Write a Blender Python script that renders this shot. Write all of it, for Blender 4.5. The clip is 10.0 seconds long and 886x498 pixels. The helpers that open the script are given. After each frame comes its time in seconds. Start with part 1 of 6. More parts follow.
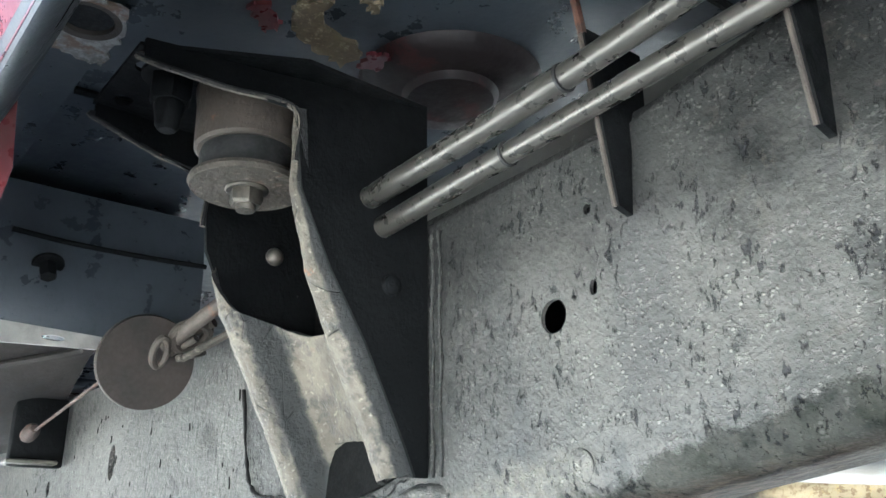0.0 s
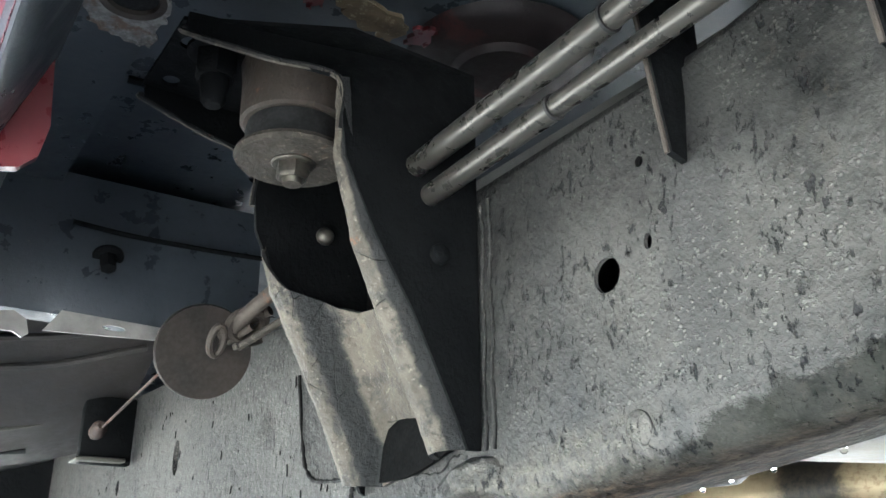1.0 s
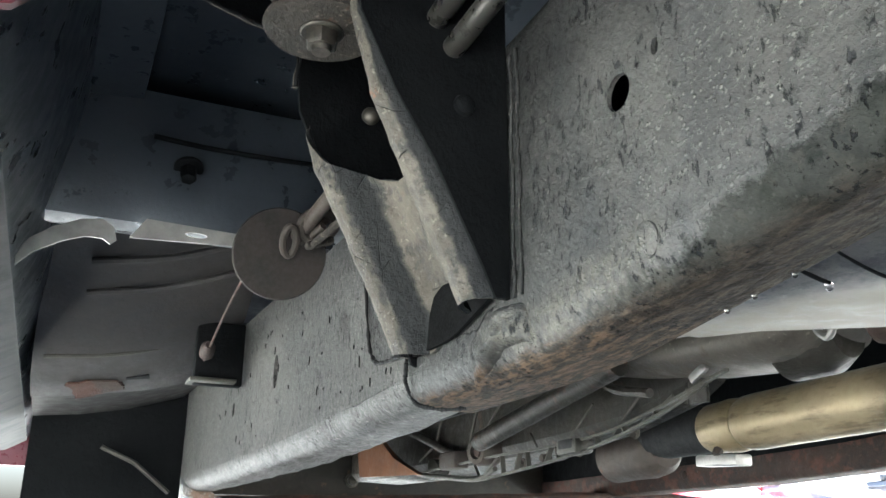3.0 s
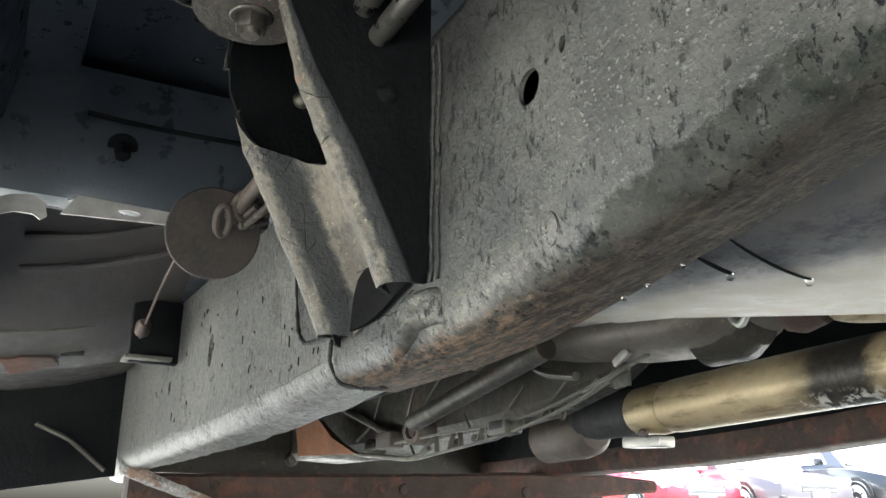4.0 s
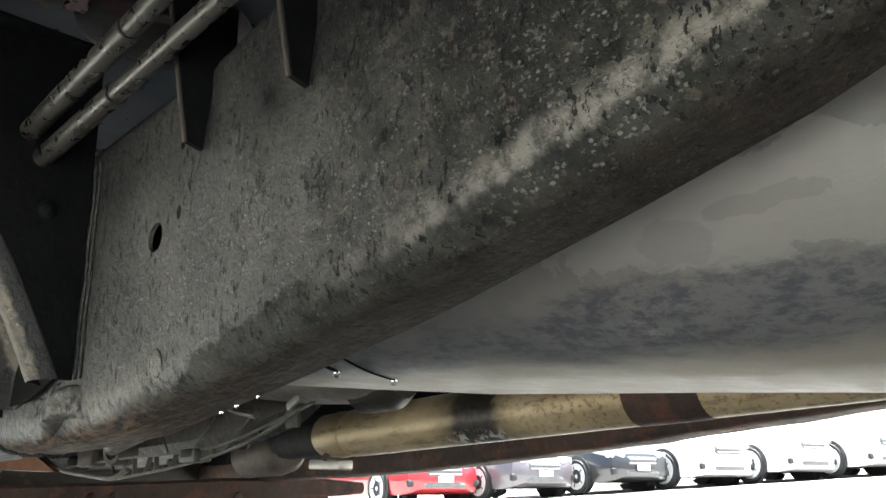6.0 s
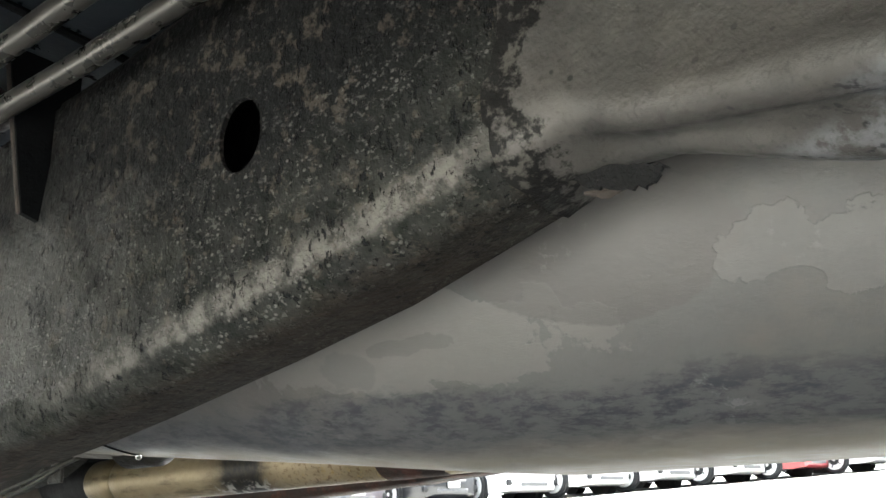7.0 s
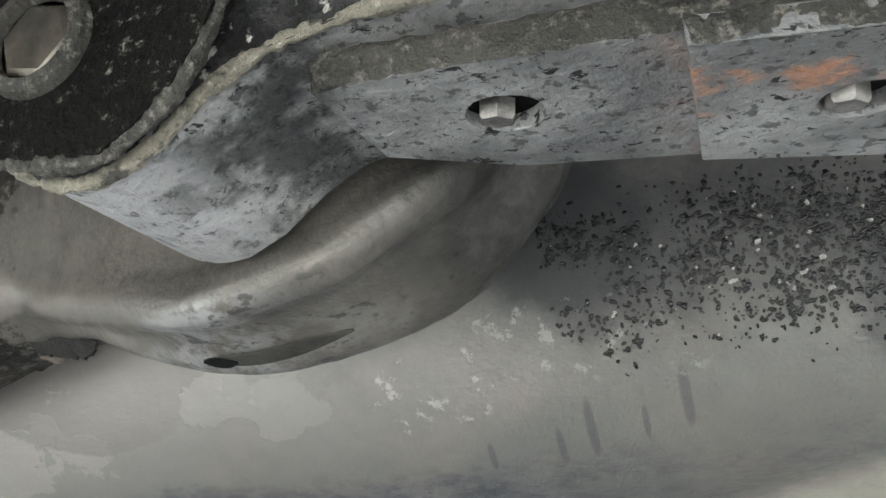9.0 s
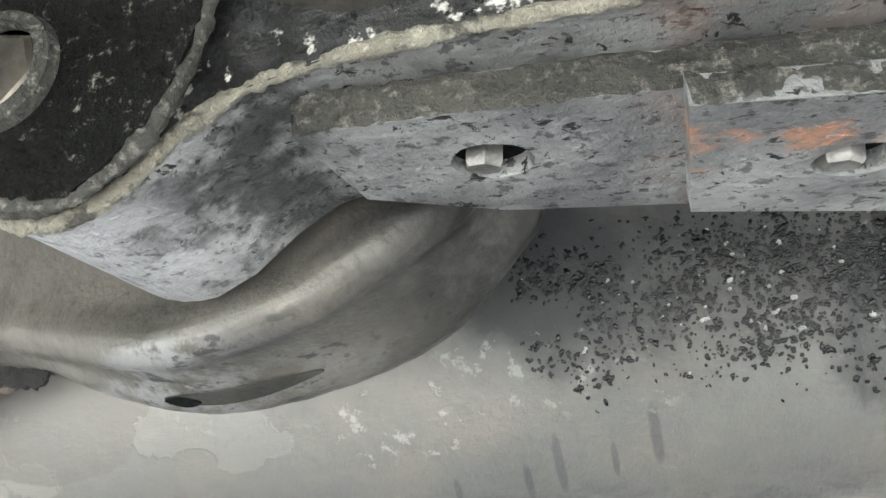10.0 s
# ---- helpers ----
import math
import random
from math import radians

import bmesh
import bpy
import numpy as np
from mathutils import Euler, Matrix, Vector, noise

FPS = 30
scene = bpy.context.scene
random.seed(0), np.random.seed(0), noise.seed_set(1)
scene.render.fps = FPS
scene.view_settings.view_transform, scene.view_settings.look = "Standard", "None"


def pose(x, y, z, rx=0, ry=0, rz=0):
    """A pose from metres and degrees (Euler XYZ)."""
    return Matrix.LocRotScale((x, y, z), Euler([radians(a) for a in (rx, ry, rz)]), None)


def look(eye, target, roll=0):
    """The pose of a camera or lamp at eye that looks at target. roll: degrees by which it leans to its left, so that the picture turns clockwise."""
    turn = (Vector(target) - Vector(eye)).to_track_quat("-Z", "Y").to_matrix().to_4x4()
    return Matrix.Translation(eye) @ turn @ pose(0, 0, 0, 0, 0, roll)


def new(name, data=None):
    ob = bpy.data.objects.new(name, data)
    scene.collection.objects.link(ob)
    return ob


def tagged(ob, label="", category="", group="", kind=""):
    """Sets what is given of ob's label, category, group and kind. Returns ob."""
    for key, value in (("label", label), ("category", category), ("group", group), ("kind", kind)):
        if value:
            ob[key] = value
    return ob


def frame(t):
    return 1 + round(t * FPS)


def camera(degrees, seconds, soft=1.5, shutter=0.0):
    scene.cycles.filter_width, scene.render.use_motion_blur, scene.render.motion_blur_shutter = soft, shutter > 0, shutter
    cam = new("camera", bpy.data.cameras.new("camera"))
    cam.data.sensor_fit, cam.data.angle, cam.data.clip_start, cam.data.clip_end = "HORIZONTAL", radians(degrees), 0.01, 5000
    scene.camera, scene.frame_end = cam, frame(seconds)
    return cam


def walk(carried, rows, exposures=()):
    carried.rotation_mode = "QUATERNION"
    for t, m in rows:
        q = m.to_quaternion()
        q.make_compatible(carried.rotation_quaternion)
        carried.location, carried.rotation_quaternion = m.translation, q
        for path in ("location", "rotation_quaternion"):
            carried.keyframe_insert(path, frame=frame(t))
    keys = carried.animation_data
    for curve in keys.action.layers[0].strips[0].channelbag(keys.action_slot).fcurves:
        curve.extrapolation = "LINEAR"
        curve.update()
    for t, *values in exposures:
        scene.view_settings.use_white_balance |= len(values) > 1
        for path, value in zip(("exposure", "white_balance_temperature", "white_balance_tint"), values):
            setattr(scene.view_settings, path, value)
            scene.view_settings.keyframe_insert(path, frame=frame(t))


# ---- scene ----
cam = camera(54.1, 10.0)
PATH = [
    (0, (0.001, -0.008, 0.401), (-1.471, 1.159, 1.087), -0.5),
    (0.5, (-0.004, -0.024, 0.393), (-1.527, 1.066, 1.094), -0.4),
    (1, (-0.014, 0.018, 0.377), (-1.567, 1.054, 1.095), -0.2),
    (1.5, (-0.023, 0.045, 0.367), (-1.645, 0.971, 1.082), -0.3),
    (2, (-0.029, 0.045, 0.351), (-1.728, 0.827, 1.06), -0.3),
    (2.5, (-0.021, 0.074, 0.326), (-1.753, 0.827, 0.983), 0.5),
    (3.8, (0.009, 0.117, 0.303), (-1.713, 0.936, 0.908), 0.8),
    (4, (0.015, 0.115, 0.306), (-1.681, 0.984, 0.913), 0.6),
    (4.5, (0.042, 0.12, 0.313), (-1.616, 1.078, 0.889), 0.1),
    (5, (0.1, 0.116, 0.326), (-1.508, 1.166, 0.884), -0.2),
    (5.2, (0.119, 0.118, 0.334), (-1.477, 1.187, 0.892), -0.1),
    (6.5, (0.261, 0.096, 0.382), (-0.959, 1.576, 0.948), -1.7),
    (7, (0.328, 0.079, 0.401), (-0.761, 1.652, 0.986), -2.2),
    (7.5, (0.378, 0.062, 0.406), (-0.573, 1.705, 1.034), -2.6),
    (8, (0.422, 0.05, 0.414), (-0.39, 1.755, 1.074), -3.0),
    (8.5, (0.46, 0.047, 0.411), (-0.222, 1.805, 1.079), -3.5),
    (9, (0.502, 0.055, 0.42), (-0.065, 1.85, 1.094), -3.8),
    (9.5, (0.513, 0.055, 0.428), (0.042, 1.876, 1.106), -4.1),
    (10, (0.494, 0.057, 0.434), (0.031, 1.877, 1.119), -3.8),
]
EXPOSURES = [
    (0.0, 5.33, 5500, 1),
    (0.5, 5.18, 5550, 1),
    (1.0, 4.93, 5600, 2),
    (1.5, 5.33, 5600, 2),
    (2.0, 5.23, 5500, 0),
    (2.5, 4.88, 5550, 1),
    (4.0, 4.53, 5910, 2),
    (4.5, 4.43, 5960, 2),
    (5.0, 4.08, 6060, 2),
    (6.5, 3.68, 6110, 3),
    (7.5, 4.08, 6010, 3),
    (8.0, 4.33, 6010, 3),
    (8.5, 4.33, 5960, 3),
    (9.0, 4.38, 5960, 3),
    (9.5, 4.63, 5960, 3),
    (10.0, 4.85, 5960, 3),
]
walk(cam, [(t, look(eye, target, roll)) for t, eye, target, roll in PATH], EXPOSURES)

# ---- light ----
SUN_ELEV, SUN_AZ = 81.0, 80.0
world = bpy.data.worlds.new("world")
scene.world = world
world.use_nodes = True
wn = world.node_tree.nodes
sky = wn.new("ShaderNodeTexSky")
sky.sky_type = "NISHITA"
sky.sun_disc = False
sky.sun_elevation = radians(SUN_ELEV)
sky.sun_rotation = radians(90 - SUN_AZ)
sky.dust_density = 9.0
world.node_tree.links.new(sky.outputs[0], wn["Background"].inputs[0])
wn["Background"].inputs[1].default_value = 0.055
sun = new("sun", bpy.data.lights.new("sun", "SUN"))
sun.data.energy = 5.0
sun.data.angle = radians(0.6)
sun.data.color = (1.0, 0.98, 0.95)
ca, ce = radians(SUN_AZ), radians(SUN_ELEV)
sun_from = Vector((math.cos(ca) * math.cos(ce), math.sin(ca) * math.cos(ce), math.sin(ce)))
sun.matrix_world = look(sun_from * 20, (0, 0, 0))


# ---- materials ----
def clamp01(v):
    return max(0.0, min(1.0, v))


class Mat:
    """Small node builder round one Principled material."""

    def __init__(self, name, rough=0.6, metal=0.0, spec=0.5, coat=0.0):
        self.m = bpy.data.materials.new(name)
        self.m.use_nodes = True
        self.t = self.m.node_tree
        self.b = self.t.nodes["Principled BSDF"]
        self.b.inputs["Roughness"].default_value = rough
        self.b.inputs["Metallic"].default_value = metal
        self.b.inputs["Specular IOR Level"].default_value = spec
        self.b.inputs["Coat Weight"].default_value = coat
        self.co = self.t.nodes.new("ShaderNodeTexCoord").outputs["Object"]

    def link(self, a, b):
        self.t.links.new(a, b)

    def scaled(self, sx, sy, sz, src=None):
        n = self.t.nodes.new("ShaderNodeMapping")
        n.inputs["Scale"].default_value = (sx, sy, sz)
        self.link(src or self.co, n.inputs["Vector"])
        return n.outputs[0]

    def noise(self, scale, detail=4.0, rough=0.55, src=None, distort=0.0):
        n = self.t.nodes.new("ShaderNodeTexNoise")
        n.inputs["Scale"].default_value = scale
        n.inputs["Detail"].default_value = detail
        n.inputs["Roughness"].default_value = rough
        n.inputs["Distortion"].default_value = distort
        self.link(src or self.co, n.inputs["Vector"])
        return n.outputs["Fac"]

    def cells(self, scale, src=None, feature="F1"):
        n = self.t.nodes.new("ShaderNodeTexVoronoi")
        n.feature = feature
        n.inputs["Scale"].default_value = scale
        self.link(src or self.co, n.inputs["Vector"])
        return n.outputs["Distance"]

    def ramp(self, src, lo, hi, a=0.0, b=1.0):
        n = self.t.nodes.new("ShaderNodeMapRange")
        n.clamp = True
        n.interpolation_type = "SMOOTHSTEP"
        for k, v in zip(("From Min", "From Max", "To Min", "To Max"), (lo, hi, a, b)):
            n.inputs[k].default_value = v
        self.link(src, n.inputs["Value"])
        return n.outputs[0]

    def math(self, op, a, b):
        n = self.t.nodes.new("ShaderNodeMath")
        n.operation = op
        for i, v in enumerate((a, b)):
            if isinstance(v, (int, float)):
                n.inputs[i].default_value = v
            else:
                self.link(v, n.inputs[i])
        return n.outputs[0]

    def axis(self, which):
        n = self.t.nodes.new("ShaderNodeSeparateXYZ")
        self.link(self.co, n.inputs[0])
        return n.outputs[which]

    def mix(self, fac, a, b):
        n = self.t.nodes.new("ShaderNodeMix")
        n.data_type = "RGBA"
        if isinstance(fac, (int, float)):
            n.inputs[0].default_value = fac
        else:
            self.link(fac, n.inputs[0])
        for i, v in ((6, a), (7, b)):
            if isinstance(v, tuple):
                n.inputs[i].default_value = (*v, 1.0)
            else:
                self.link(v, n.inputs[i])
        return n.outputs[2]

    def colour(self, c):
        if isinstance(c, tuple):
            self.b.inputs["Base Color"].default_value = (*c, 1.0)
        else:
            self.link(c, self.b.inputs["Base Color"])
        return self

    def roughness(self, src):
        self.link(src, self.b.inputs["Roughness"])
        return self

    def bump(self, *layers):
        """layers: (height, strength, metres)"""
        last = None
        for h, strength, dist in layers:
            n = self.t.nodes.new("ShaderNodeBump")
            n.inputs["Strength"].default_value = strength
            n.inputs["Distance"].default_value = dist
            self.link(h, n.inputs["Height"])
            if last is not None:
                self.link(last, n.inputs["Normal"])
            last = n.outputs[0]
        self.link(last, self.b.inputs["Normal"])
        return self


def grime(name, dark, mid, light, rough=0.75, spec=0.4, fleck=0.64, scale=1.0, rust=None, rust_at=0.62, relief=1.0, pits=0.0, metal=0.25):
    """Dusty undercoated steel: mottled, with pale flecks, dark pits and rust where asked."""
    k = Mat(name, rough, metal, spec)
    big = k.noise(7 * scale, 5, 0.6)
    med = k.noise(45 * scale, 6, 0.65)
    fine = k.noise(210 * scale, 4, 0.6)
    c = k.mix(k.ramp(big, 0.32, 0.68), dark, mid)
    c = k.mix(k.ramp(med, 0.3, 0.72, 0.0, 0.75), c, mid)
    c = k.mix(k.ramp(fine, 0.25, 0.45, 0.55, 0.0), c, dark)
    speck = k.noise(130 * scale, 6, 0.72)
    c = k.mix(k.ramp(speck, fleck - 0.07, fleck + 0.1, 0.0, 0.75), c, light)
    if rust:
        c = k.mix(k.ramp(k.noise(16 * scale, 6, 0.7), rust_at, rust_at + 0.08, 0, 0.85), c, rust)
    layers = [(big, 0.25 * relief, 0.006), (med, 0.6 * relief, 0.004), (fine, 0.5 * relief, 0.0012), (speck, 0.4 * relief, 0.002)]
    if pits:
        hole = k.ramp(k.cells(38 * scale), 0.10, 0.24)
        gate = k.ramp(k.noise(9 * scale, 2), 0.5, 0.6)
        pit = k.math("MAXIMUM", hole, k.math("SUBTRACT", 1.0, gate))
        c = k.mix(k.ramp(pit, 0.0, 0.7, pits, 0.0), c, (0.012, 0.012, 0.013))
        layers.append((pit, 0.8, 0.0025))
    k.colour(c)
    k.roughness(k.ramp(med, 0.3, 0.7, rough - 0.22, rough + 0.05))
    k.bump(*layers)
    return k.m


def plain(name, a, b, scale=20.0, rough=0.5, metal=0.0, relief=0.3, spec=0.5, coat=0.0):
    """One colour with two scales of wear."""
    k = Mat(name, rough, metal, spec, coat)
    n1, n2 = k.noise(scale, 5, 0.6), k.noise(scale * 7, 4, 0.6)
    c = k.mix(k.ramp(n1, 0.3, 0.7), a, b)
    k.colour(k.mix(k.ramp(n2, 0.55, 0.75, 0, 0.35), c, b))
    k.roughness(k.ramp(n2, 0.3, 0.7, max(0.05, rough - 0.12), min(1, rough + 0.12)))
    k.bump((n1, relief, 0.001), (n2, relief, 0.0004))
    return k.m




def rail_material(name, rear):
    """Uneven grey undercoat with pale grains and dark slashes. On the rear section a black crust
    covers the kicked-up end and the turn to the underside. The pale lower corner is part dusty wear, part painted
    highlight."""
    k = Mat(name, 0.5, 0.3, 0.45)
    big, lump = k.noise(5, 4, 0.55), k.noise(48, 5, 0.62)
    med, fine = k.noise(150, 4, 0.62), k.noise(400, 3, 0.6)
    x = k.axis(0)
    c = k.mix(k.ramp(big, 0.3, 0.7), (0.06, 0.059, 0.055), (0.112, 0.108, 0.099))
    if rear:
        # web toned darker towards the bracket, for the shade it throws
        c = k.mix(k.ramp(k.math("ADD", x, k.math("MULTIPLY", k.math("SUBTRACT", big, 0.5), 0.3)), -0.5, -0.3, 0.55, 0.0), c, (0.036, 0.036, 0.034))
    c = k.mix(k.ramp(lump, 0.3, 0.55, 0.5, 0.0), c, (0.052, 0.052, 0.05))
    c = k.mix(k.ramp(fine, 0.28, 0.48, 0.55, 0.0), c, (0.05, 0.05, 0.049))
    c = k.mix(k.ramp(med, 0.3, 0.48, 0.5, 0.0), c, (0.058, 0.058, 0.056))
    drip = k.ramp(k.noise(4.0, 5, 0.62, k.scaled(6.0, 1.0, 1.0)), 0.53, 0.68, 0.0, 0.55)
    c = k.mix(drip, c, (0.055, 0.056, 0.056))
    warp = k.math("SUBTRACT", k.noise(60, 6, 0.72), 0.5)
    wide = k.math("SUBTRACT", k.noise(13, 5, 0.65), 0.5)
    if rear:
        low = k.math("ADD", 0.482, k.math("MULTIPLY", x, k.math("ADD", 0.225, k.math("MULTIPLY", x, 0.19))))
        flat_h = k.math("SUBTRACT", k.axis(2), low)
        h = k.math("ADD", flat_h, k.math("MULTIPLY", warp, 0.014))
        # shade beside the bracket painted in as black, dusty cake on the corner below it
        oily = k.math("MULTIPLY", k.ramp(k.math("ADD", x, k.math("MULTIPLY", wide, 0.12)), -0.34, -0.44), k.ramp(k.math("ADD", flat_h, k.math("MULTIPLY", wide, 0.08)), 0.045, 0.09))
        c = k.mix(k.math("MULTIPLY", oily, k.ramp(k.noise(90, 5, 0.7), 0.35, 0.6, 0.75, 0.35)), c, (0.016, 0.016, 0.016))
        cake = k.math("MULTIPLY", k.ramp(k.math("ADD", flat_h, k.math("MULTIPLY", wide, 0.04)), 0.04, 0.022), k.math("MULTIPLY", k.ramp(x, -0.52, -0.47), k.ramp(k.math("ADD", x, k.math("MULTIPLY", wide, 0.2)), -0.28, -0.36)))
        c = k.mix(k.math("MULTIPLY", cake, k.ramp(k.noise(110, 6, 0.72), 0.38, 0.62, 0.1, 0.65)), c, (0.17, 0.156, 0.125))
        # one tall dark stain down the web
        sx = k.math("ADD", k.math("ADD", x, 0.287), k.math("MULTIPLY", wide, 0.05))
        stain = k.math("MULTIPLY", k.ramp(k.math("ABSOLUTE", sx, 0.0), 0.03, 0.004), k.ramp(lump, 0.32, 0.6, 0.25, 0.85))
        stain = k.math("MULTIPLY", stain, k.ramp(flat_h, 0.03, 0.06))
        c = k.mix(k.math("MULTIPLY", stain, 0.8), c, (0.05, 0.05, 0.05))
        drift = k.math("ADD", x, k.math("MULTIPLY", wide, 0.42))
        crust = k.ramp(drift, -0.28, 0.0)
        belt = k.math("ADD", flat_h, k.math("ADD", k.math("MULTIPLY", wide, 0.05), k.math("MULTIPLY", warp, 0.03)))
        belt = k.math("SUBTRACT", belt, k.ramp(x, -0.36, -0.16, 0.0, 0.014))
        lower = k.math("MULTIPLY", k.ramp(belt, 0.02, 0.01), k.ramp(drift, -0.4, -0.3))
        crust = k.math("MAXIMUM", crust, lower)
        fresh = k.math("SUBTRACT", 1.0, k.math("MULTIPLY", lower, k.ramp(x, -0.12, 0.0, 0.75, 0.0)))
    else:
        flat_h = k.math("SUBTRACT", k.axis(2), 0.409)
        h = k.math("ADD", flat_h, k.math("MULTIPLY", warp, 0.006))
        crust = k.math("MULTIPLY", k.ramp(k.noise(11, 5, 0.65), 0.55, 0.68), 0.6)
    black = k.mix(k.ramp(k.noise(35, 4, 0.6), 0.4, 0.65), (0.008, 0.009, 0.008), (0.026, 0.027, 0.022))
    c = k.mix(k.math("MULTIPLY", crust, k.ramp(lump, 0.3, 0.62, 1.0, 0.7)), c, black)
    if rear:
        # shade under the sill and pipes, put into the top of the web as black
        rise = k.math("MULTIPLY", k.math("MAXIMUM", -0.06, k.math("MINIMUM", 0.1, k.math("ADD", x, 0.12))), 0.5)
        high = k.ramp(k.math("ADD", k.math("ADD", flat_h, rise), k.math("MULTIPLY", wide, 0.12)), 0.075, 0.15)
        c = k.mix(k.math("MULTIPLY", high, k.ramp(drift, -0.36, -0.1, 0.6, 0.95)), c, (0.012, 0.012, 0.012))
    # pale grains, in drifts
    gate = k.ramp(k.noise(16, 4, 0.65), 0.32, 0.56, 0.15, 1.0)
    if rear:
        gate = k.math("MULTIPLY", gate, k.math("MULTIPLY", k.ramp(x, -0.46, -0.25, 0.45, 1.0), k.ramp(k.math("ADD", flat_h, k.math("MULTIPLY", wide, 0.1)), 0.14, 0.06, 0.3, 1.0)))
    grain = k.ramp(k.cells(240, k.scaled(1.0, 1.0, 1.2)), 0.38, 0.2)
    grain = k.math("MULTIPLY", grain, k.ramp(k.noise(110, 3), 0.5, 0.6))
    small = k.ramp(k.noise(250, 4, 0.62), 0.58, 0.66, 0, 0.85)
    streaky = k.ramp(k.noise(190, 5, 0.68, k.scaled(0.7, 1, 1.3)), 0.58, 0.68, 0, 0.6)
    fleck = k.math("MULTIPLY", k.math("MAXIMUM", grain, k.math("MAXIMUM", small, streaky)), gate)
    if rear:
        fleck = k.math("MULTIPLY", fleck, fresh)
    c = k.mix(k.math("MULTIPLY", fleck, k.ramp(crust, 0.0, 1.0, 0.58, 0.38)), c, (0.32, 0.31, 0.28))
    tan = k.ramp(k.noise(100, 4, 0.65), 0.55, 0.66, 0.0, 0.45)
    if rear:
        tan = k.math("MULTIPLY", tan, fresh)
    c = k.mix(k.math("MULTIPLY", tan, crust), c, (0.115, 0.098, 0.078))
    if rear:
        # pale corner band: dusty wear and a highlight painted in one colour
        worn = k.math("MULTIPLY", k.ramp(h, 0.011, 0.017), k.ramp(h, 0.034, 0.023))
        worn = k.math("MULTIPLY", worn, k.ramp(x, -0.22, 0.0, 0.0, 0.85))
        worn = k.math("MULTIPLY", worn, k.math("MULTIPLY", k.ramp(k.noise(95, 5, 0.68), 0.36, 0.56, 0.2, 0.9), k.ramp(k.noise(24, 4, 0.6), 0.36, 0.56, 0.5, 1.0)))
        c = k.mix(worn, c, (0.215, 0.202, 0.178))
    under = k.ramp(h, 0.007, -0.002)
    streak = k.ramp(k.noise(95, 6, 0.75, k.scaled(0.55, 2.2, 1.6)), 0.42, 0.64)
    if rear:
        streak = k.math("MULTIPLY", streak, k.ramp(x, -0.1, -0.28, 0.35, 1.0))
    c = k.mix(k.math("MULTIPLY", under, 0.85), c, k.mix(streak, (0.024, 0.02, 0.017), k.mix(k.ramp(k.math("ADD", x, k.math("MULTIPLY", wide, 0.3)), -0.3, -0.42), (0.088, 0.068, 0.052), (0.15, 0.098, 0.06)) if rear else (0.085, 0.083, 0.078)))
    slash = k.ramp(k.noise(125, 5, 0.68, k.scaled(1.7, 1.7, 0.9 if rear else 0.4)), 0.575, 0.615, 1.0, 0.0)
    sgate = k.ramp(k.noise(23, 4, 0.6), 0.42 if rear else 0.44, 0.54)
    pit = k.math("MAXIMUM", slash, k.math("SUBTRACT", 1.0, sgate))
    c = k.mix(k.ramp(pit, 0.1, 0.8, 0.92, 0.0), c, (0.012, 0.012, 0.013))
    k.colour(c)
    dull = k.math("MAXIMUM", crust, under)
    k.link(k.ramp(k.math("MAXIMUM", dull, high) if rear else dull, 0.0, 1.0, 0.2, 0.0), k.b.inputs["Metallic"])
    k.link(k.ramp(k.math("MAXIMUM", dull, high) if rear else dull, 0.0, 1.0, 0.35, 0.06), k.b.inputs["Specular IOR Level"])
    k.roughness(k.math("MAXIMUM", k.ramp(med, 0.3, 0.7, 0.38, 0.62), k.math("MULTIPLY", dull, 0.62)))
    coarse = k.math("MULTIPLY", lump, k.ramp(crust, 0.0, 1.0, 0.35, 1.0))
    k.bump((coarse, 0.4, 0.006), (med, 0.42, 0.004), (fine, 0.34, 0.0016), (pit, 0.9, 0.003), (fleck, 0.6, 0.0018))
    return k.m


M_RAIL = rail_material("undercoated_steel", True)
M_FRONT = rail_material("rippled_undercoat", False)
M_CRUST = grime("black_crusted_steel", (0.004, 0.004, 0.004), (0.01, 0.01, 0.009), (0.24, 0.23, 0.2), 0.8, 0.06, 0.64, 2.4, None, 0.7, 2.0)
M_CREAM = grime("cream_crusted_edge", (0.09, 0.085, 0.07), (0.26, 0.245, 0.2), (0.42, 0.4, 0.34), 0.75, 0.25, 0.6, 2.6, (0.03, 0.03, 0.028), 0.53, 2.0)
M_EDGE = grime("tan_crusted_edge", (0.012, 0.012, 0.011), (0.058, 0.056, 0.05), (0.19, 0.18, 0.16), 0.7, 0.25, 0.58, 2.2, None, 0.64, 2.0)


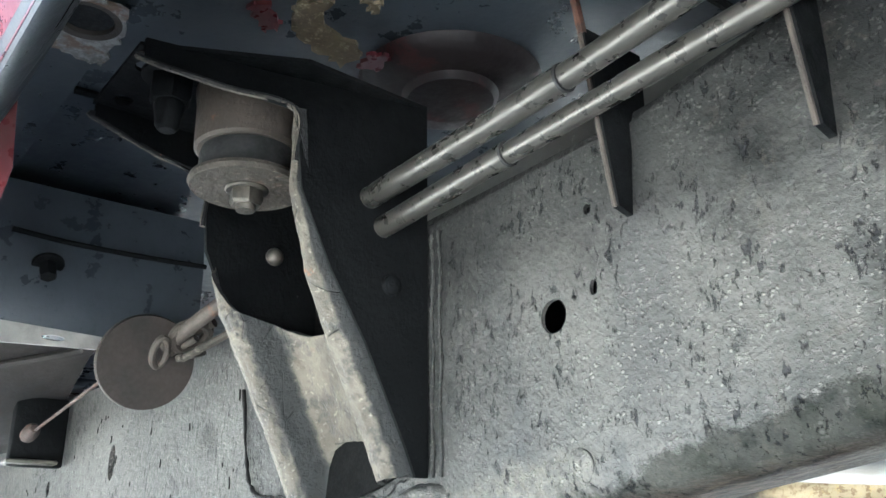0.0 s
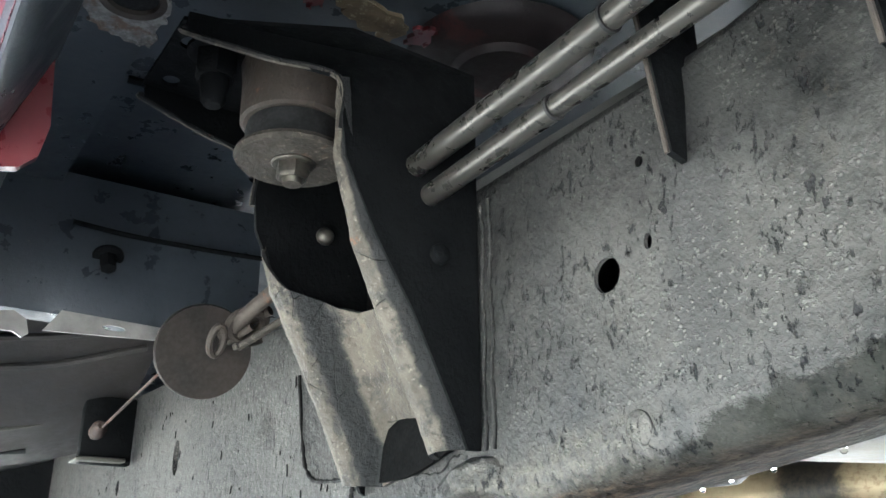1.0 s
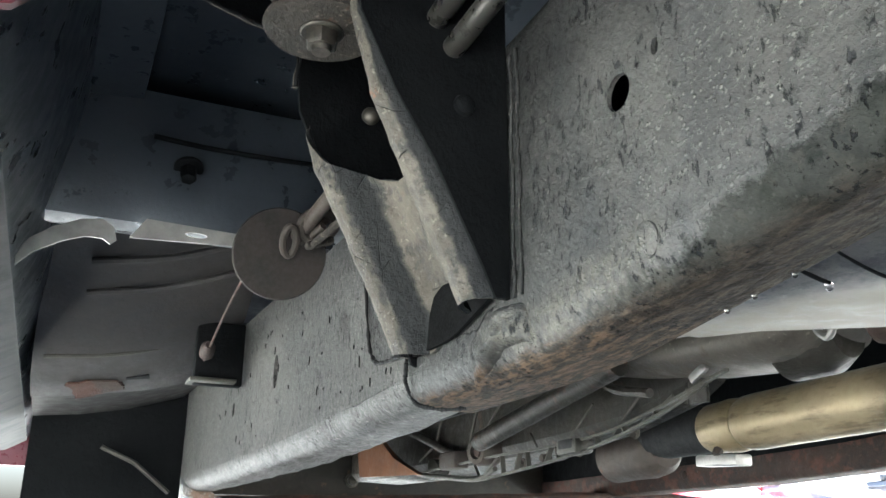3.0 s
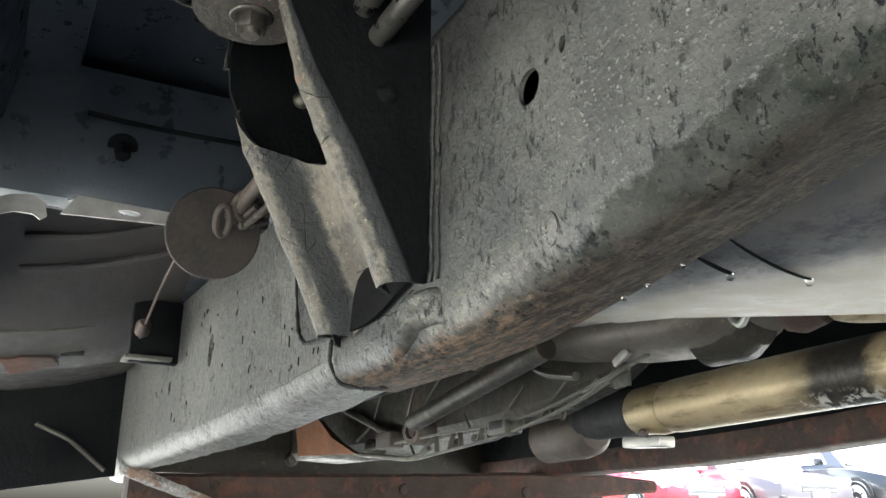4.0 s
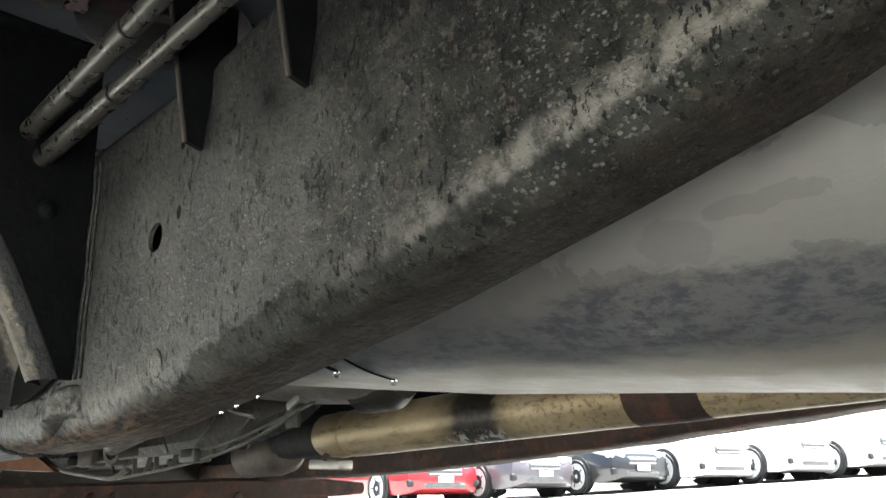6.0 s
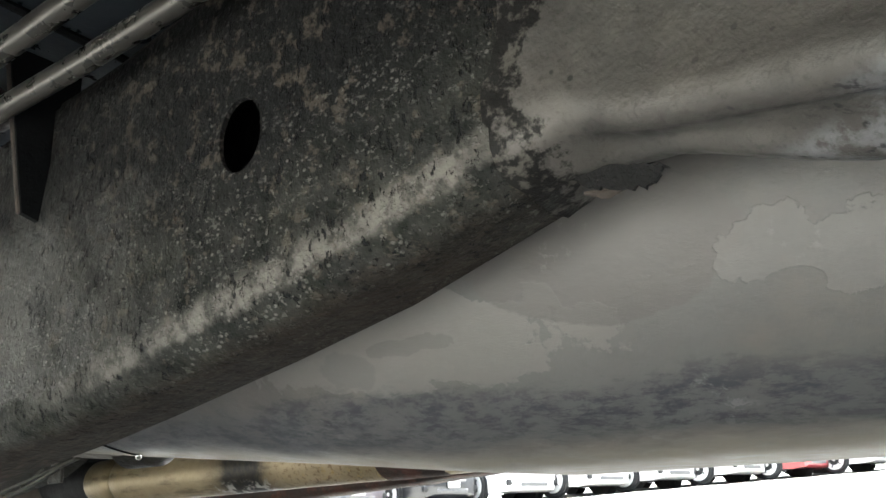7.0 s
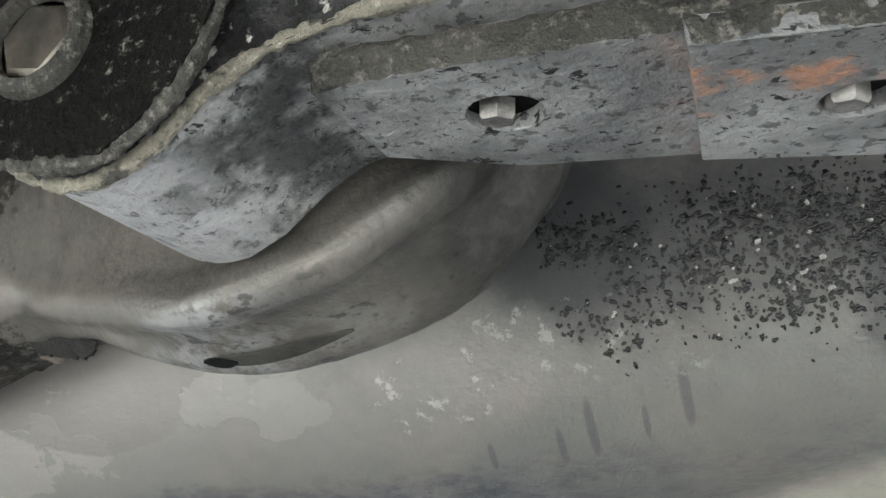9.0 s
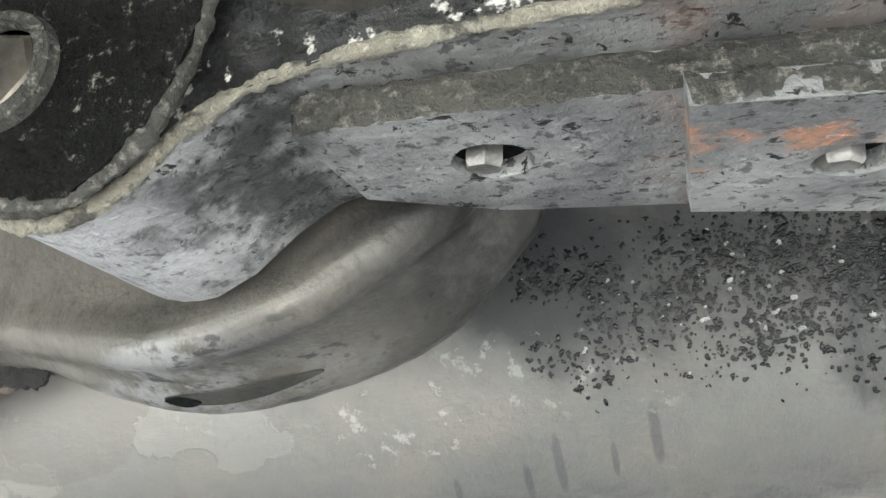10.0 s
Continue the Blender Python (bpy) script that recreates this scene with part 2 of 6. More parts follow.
def bracket_material():
    """Black painted, dusty bracket; faces that look outward and forward are painted pale for the light on them."""
    k = Mat("dusty_side_lit_steel", 0.6, 0.2, 0.4)
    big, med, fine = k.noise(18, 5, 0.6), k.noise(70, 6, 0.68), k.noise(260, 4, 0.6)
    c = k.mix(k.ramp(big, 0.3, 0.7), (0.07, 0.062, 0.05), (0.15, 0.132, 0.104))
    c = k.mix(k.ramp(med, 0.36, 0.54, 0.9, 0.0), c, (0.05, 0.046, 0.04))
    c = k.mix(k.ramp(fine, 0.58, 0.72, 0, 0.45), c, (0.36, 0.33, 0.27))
    # face direction picks pale or black: side light put into the colour
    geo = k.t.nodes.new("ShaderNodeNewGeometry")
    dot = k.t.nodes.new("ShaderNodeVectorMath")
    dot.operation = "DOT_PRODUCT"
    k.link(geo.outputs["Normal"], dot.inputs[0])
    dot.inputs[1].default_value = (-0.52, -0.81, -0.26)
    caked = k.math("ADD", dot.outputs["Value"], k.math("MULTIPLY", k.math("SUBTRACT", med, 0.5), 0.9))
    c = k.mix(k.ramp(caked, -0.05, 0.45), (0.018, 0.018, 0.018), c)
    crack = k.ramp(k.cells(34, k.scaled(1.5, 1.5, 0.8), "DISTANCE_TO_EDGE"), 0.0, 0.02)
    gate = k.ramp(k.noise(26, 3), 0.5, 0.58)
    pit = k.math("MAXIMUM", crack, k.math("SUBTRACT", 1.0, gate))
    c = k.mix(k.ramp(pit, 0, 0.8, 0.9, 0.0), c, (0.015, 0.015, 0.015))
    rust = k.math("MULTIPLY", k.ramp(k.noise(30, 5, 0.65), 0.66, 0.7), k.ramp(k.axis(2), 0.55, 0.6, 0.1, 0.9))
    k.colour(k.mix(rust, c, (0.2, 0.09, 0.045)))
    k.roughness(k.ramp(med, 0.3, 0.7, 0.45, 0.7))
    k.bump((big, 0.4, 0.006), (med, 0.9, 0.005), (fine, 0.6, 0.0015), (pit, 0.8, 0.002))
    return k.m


M_BRACKET = bracket_material()
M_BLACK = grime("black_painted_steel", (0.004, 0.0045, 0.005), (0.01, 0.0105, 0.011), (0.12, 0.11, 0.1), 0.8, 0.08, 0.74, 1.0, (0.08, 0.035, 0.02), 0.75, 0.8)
M_FLOOR = grime("dark_underbody_paint", (0.03, 0.037, 0.046), (0.056, 0.065, 0.078), (0.25, 0.2, 0.15), 0.45, 0.5, 0.74, 0.6, None, 0.72, 0.3)
M_HUMP = grime("red_oxide_primer", (0.01, 0.009, 0.01), (0.018, 0.013, 0.014), (0.06, 0.025, 0.025), 0.6, 0.4, 0.7, 1.0, (0.05, 0.014, 0.014), 0.56, 0.4)
M_RED = plain("red_car_paint", (0.085, 0.012, 0.016), (0.12, 0.026, 0.03), 14, 0.35, 0.0, 0.1, 0.5, 0.3)
M_WASHER = grime("worn_zinc_washer", (0.025, 0.022, 0.019), (0.075, 0.066, 0.055), (0.24, 0.21, 0.17), 0.75, 0.2, 0.62, 1.6, (0.12, 0.07, 0.045), 0.6, 1.2)
M_BOLT = plain("oily_bolt_steel", (0.05, 0.047, 0.04), (0.14, 0.125, 0.105), 60, 0.45, 0.7, 0.4)
M_RUBBER = plain("black_rubber", (0.012, 0.012, 0.012), (0.03, 0.03, 0.03), 50, 0.8, 0.0, 0.4, 0.3)
M_PIPE = plain("satin_steel_tube", (0.06, 0.056, 0.049), (0.082, 0.077, 0.068), 12, 0.33, 0.55, 0.2)
M_RUST = grime("rusty_steel", (0.022, 0.017, 0.015), (0.065, 0.043, 0.034), (0.17, 0.125, 0.1), 0.8, 0.3, 0.66, 1.2, (0.09, 0.042, 0.03), 0.5, 1.0)
M_ORANGE = grime("orange_rust", (0.09, 0.04, 0.02), (0.2, 0.095, 0.05), (0.3, 0.18, 0.1), 0.85, 0.25, 0.68, 0.8, (0.1, 0.045, 0.03), 0.6, 0.8)
M_BROWN = plain("brown_sooty_steel", (0.017, 0.014, 0.0125), (0.03, 0.0235, 0.02), 30, 0.75, 0.0, 0.3, 0.3)
M_CUP = grime("sooty_brown_steel", (0.035, 0.03, 0.027), (0.085, 0.07, 0.058), (0.22, 0.17, 0.12), 0.7, 0.35, 0.68, 1.5, (0.16, 0.085, 0.05), 0.62, 0.8)
M_FLAKE = grime("flaking_pale_paint", (0.12, 0.11, 0.1), (0.34, 0.33, 0.31), (0.5, 0.48, 0.45), 0.75, 0.3, 0.5, 1.0, (0.2, 0.12, 0.08), 0.5, 1.0)


def cladding_material():
    """Dull grey plastic with pale streaks of dried splash."""
    k = Mat("scuffed_grey_plastic", 0.7, 0.0, 0.25)
    n = k.noise(9, 6, 0.65, k.scaled(1.4, 0.9, 1.0), 0.6)
    c = k.mix(k.ramp(n, 0.3, 0.6), (0.022, 0.023, 0.024), (0.06, 0.06, 0.06))
    c = k.mix(k.ramp(k.noise(14, 7, 0.75, k.scaled(1.8, 0.8, 1.0), 0.8), 0.56, 0.7, 0, 0.45), c, (0.15, 0.15, 0.147))
    k.colour(c)
    k.bump((n, 0.4, 0.004), (k.noise(120, 4), 0.3, 0.001))
    return k.m


M_CLAD = cladding_material()
M_YELLOW = grime("yellow_primer", (0.1, 0.075, 0.05), (0.2, 0.16, 0.105), (0.42, 0.36, 0.25), 0.8, 0.3, 0.6, 1.5, (0.3, 0.07, 0.05), 0.64, 0.6)
M_CAST = grime("oily_cast_aluminium", (0.01, 0.009, 0.007), (0.033, 0.029, 0.021), (0.13, 0.115, 0.09), 0.55, 0.45, 0.68, 1.6, (0.085, 0.05, 0.032), 0.58, 0.9)
M_RIB = grime("worn_cast_edge", (0.035, 0.033, 0.026), (0.085, 0.08, 0.065), (0.2, 0.185, 0.15), 0.6, 0.5, 0.66, 1.5, None, 0.66, 0.6)
M_TOE = grime("brown_dusty_panel", (0.025, 0.025, 0.026), (0.06, 0.055, 0.051), (0.2, 0.17, 0.13), 0.7, 0.3, 0.72, 0.7, (0.08, 0.04, 0.028), 0.66, 0.5, 0, 0.0)


def shaft_material():
    """Golden lacquered tube with rust speckle towards the rear."""
    k = Mat("oiled_bronze_tube", 0.45, 0.4, 0.45)
    big, fine = k.noise(9, 4, 0.6), k.noise(140, 4, 0.65)
    c = k.mix(k.ramp(big, 0.3, 0.7), (0.3, 0.24, 0.14), (0.42, 0.34, 0.21))
    c = k.mix(k.ramp(k.noise(30, 5, 0.6, k.scaled(0.5, 2, 2)), 0.5, 0.68, 0, 0.65), c, (0.11, 0.08, 0.045))
    rust = k.math("MULTIPLY", k.ramp(k.noise(140, 5, 0.7), 0.52, 0.6), k.ramp(k.axis(0), -0.66, -0.5, 0.05, 0.6))
    c = k.mix(rust, c, (0.13, 0.07, 0.03))
    pale = k.math("MULTIPLY", k.ramp(k.noise(110, 4, 0.65), 0.58, 0.64), k.ramp(k.axis(0), -0.62, -0.45, 0.1, 0.8))
    c = k.mix(pale, c, (0.42, 0.31, 0.13))
    bx = k.math("ADD", k.axis(0), k.math("MULTIPLY", k.math("SUBTRACT", k.noise(26, 6, 0.7), 0.5), 0.05))
    haze = k.math("MULTIPLY", k.ramp(bx, -0.76, -0.69), k.ramp(bx, -0.57, -0.63))
    core = k.math("MULTIPLY", k.ramp(bx, -0.708, -0.685), k.ramp(bx, -0.606, -0.622))
    c = k.mix(k.math("MULTIPLY", haze, 0.6), c, (0.06, 0.045, 0.03))
    c = k.mix(k.math("MULTIPLY", core, k.ramp(fine, 0.3, 0.65, 1.0, 0.8)), c, (0.012, 0.012, 0.012))
    ash = k.math("MULTIPLY", k.math("MULTIPLY", haze, k.ramp(k.axis(2), 0.462, 0.448)), k.ramp(k.noise(70, 5, 0.7), 0.5, 0.58))
    k.colour(k.mix(ash, c, (0.5, 0.48, 0.44)))
    k.roughness(k.ramp(fine, 0.3, 0.7, 0.36, 0.55))
    k.bump((big, 0.2, 0.002), (fine, 0.3, 0.0006), (rust, 0.3, 0.001))
    return k.m


M_SHAFT = shaft_material()
M_NUT = plain("worn_bright_bolt", (0.07, 0.068, 0.064), (0.24, 0.23, 0.22), 120, 0.4, 0.5, 0.6)
# near black that paints in the shade of hollows
M_RECESS = plain("black_recess", (0.002, 0.002, 0.002), (0.006, 0.006, 0.006), 60, 0.95, 0.0, 0.4, 0.1)
M_GROOVE = plain("grey_green_groove", (0.02, 0.02, 0.018), (0.04, 0.04, 0.035), 60, 0.85, 0.0, 0.4, 0.2)
M_BLACK_MARK = grime("black_mark", (0.008, 0.008, 0.008), (0.02, 0.019, 0.018), (0.2, 0.18, 0.15), 0.7, 0.3, 0.7, 2.0, None, 0.7, 1.5)
M_PAN = grime("tan_scorched_steel", (0.06, 0.052, 0.042), (0.14, 0.124, 0.1), (0.27, 0.245, 0.2), 0.55, 0.4, 0.64, 1.2, (0.09, 0.07, 0.05), 0.58, 0.5)
M_ALLOY = plain("pale_galvanised_metal", (0.3, 0.29, 0.27), (0.48, 0.46, 0.43), 25, 0.45, 0.6, 0.25)


def leaf_material(name, stained):
    """Pale corroded spring steel with dark cracks and, where asked, an orange stain along the leaf."""
    k = Mat(name, 0.5, 0.35, 0.5)
    big, med, fine = k.noise(16, 5, 0.6), k.noise(110, 5, 0.65), k.noise(330, 3, 0.6)
    c = k.mix(k.ramp(big, 0.35, 0.65), (0.125, 0.126, 0.127), (0.31, 0.312, 0.312))
    c = k.mix(k.ramp(k.noise(60, 5, 0.6), 0.55, 0.66, 0, 0.5), c, (0.12, 0.12, 0.12))
    crack = k.ramp(k.noise(185, 6, 0.7, k.scaled(1.0, 1.15, 1.4), 0.6), 0.585, 0.615)
    c = k.mix(k.math("MULTIPLY", crack, 0.95), c, (0.012, 0.012, 0.012))
    c = k.mix(k.ramp(k.noise(190, 3, 0.6), 0.58, 0.64, 0, 0.75), c, (0.03, 0.03, 0.03))
    # patchy darker band across the rear side of the eye
    eye_dark = k.math("MULTIPLY", k.math("MULTIPLY", k.ramp(k.axis(0), 0.35, 0.375), k.ramp(k.axis(0), 0.43, 0.41)), k.ramp(k.noise(34, 5, 0.65), 0.36, 0.56))
    c = k.mix(k.math("MULTIPLY", eye_dark, 0.85), c, (0.03, 0.031, 0.031))
    if stained:
        y = k.math("ADD", k.axis(1), k.math("MULTIPLY", k.math("SUBTRACT", k.noise(30, 4, 0.6), 0.5), 0.05))
        band = k.math("MULTIPLY", k.ramp(y, 0.243, 0.25), k.ramp(y, 0.27, 0.262))
        band = k.math("MULTIPLY", band, k.ramp(k.noise(24, 5, 0.7), 0.4, 0.52))
        c = k.mix(k.math("MULTIPLY", band, 0.85), c, (0.39, 0.195, 0.112))
    else:
        c = k.mix(k.math("MULTIPLY", k.ramp(k.axis(0), 0.49, 0.506, 0.0, 0.12), k.ramp(k.noise(60, 4), 0.45, 0.6)), c, (0.405, 0.195, 0.12))
    if not stained:
        bulge = k.math("MULTIPLY", k.ramp(k.axis(2), 0.535, 0.523), k.ramp(k.axis(0), 0.385, 0.365))
        bulge = k.math("MULTIPLY", bulge, k.ramp(k.noise(48, 5, 0.65), 0.4, 0.52, 0.15, 1.0))
        c = k.mix(k.math("MULTIPLY", bulge, 0.55), c, (0.45, 0.45, 0.462))
        fret = k.math("MULTIPLY", k.ramp(k.noise(125, 5, 0.7), 0.57, 0.64), k.ramp(k.axis(0), 0.4, 0.38))
        c = k.mix(k.math("MULTIPLY", fret, 0.65), c, (0.02, 0.02, 0.02))
        c = k.mix(k.math("MULTIPLY", k.ramp(k.axis(1), 0.2285, 0.2265), 0.93), c, k.mix(k.ramp(k.noise(150, 4, 0.6), 0.58, 0.66), (0.012, 0.012, 0.012), (0.45, 0.435, 0.405)))
    k.colour(c)
    k.link(k.ramp(k.math("MAXIMUM", eye_dark, crack), 0.0, 1.0, 0.4, 0.05), k.b.inputs["Specular IOR Level"])
    k.roughness(k.ramp(med, 0.3, 0.7, 0.4, 0.7))
    k.bump((big, 0.4, 0.004), (med, 0.7, 0.004), (fine, 0.45, 0.0012), (crack, -0.9, 0.004))
    return k.m


M_LEAF = leaf_material("leaf_spring_steel", False)
M_LEAF_RUST = leaf_material("stained_leaf_steel", True)


def hanger_material():
    """Thin grey film over stamped steel with pinholes, rubbed pale crest and mottled pale lower lip."""
    k = Mat("thin_grey_film_steel", 0.5, 0.3, 0.45)
    big, med, fine = k.noise(9, 5, 0.6), k.noise(70, 4, 0.6), k.noise(300, 3, 0.6)
    c = k.mix(k.ramp(big, 0.3, 0.7), (0.076, 0.072, 0.065), (0.118, 0.109, 0.097))
    c = k.mix(k.ramp(k.noise(38, 5, 0.65), 0.45, 0.7, 0.0, 0.5), c, (0.15, 0.138, 0.12))
    hole = k.ramp(k.cells(115), 0.1, 0.2, 1.0, 0.0)
    hole = k.math("MULTIPLY", hole, k.ramp(k.noise(24, 3), 0.44, 0.56))
    c = k.mix(k.math("MULTIPLY", hole, 0.85), c, (0.025, 0.025, 0.025))
    edge = k.math("ADD", k.axis(0), k.math("MULTIPLY", k.math("SUBTRACT", k.noise(30, 6, 0.7), 0.5), 0.1))
    edge = k.math("SUBTRACT", edge, k.math("MULTIPLY", k.ramp(k.axis(2), 0.565, 0.61), 0.02))
    crust = k.ramp(edge, 0.184, 0.176)
    c = k.mix(crust, c, k.mix(k.ramp(k.noise(170, 4, 0.6), 0.5, 0.66), (0.022, 0.021, 0.02), (0.1, 0.094, 0.082)))
    zone = k.math("MULTIPLY", k.ramp(k.axis(2), 0.512, 0.506), k.ramp(k.noise(60, 5, 0.65), 0.42, 0.55))
    zone = k.math("MULTIPLY", zone, k.ramp(k.axis(0), 0.36, 0.33, 0.3, 1.0))
    c = k.mix(k.math("MULTIPLY", zone, 0.7), c, (0.25, 0.25, 0.255))
    spot = k.math("MULTIPLY", k.ramp(k.noise(130, 4, 0.6, k.scaled(0.6, 1, 1)), 0.58, 0.64), k.ramp(k.axis(2), 0.518, 0.508))
    c = k.mix(k.math("MULTIPLY", spot, 0.85), c, (0.03, 0.03, 0.03))
    # rear heel toned dark: its shade is put into the colour
    heel = k.math("ADD", k.axis(0), k.math("MULTIPLY", k.math("SUBTRACT", k.noise(20, 5, 0.65), 0.5), 0.04))
    c = k.mix(k.ramp(heel, 0.38, 0.43, 0.0, 0.85), c, k.mix(k.ramp(k.noise(34, 6, 0.7), 0.42, 0.64), (0.018, 0.0185, 0.019), (0.06, 0.059, 0.058)))
    c = k.mix(k.ramp(k.noise(210, 4, 0.65), 0.56, 0.68, 0.0, 0.35), c, (0.03, 0.028, 0.026))
    k.colour(c)
    k.link(k.ramp(k.math("MAXIMUM", crust, k.ramp(heel, 0.38, 0.43)), 0.0, 1.0, 0.4, 0.05), k.b.inputs["Specular IOR Level"])
    k.roughness(k.ramp(med, 0.3, 0.7, 0.36, 0.56))
    k.bump((big, 0.3, 0.006), (med, 0.3, 0.0025), (k.noise(150, 6, 0.72), 0.3, 0.0016), (fine, 0.4, 0.0008), (hole, -0.8, 0.0014))
    return k.m


M_HANGER = hanger_material()
M_WELD = grime("weld_bead", (0.015, 0.015, 0.015), (0.05, 0.049, 0.046), (0.16, 0.15, 0.13), 0.7, 0.4, 0.6, 2.0)


def tank_material():
    """Dusty grey tank: peeled film in patches, a belt of dark streaks low on the side, pale dusty underside with
    bounced light painted in, upper wall and rear darkened for shade.
    """
    k = Mat("dusty_painted_tank", 0.5, 0.15, 0.4)
    big, fine = k.noise(4, 4, 0.5), k.noise(260, 4, 0.6)
    x, y, z = k.axis(0), k.axis(1), k.axis(2)
    # angle round the rounded side: 0 at the vertical wall, 90 underneath
    ang = k.math("MULTIPLY", k.math("ARCTAN2", k.math("SUBTRACT", 0.575, z), k.math("SUBTRACT", 0.605, y)), 57.3)
    rag = k.math("SUBTRACT", k.noise(26, 6, 0.62), 0.5)
    rag2 = k.math("SUBTRACT", k.noise(21, 6, 0.62, k.scaled(1.0, 1.3, 1.3)), 0.48)

    def patch(cx, ca, rx, ra, torn, inner=0.9):
        u = k.math("ADD", k.math("DIVIDE", k.math("SUBTRACT", x, cx), rx), k.math("MULTIPLY", rag, torn))
        v = k.math("ADD", k.math("DIVIDE", k.math("SUBTRACT", ang, ca), ra), k.math("MULTIPLY", rag2, torn))
        d = k.math("ADD", k.math("MULTIPLY", u, u), k.math("MULTIPLY", v, v))
        return k.ramp(d, 1.0, inner)

    c = k.mix(k.ramp(big, 0.35, 0.65), (0.123, 0.122, 0.117), (0.162, 0.158, 0.149))
    c = k.mix(k.ramp(k.noise(15, 6, 0.68), 0.42, 0.66, 0.0, 0.6), c, (0.175, 0.158, 0.14))
    # upper wall darkened: the shade behind the rail is in the colour
    shaded = k.math("ADD", ang, k.math("MULTIPLY", k.math("SUBTRACT", k.noise(8, 5, 0.6), 0.5), 30.0))
    c = k.mix(k.ramp(shaded, 26, 4, 0.0, 0.55), c, (0.06, 0.06, 0.058))
    # rear of the upper wall darker still, painting the spring's shade
    rear = k.math("MULTIPLY", k.ramp(k.math("ADD", x, k.math("MULTIPLY", rag, 0.05)), 0.36, 0.45), k.ramp(k.math("ADD", ang, k.math("MULTIPLY", rag2, 22.0)), 34, 14, 0.3, 1.0))
    c = k.mix(k.math("MULTIPLY", rear, 0.85), c, k.mix(k.ramp(k.noise(19, 6, 0.7), 0.35, 0.65), (0.032, 0.033, 0.034), (0.085, 0.084, 0.082)))
    worn = k.math("MULTIPLY", k.ramp(k.noise(48, 7, 0.75), 0.5, 0.62), k.ramp(k.noise(7, 3), 0.4, 0.6))
    c = k.mix(k.math("MULTIPLY", worn, 0.4), c, (0.085, 0.083, 0.08))
    film = patch(0.02, 33, 0.12, 13, 1.6)
    c = k.mix(k.math("MULTIPLY", film, 0.75), c, (0.214, 0.205, 0.189))
    bare = patch(0.155, 20, 0.072, 15, 0.5)
    c = k.mix(k.math("MULTIPLY", bare, 0.8), c, (0.14, 0.132, 0.124))
    tongue = patch(0.022, 32.5, 0.03, 2.6, 3.0)
    c = k.mix(k.math("MULTIPLY", tongue, 0.5), c, (0.136, 0.13, 0.121))
    lobe = patch(-0.03, 37, 0.022, 5, 3.0, 0.7)
    c = k.mix(k.math("MULTIPLY", lobe, 0.4), c, (0.136, 0.132, 0.126))
    pale = k.math("MAXIMUM", patch(0.27, 29, 0.025, 7.5, 2.2), patch(0.236, 25, 0.022, 8, 2.0))
    bite = patch(0.243, 33, 0.014, 3.0, 1.5)
    pale = k.math("MULTIPLY", pale, k.math("SUBTRACT", 1.0, bite))
    c = k.mix(k.math("MULTIPLY", pale, k.ramp(k.noise(18, 4, 0.6), 0.3, 0.7, 0.12, 0.32)), c, (0.25, 0.24, 0.225))
    # belt of dark streaks
    dirt = k.ramp(k.noise(5.0, 9, 0.8, k.scaled(9, 18, 18)), 0.44, 0.58)
    wav = k.math("ADD", ang, k.math("MULTIPLY", k.math("SUBTRACT", k.noise(9, 6, 0.65, k.scaled(0.6, 1, 1)), 0.5), 26.0))
    belt = k.math("MULTIPLY", k.ramp(wav, 42, 52), k.ramp(wav, 74, 62))
    belt = k.math("MULTIPLY", belt, k.ramp(x, 0.46, 0.34, 0.35, 1.0))
    c = k.mix(k.math("MULTIPLY", dirt, k.math("MULTIPLY", belt, 0.85)), c, (0.035, 0.038, 0.046))
    c = k.mix(k.math("MULTIPLY", k.ramp(belt, 0.2, 0.9), 0.35), c, (0.0777, 0.0799, 0.091))
    # pale dusty underside, climbing at the rear end, with light bounced off the lot painted in
    up = k.math("ADD", wav, k.math("MULTIPLY", k.math("MAXIMUM", 0.0, k.math("SUBTRACT", x, 0.46)), 130.0))
    lit_dust = k.math("MULTIPLY", k.ramp(up, 64, 78), k.ramp(k.noise(40, 5, 0.7), 0.3, 0.6, 0.6, 1.0))
    c = k.mix(k.math("MULTIPLY", lit_dust, 0.85), c, k.mix(k.ramp(x, 0.1, 0.5), k.mix(k.ramp(big, 0.3, 0.7), (0.25, 0.226, 0.175), (0.34, 0.31, 0.25)), (0.4, 0.375, 0.32)))
    # shadow by the hanger and towards the strap, painted as dark patches
    hanger_shade = k.math("MAXIMUM", patch(0.445, 6, 0.05, 20, 1.6, 0.2), k.math("MAXIMUM", k.math("MULTIPLY", patch(0.52, 6, 0.1, 14, 1.8, 0.2), 0.55), k.math("MULTIPLY", patch(0.6, 22, 0.05, 22, 2.0, 0.2), 0.7)))
    c = k.mix(k.math("MULTIPLY", hanger_shade, 0.75), c, (0.03, 0.031, 0.034))
    # wet runs down the rear end
    wet = None
    for rx, a0, a1, half in ((0.435, 34, 48, 0.0026), (0.418, 40, 49, 0.0022), (0.483, 30, 43, 0.003), (0.381, 42, 49, 0.002), (0.575, 8, 36, 0.0022), (0.462, 37, 45, 0.0018)):
        u = k.math("DIVIDE", k.math("ADD", k.math("SUBTRACT", x, rx), k.math("MULTIPLY", rag, 0.0016)), half)
        v = k.math("DIVIDE", k.math("SUBTRACT", ang, (a0 + a1) / 2), (a1 - a0) / 2)
        run = k.ramp(k.math("ADD", k.math("MULTIPLY", u, u), k.math("POWER", k.math("ABSOLUTE", v, 0.0), 3.0)), 1.3, 0.3)
        wet = run if wet is None else k.math("MAXIMUM", wet, run)
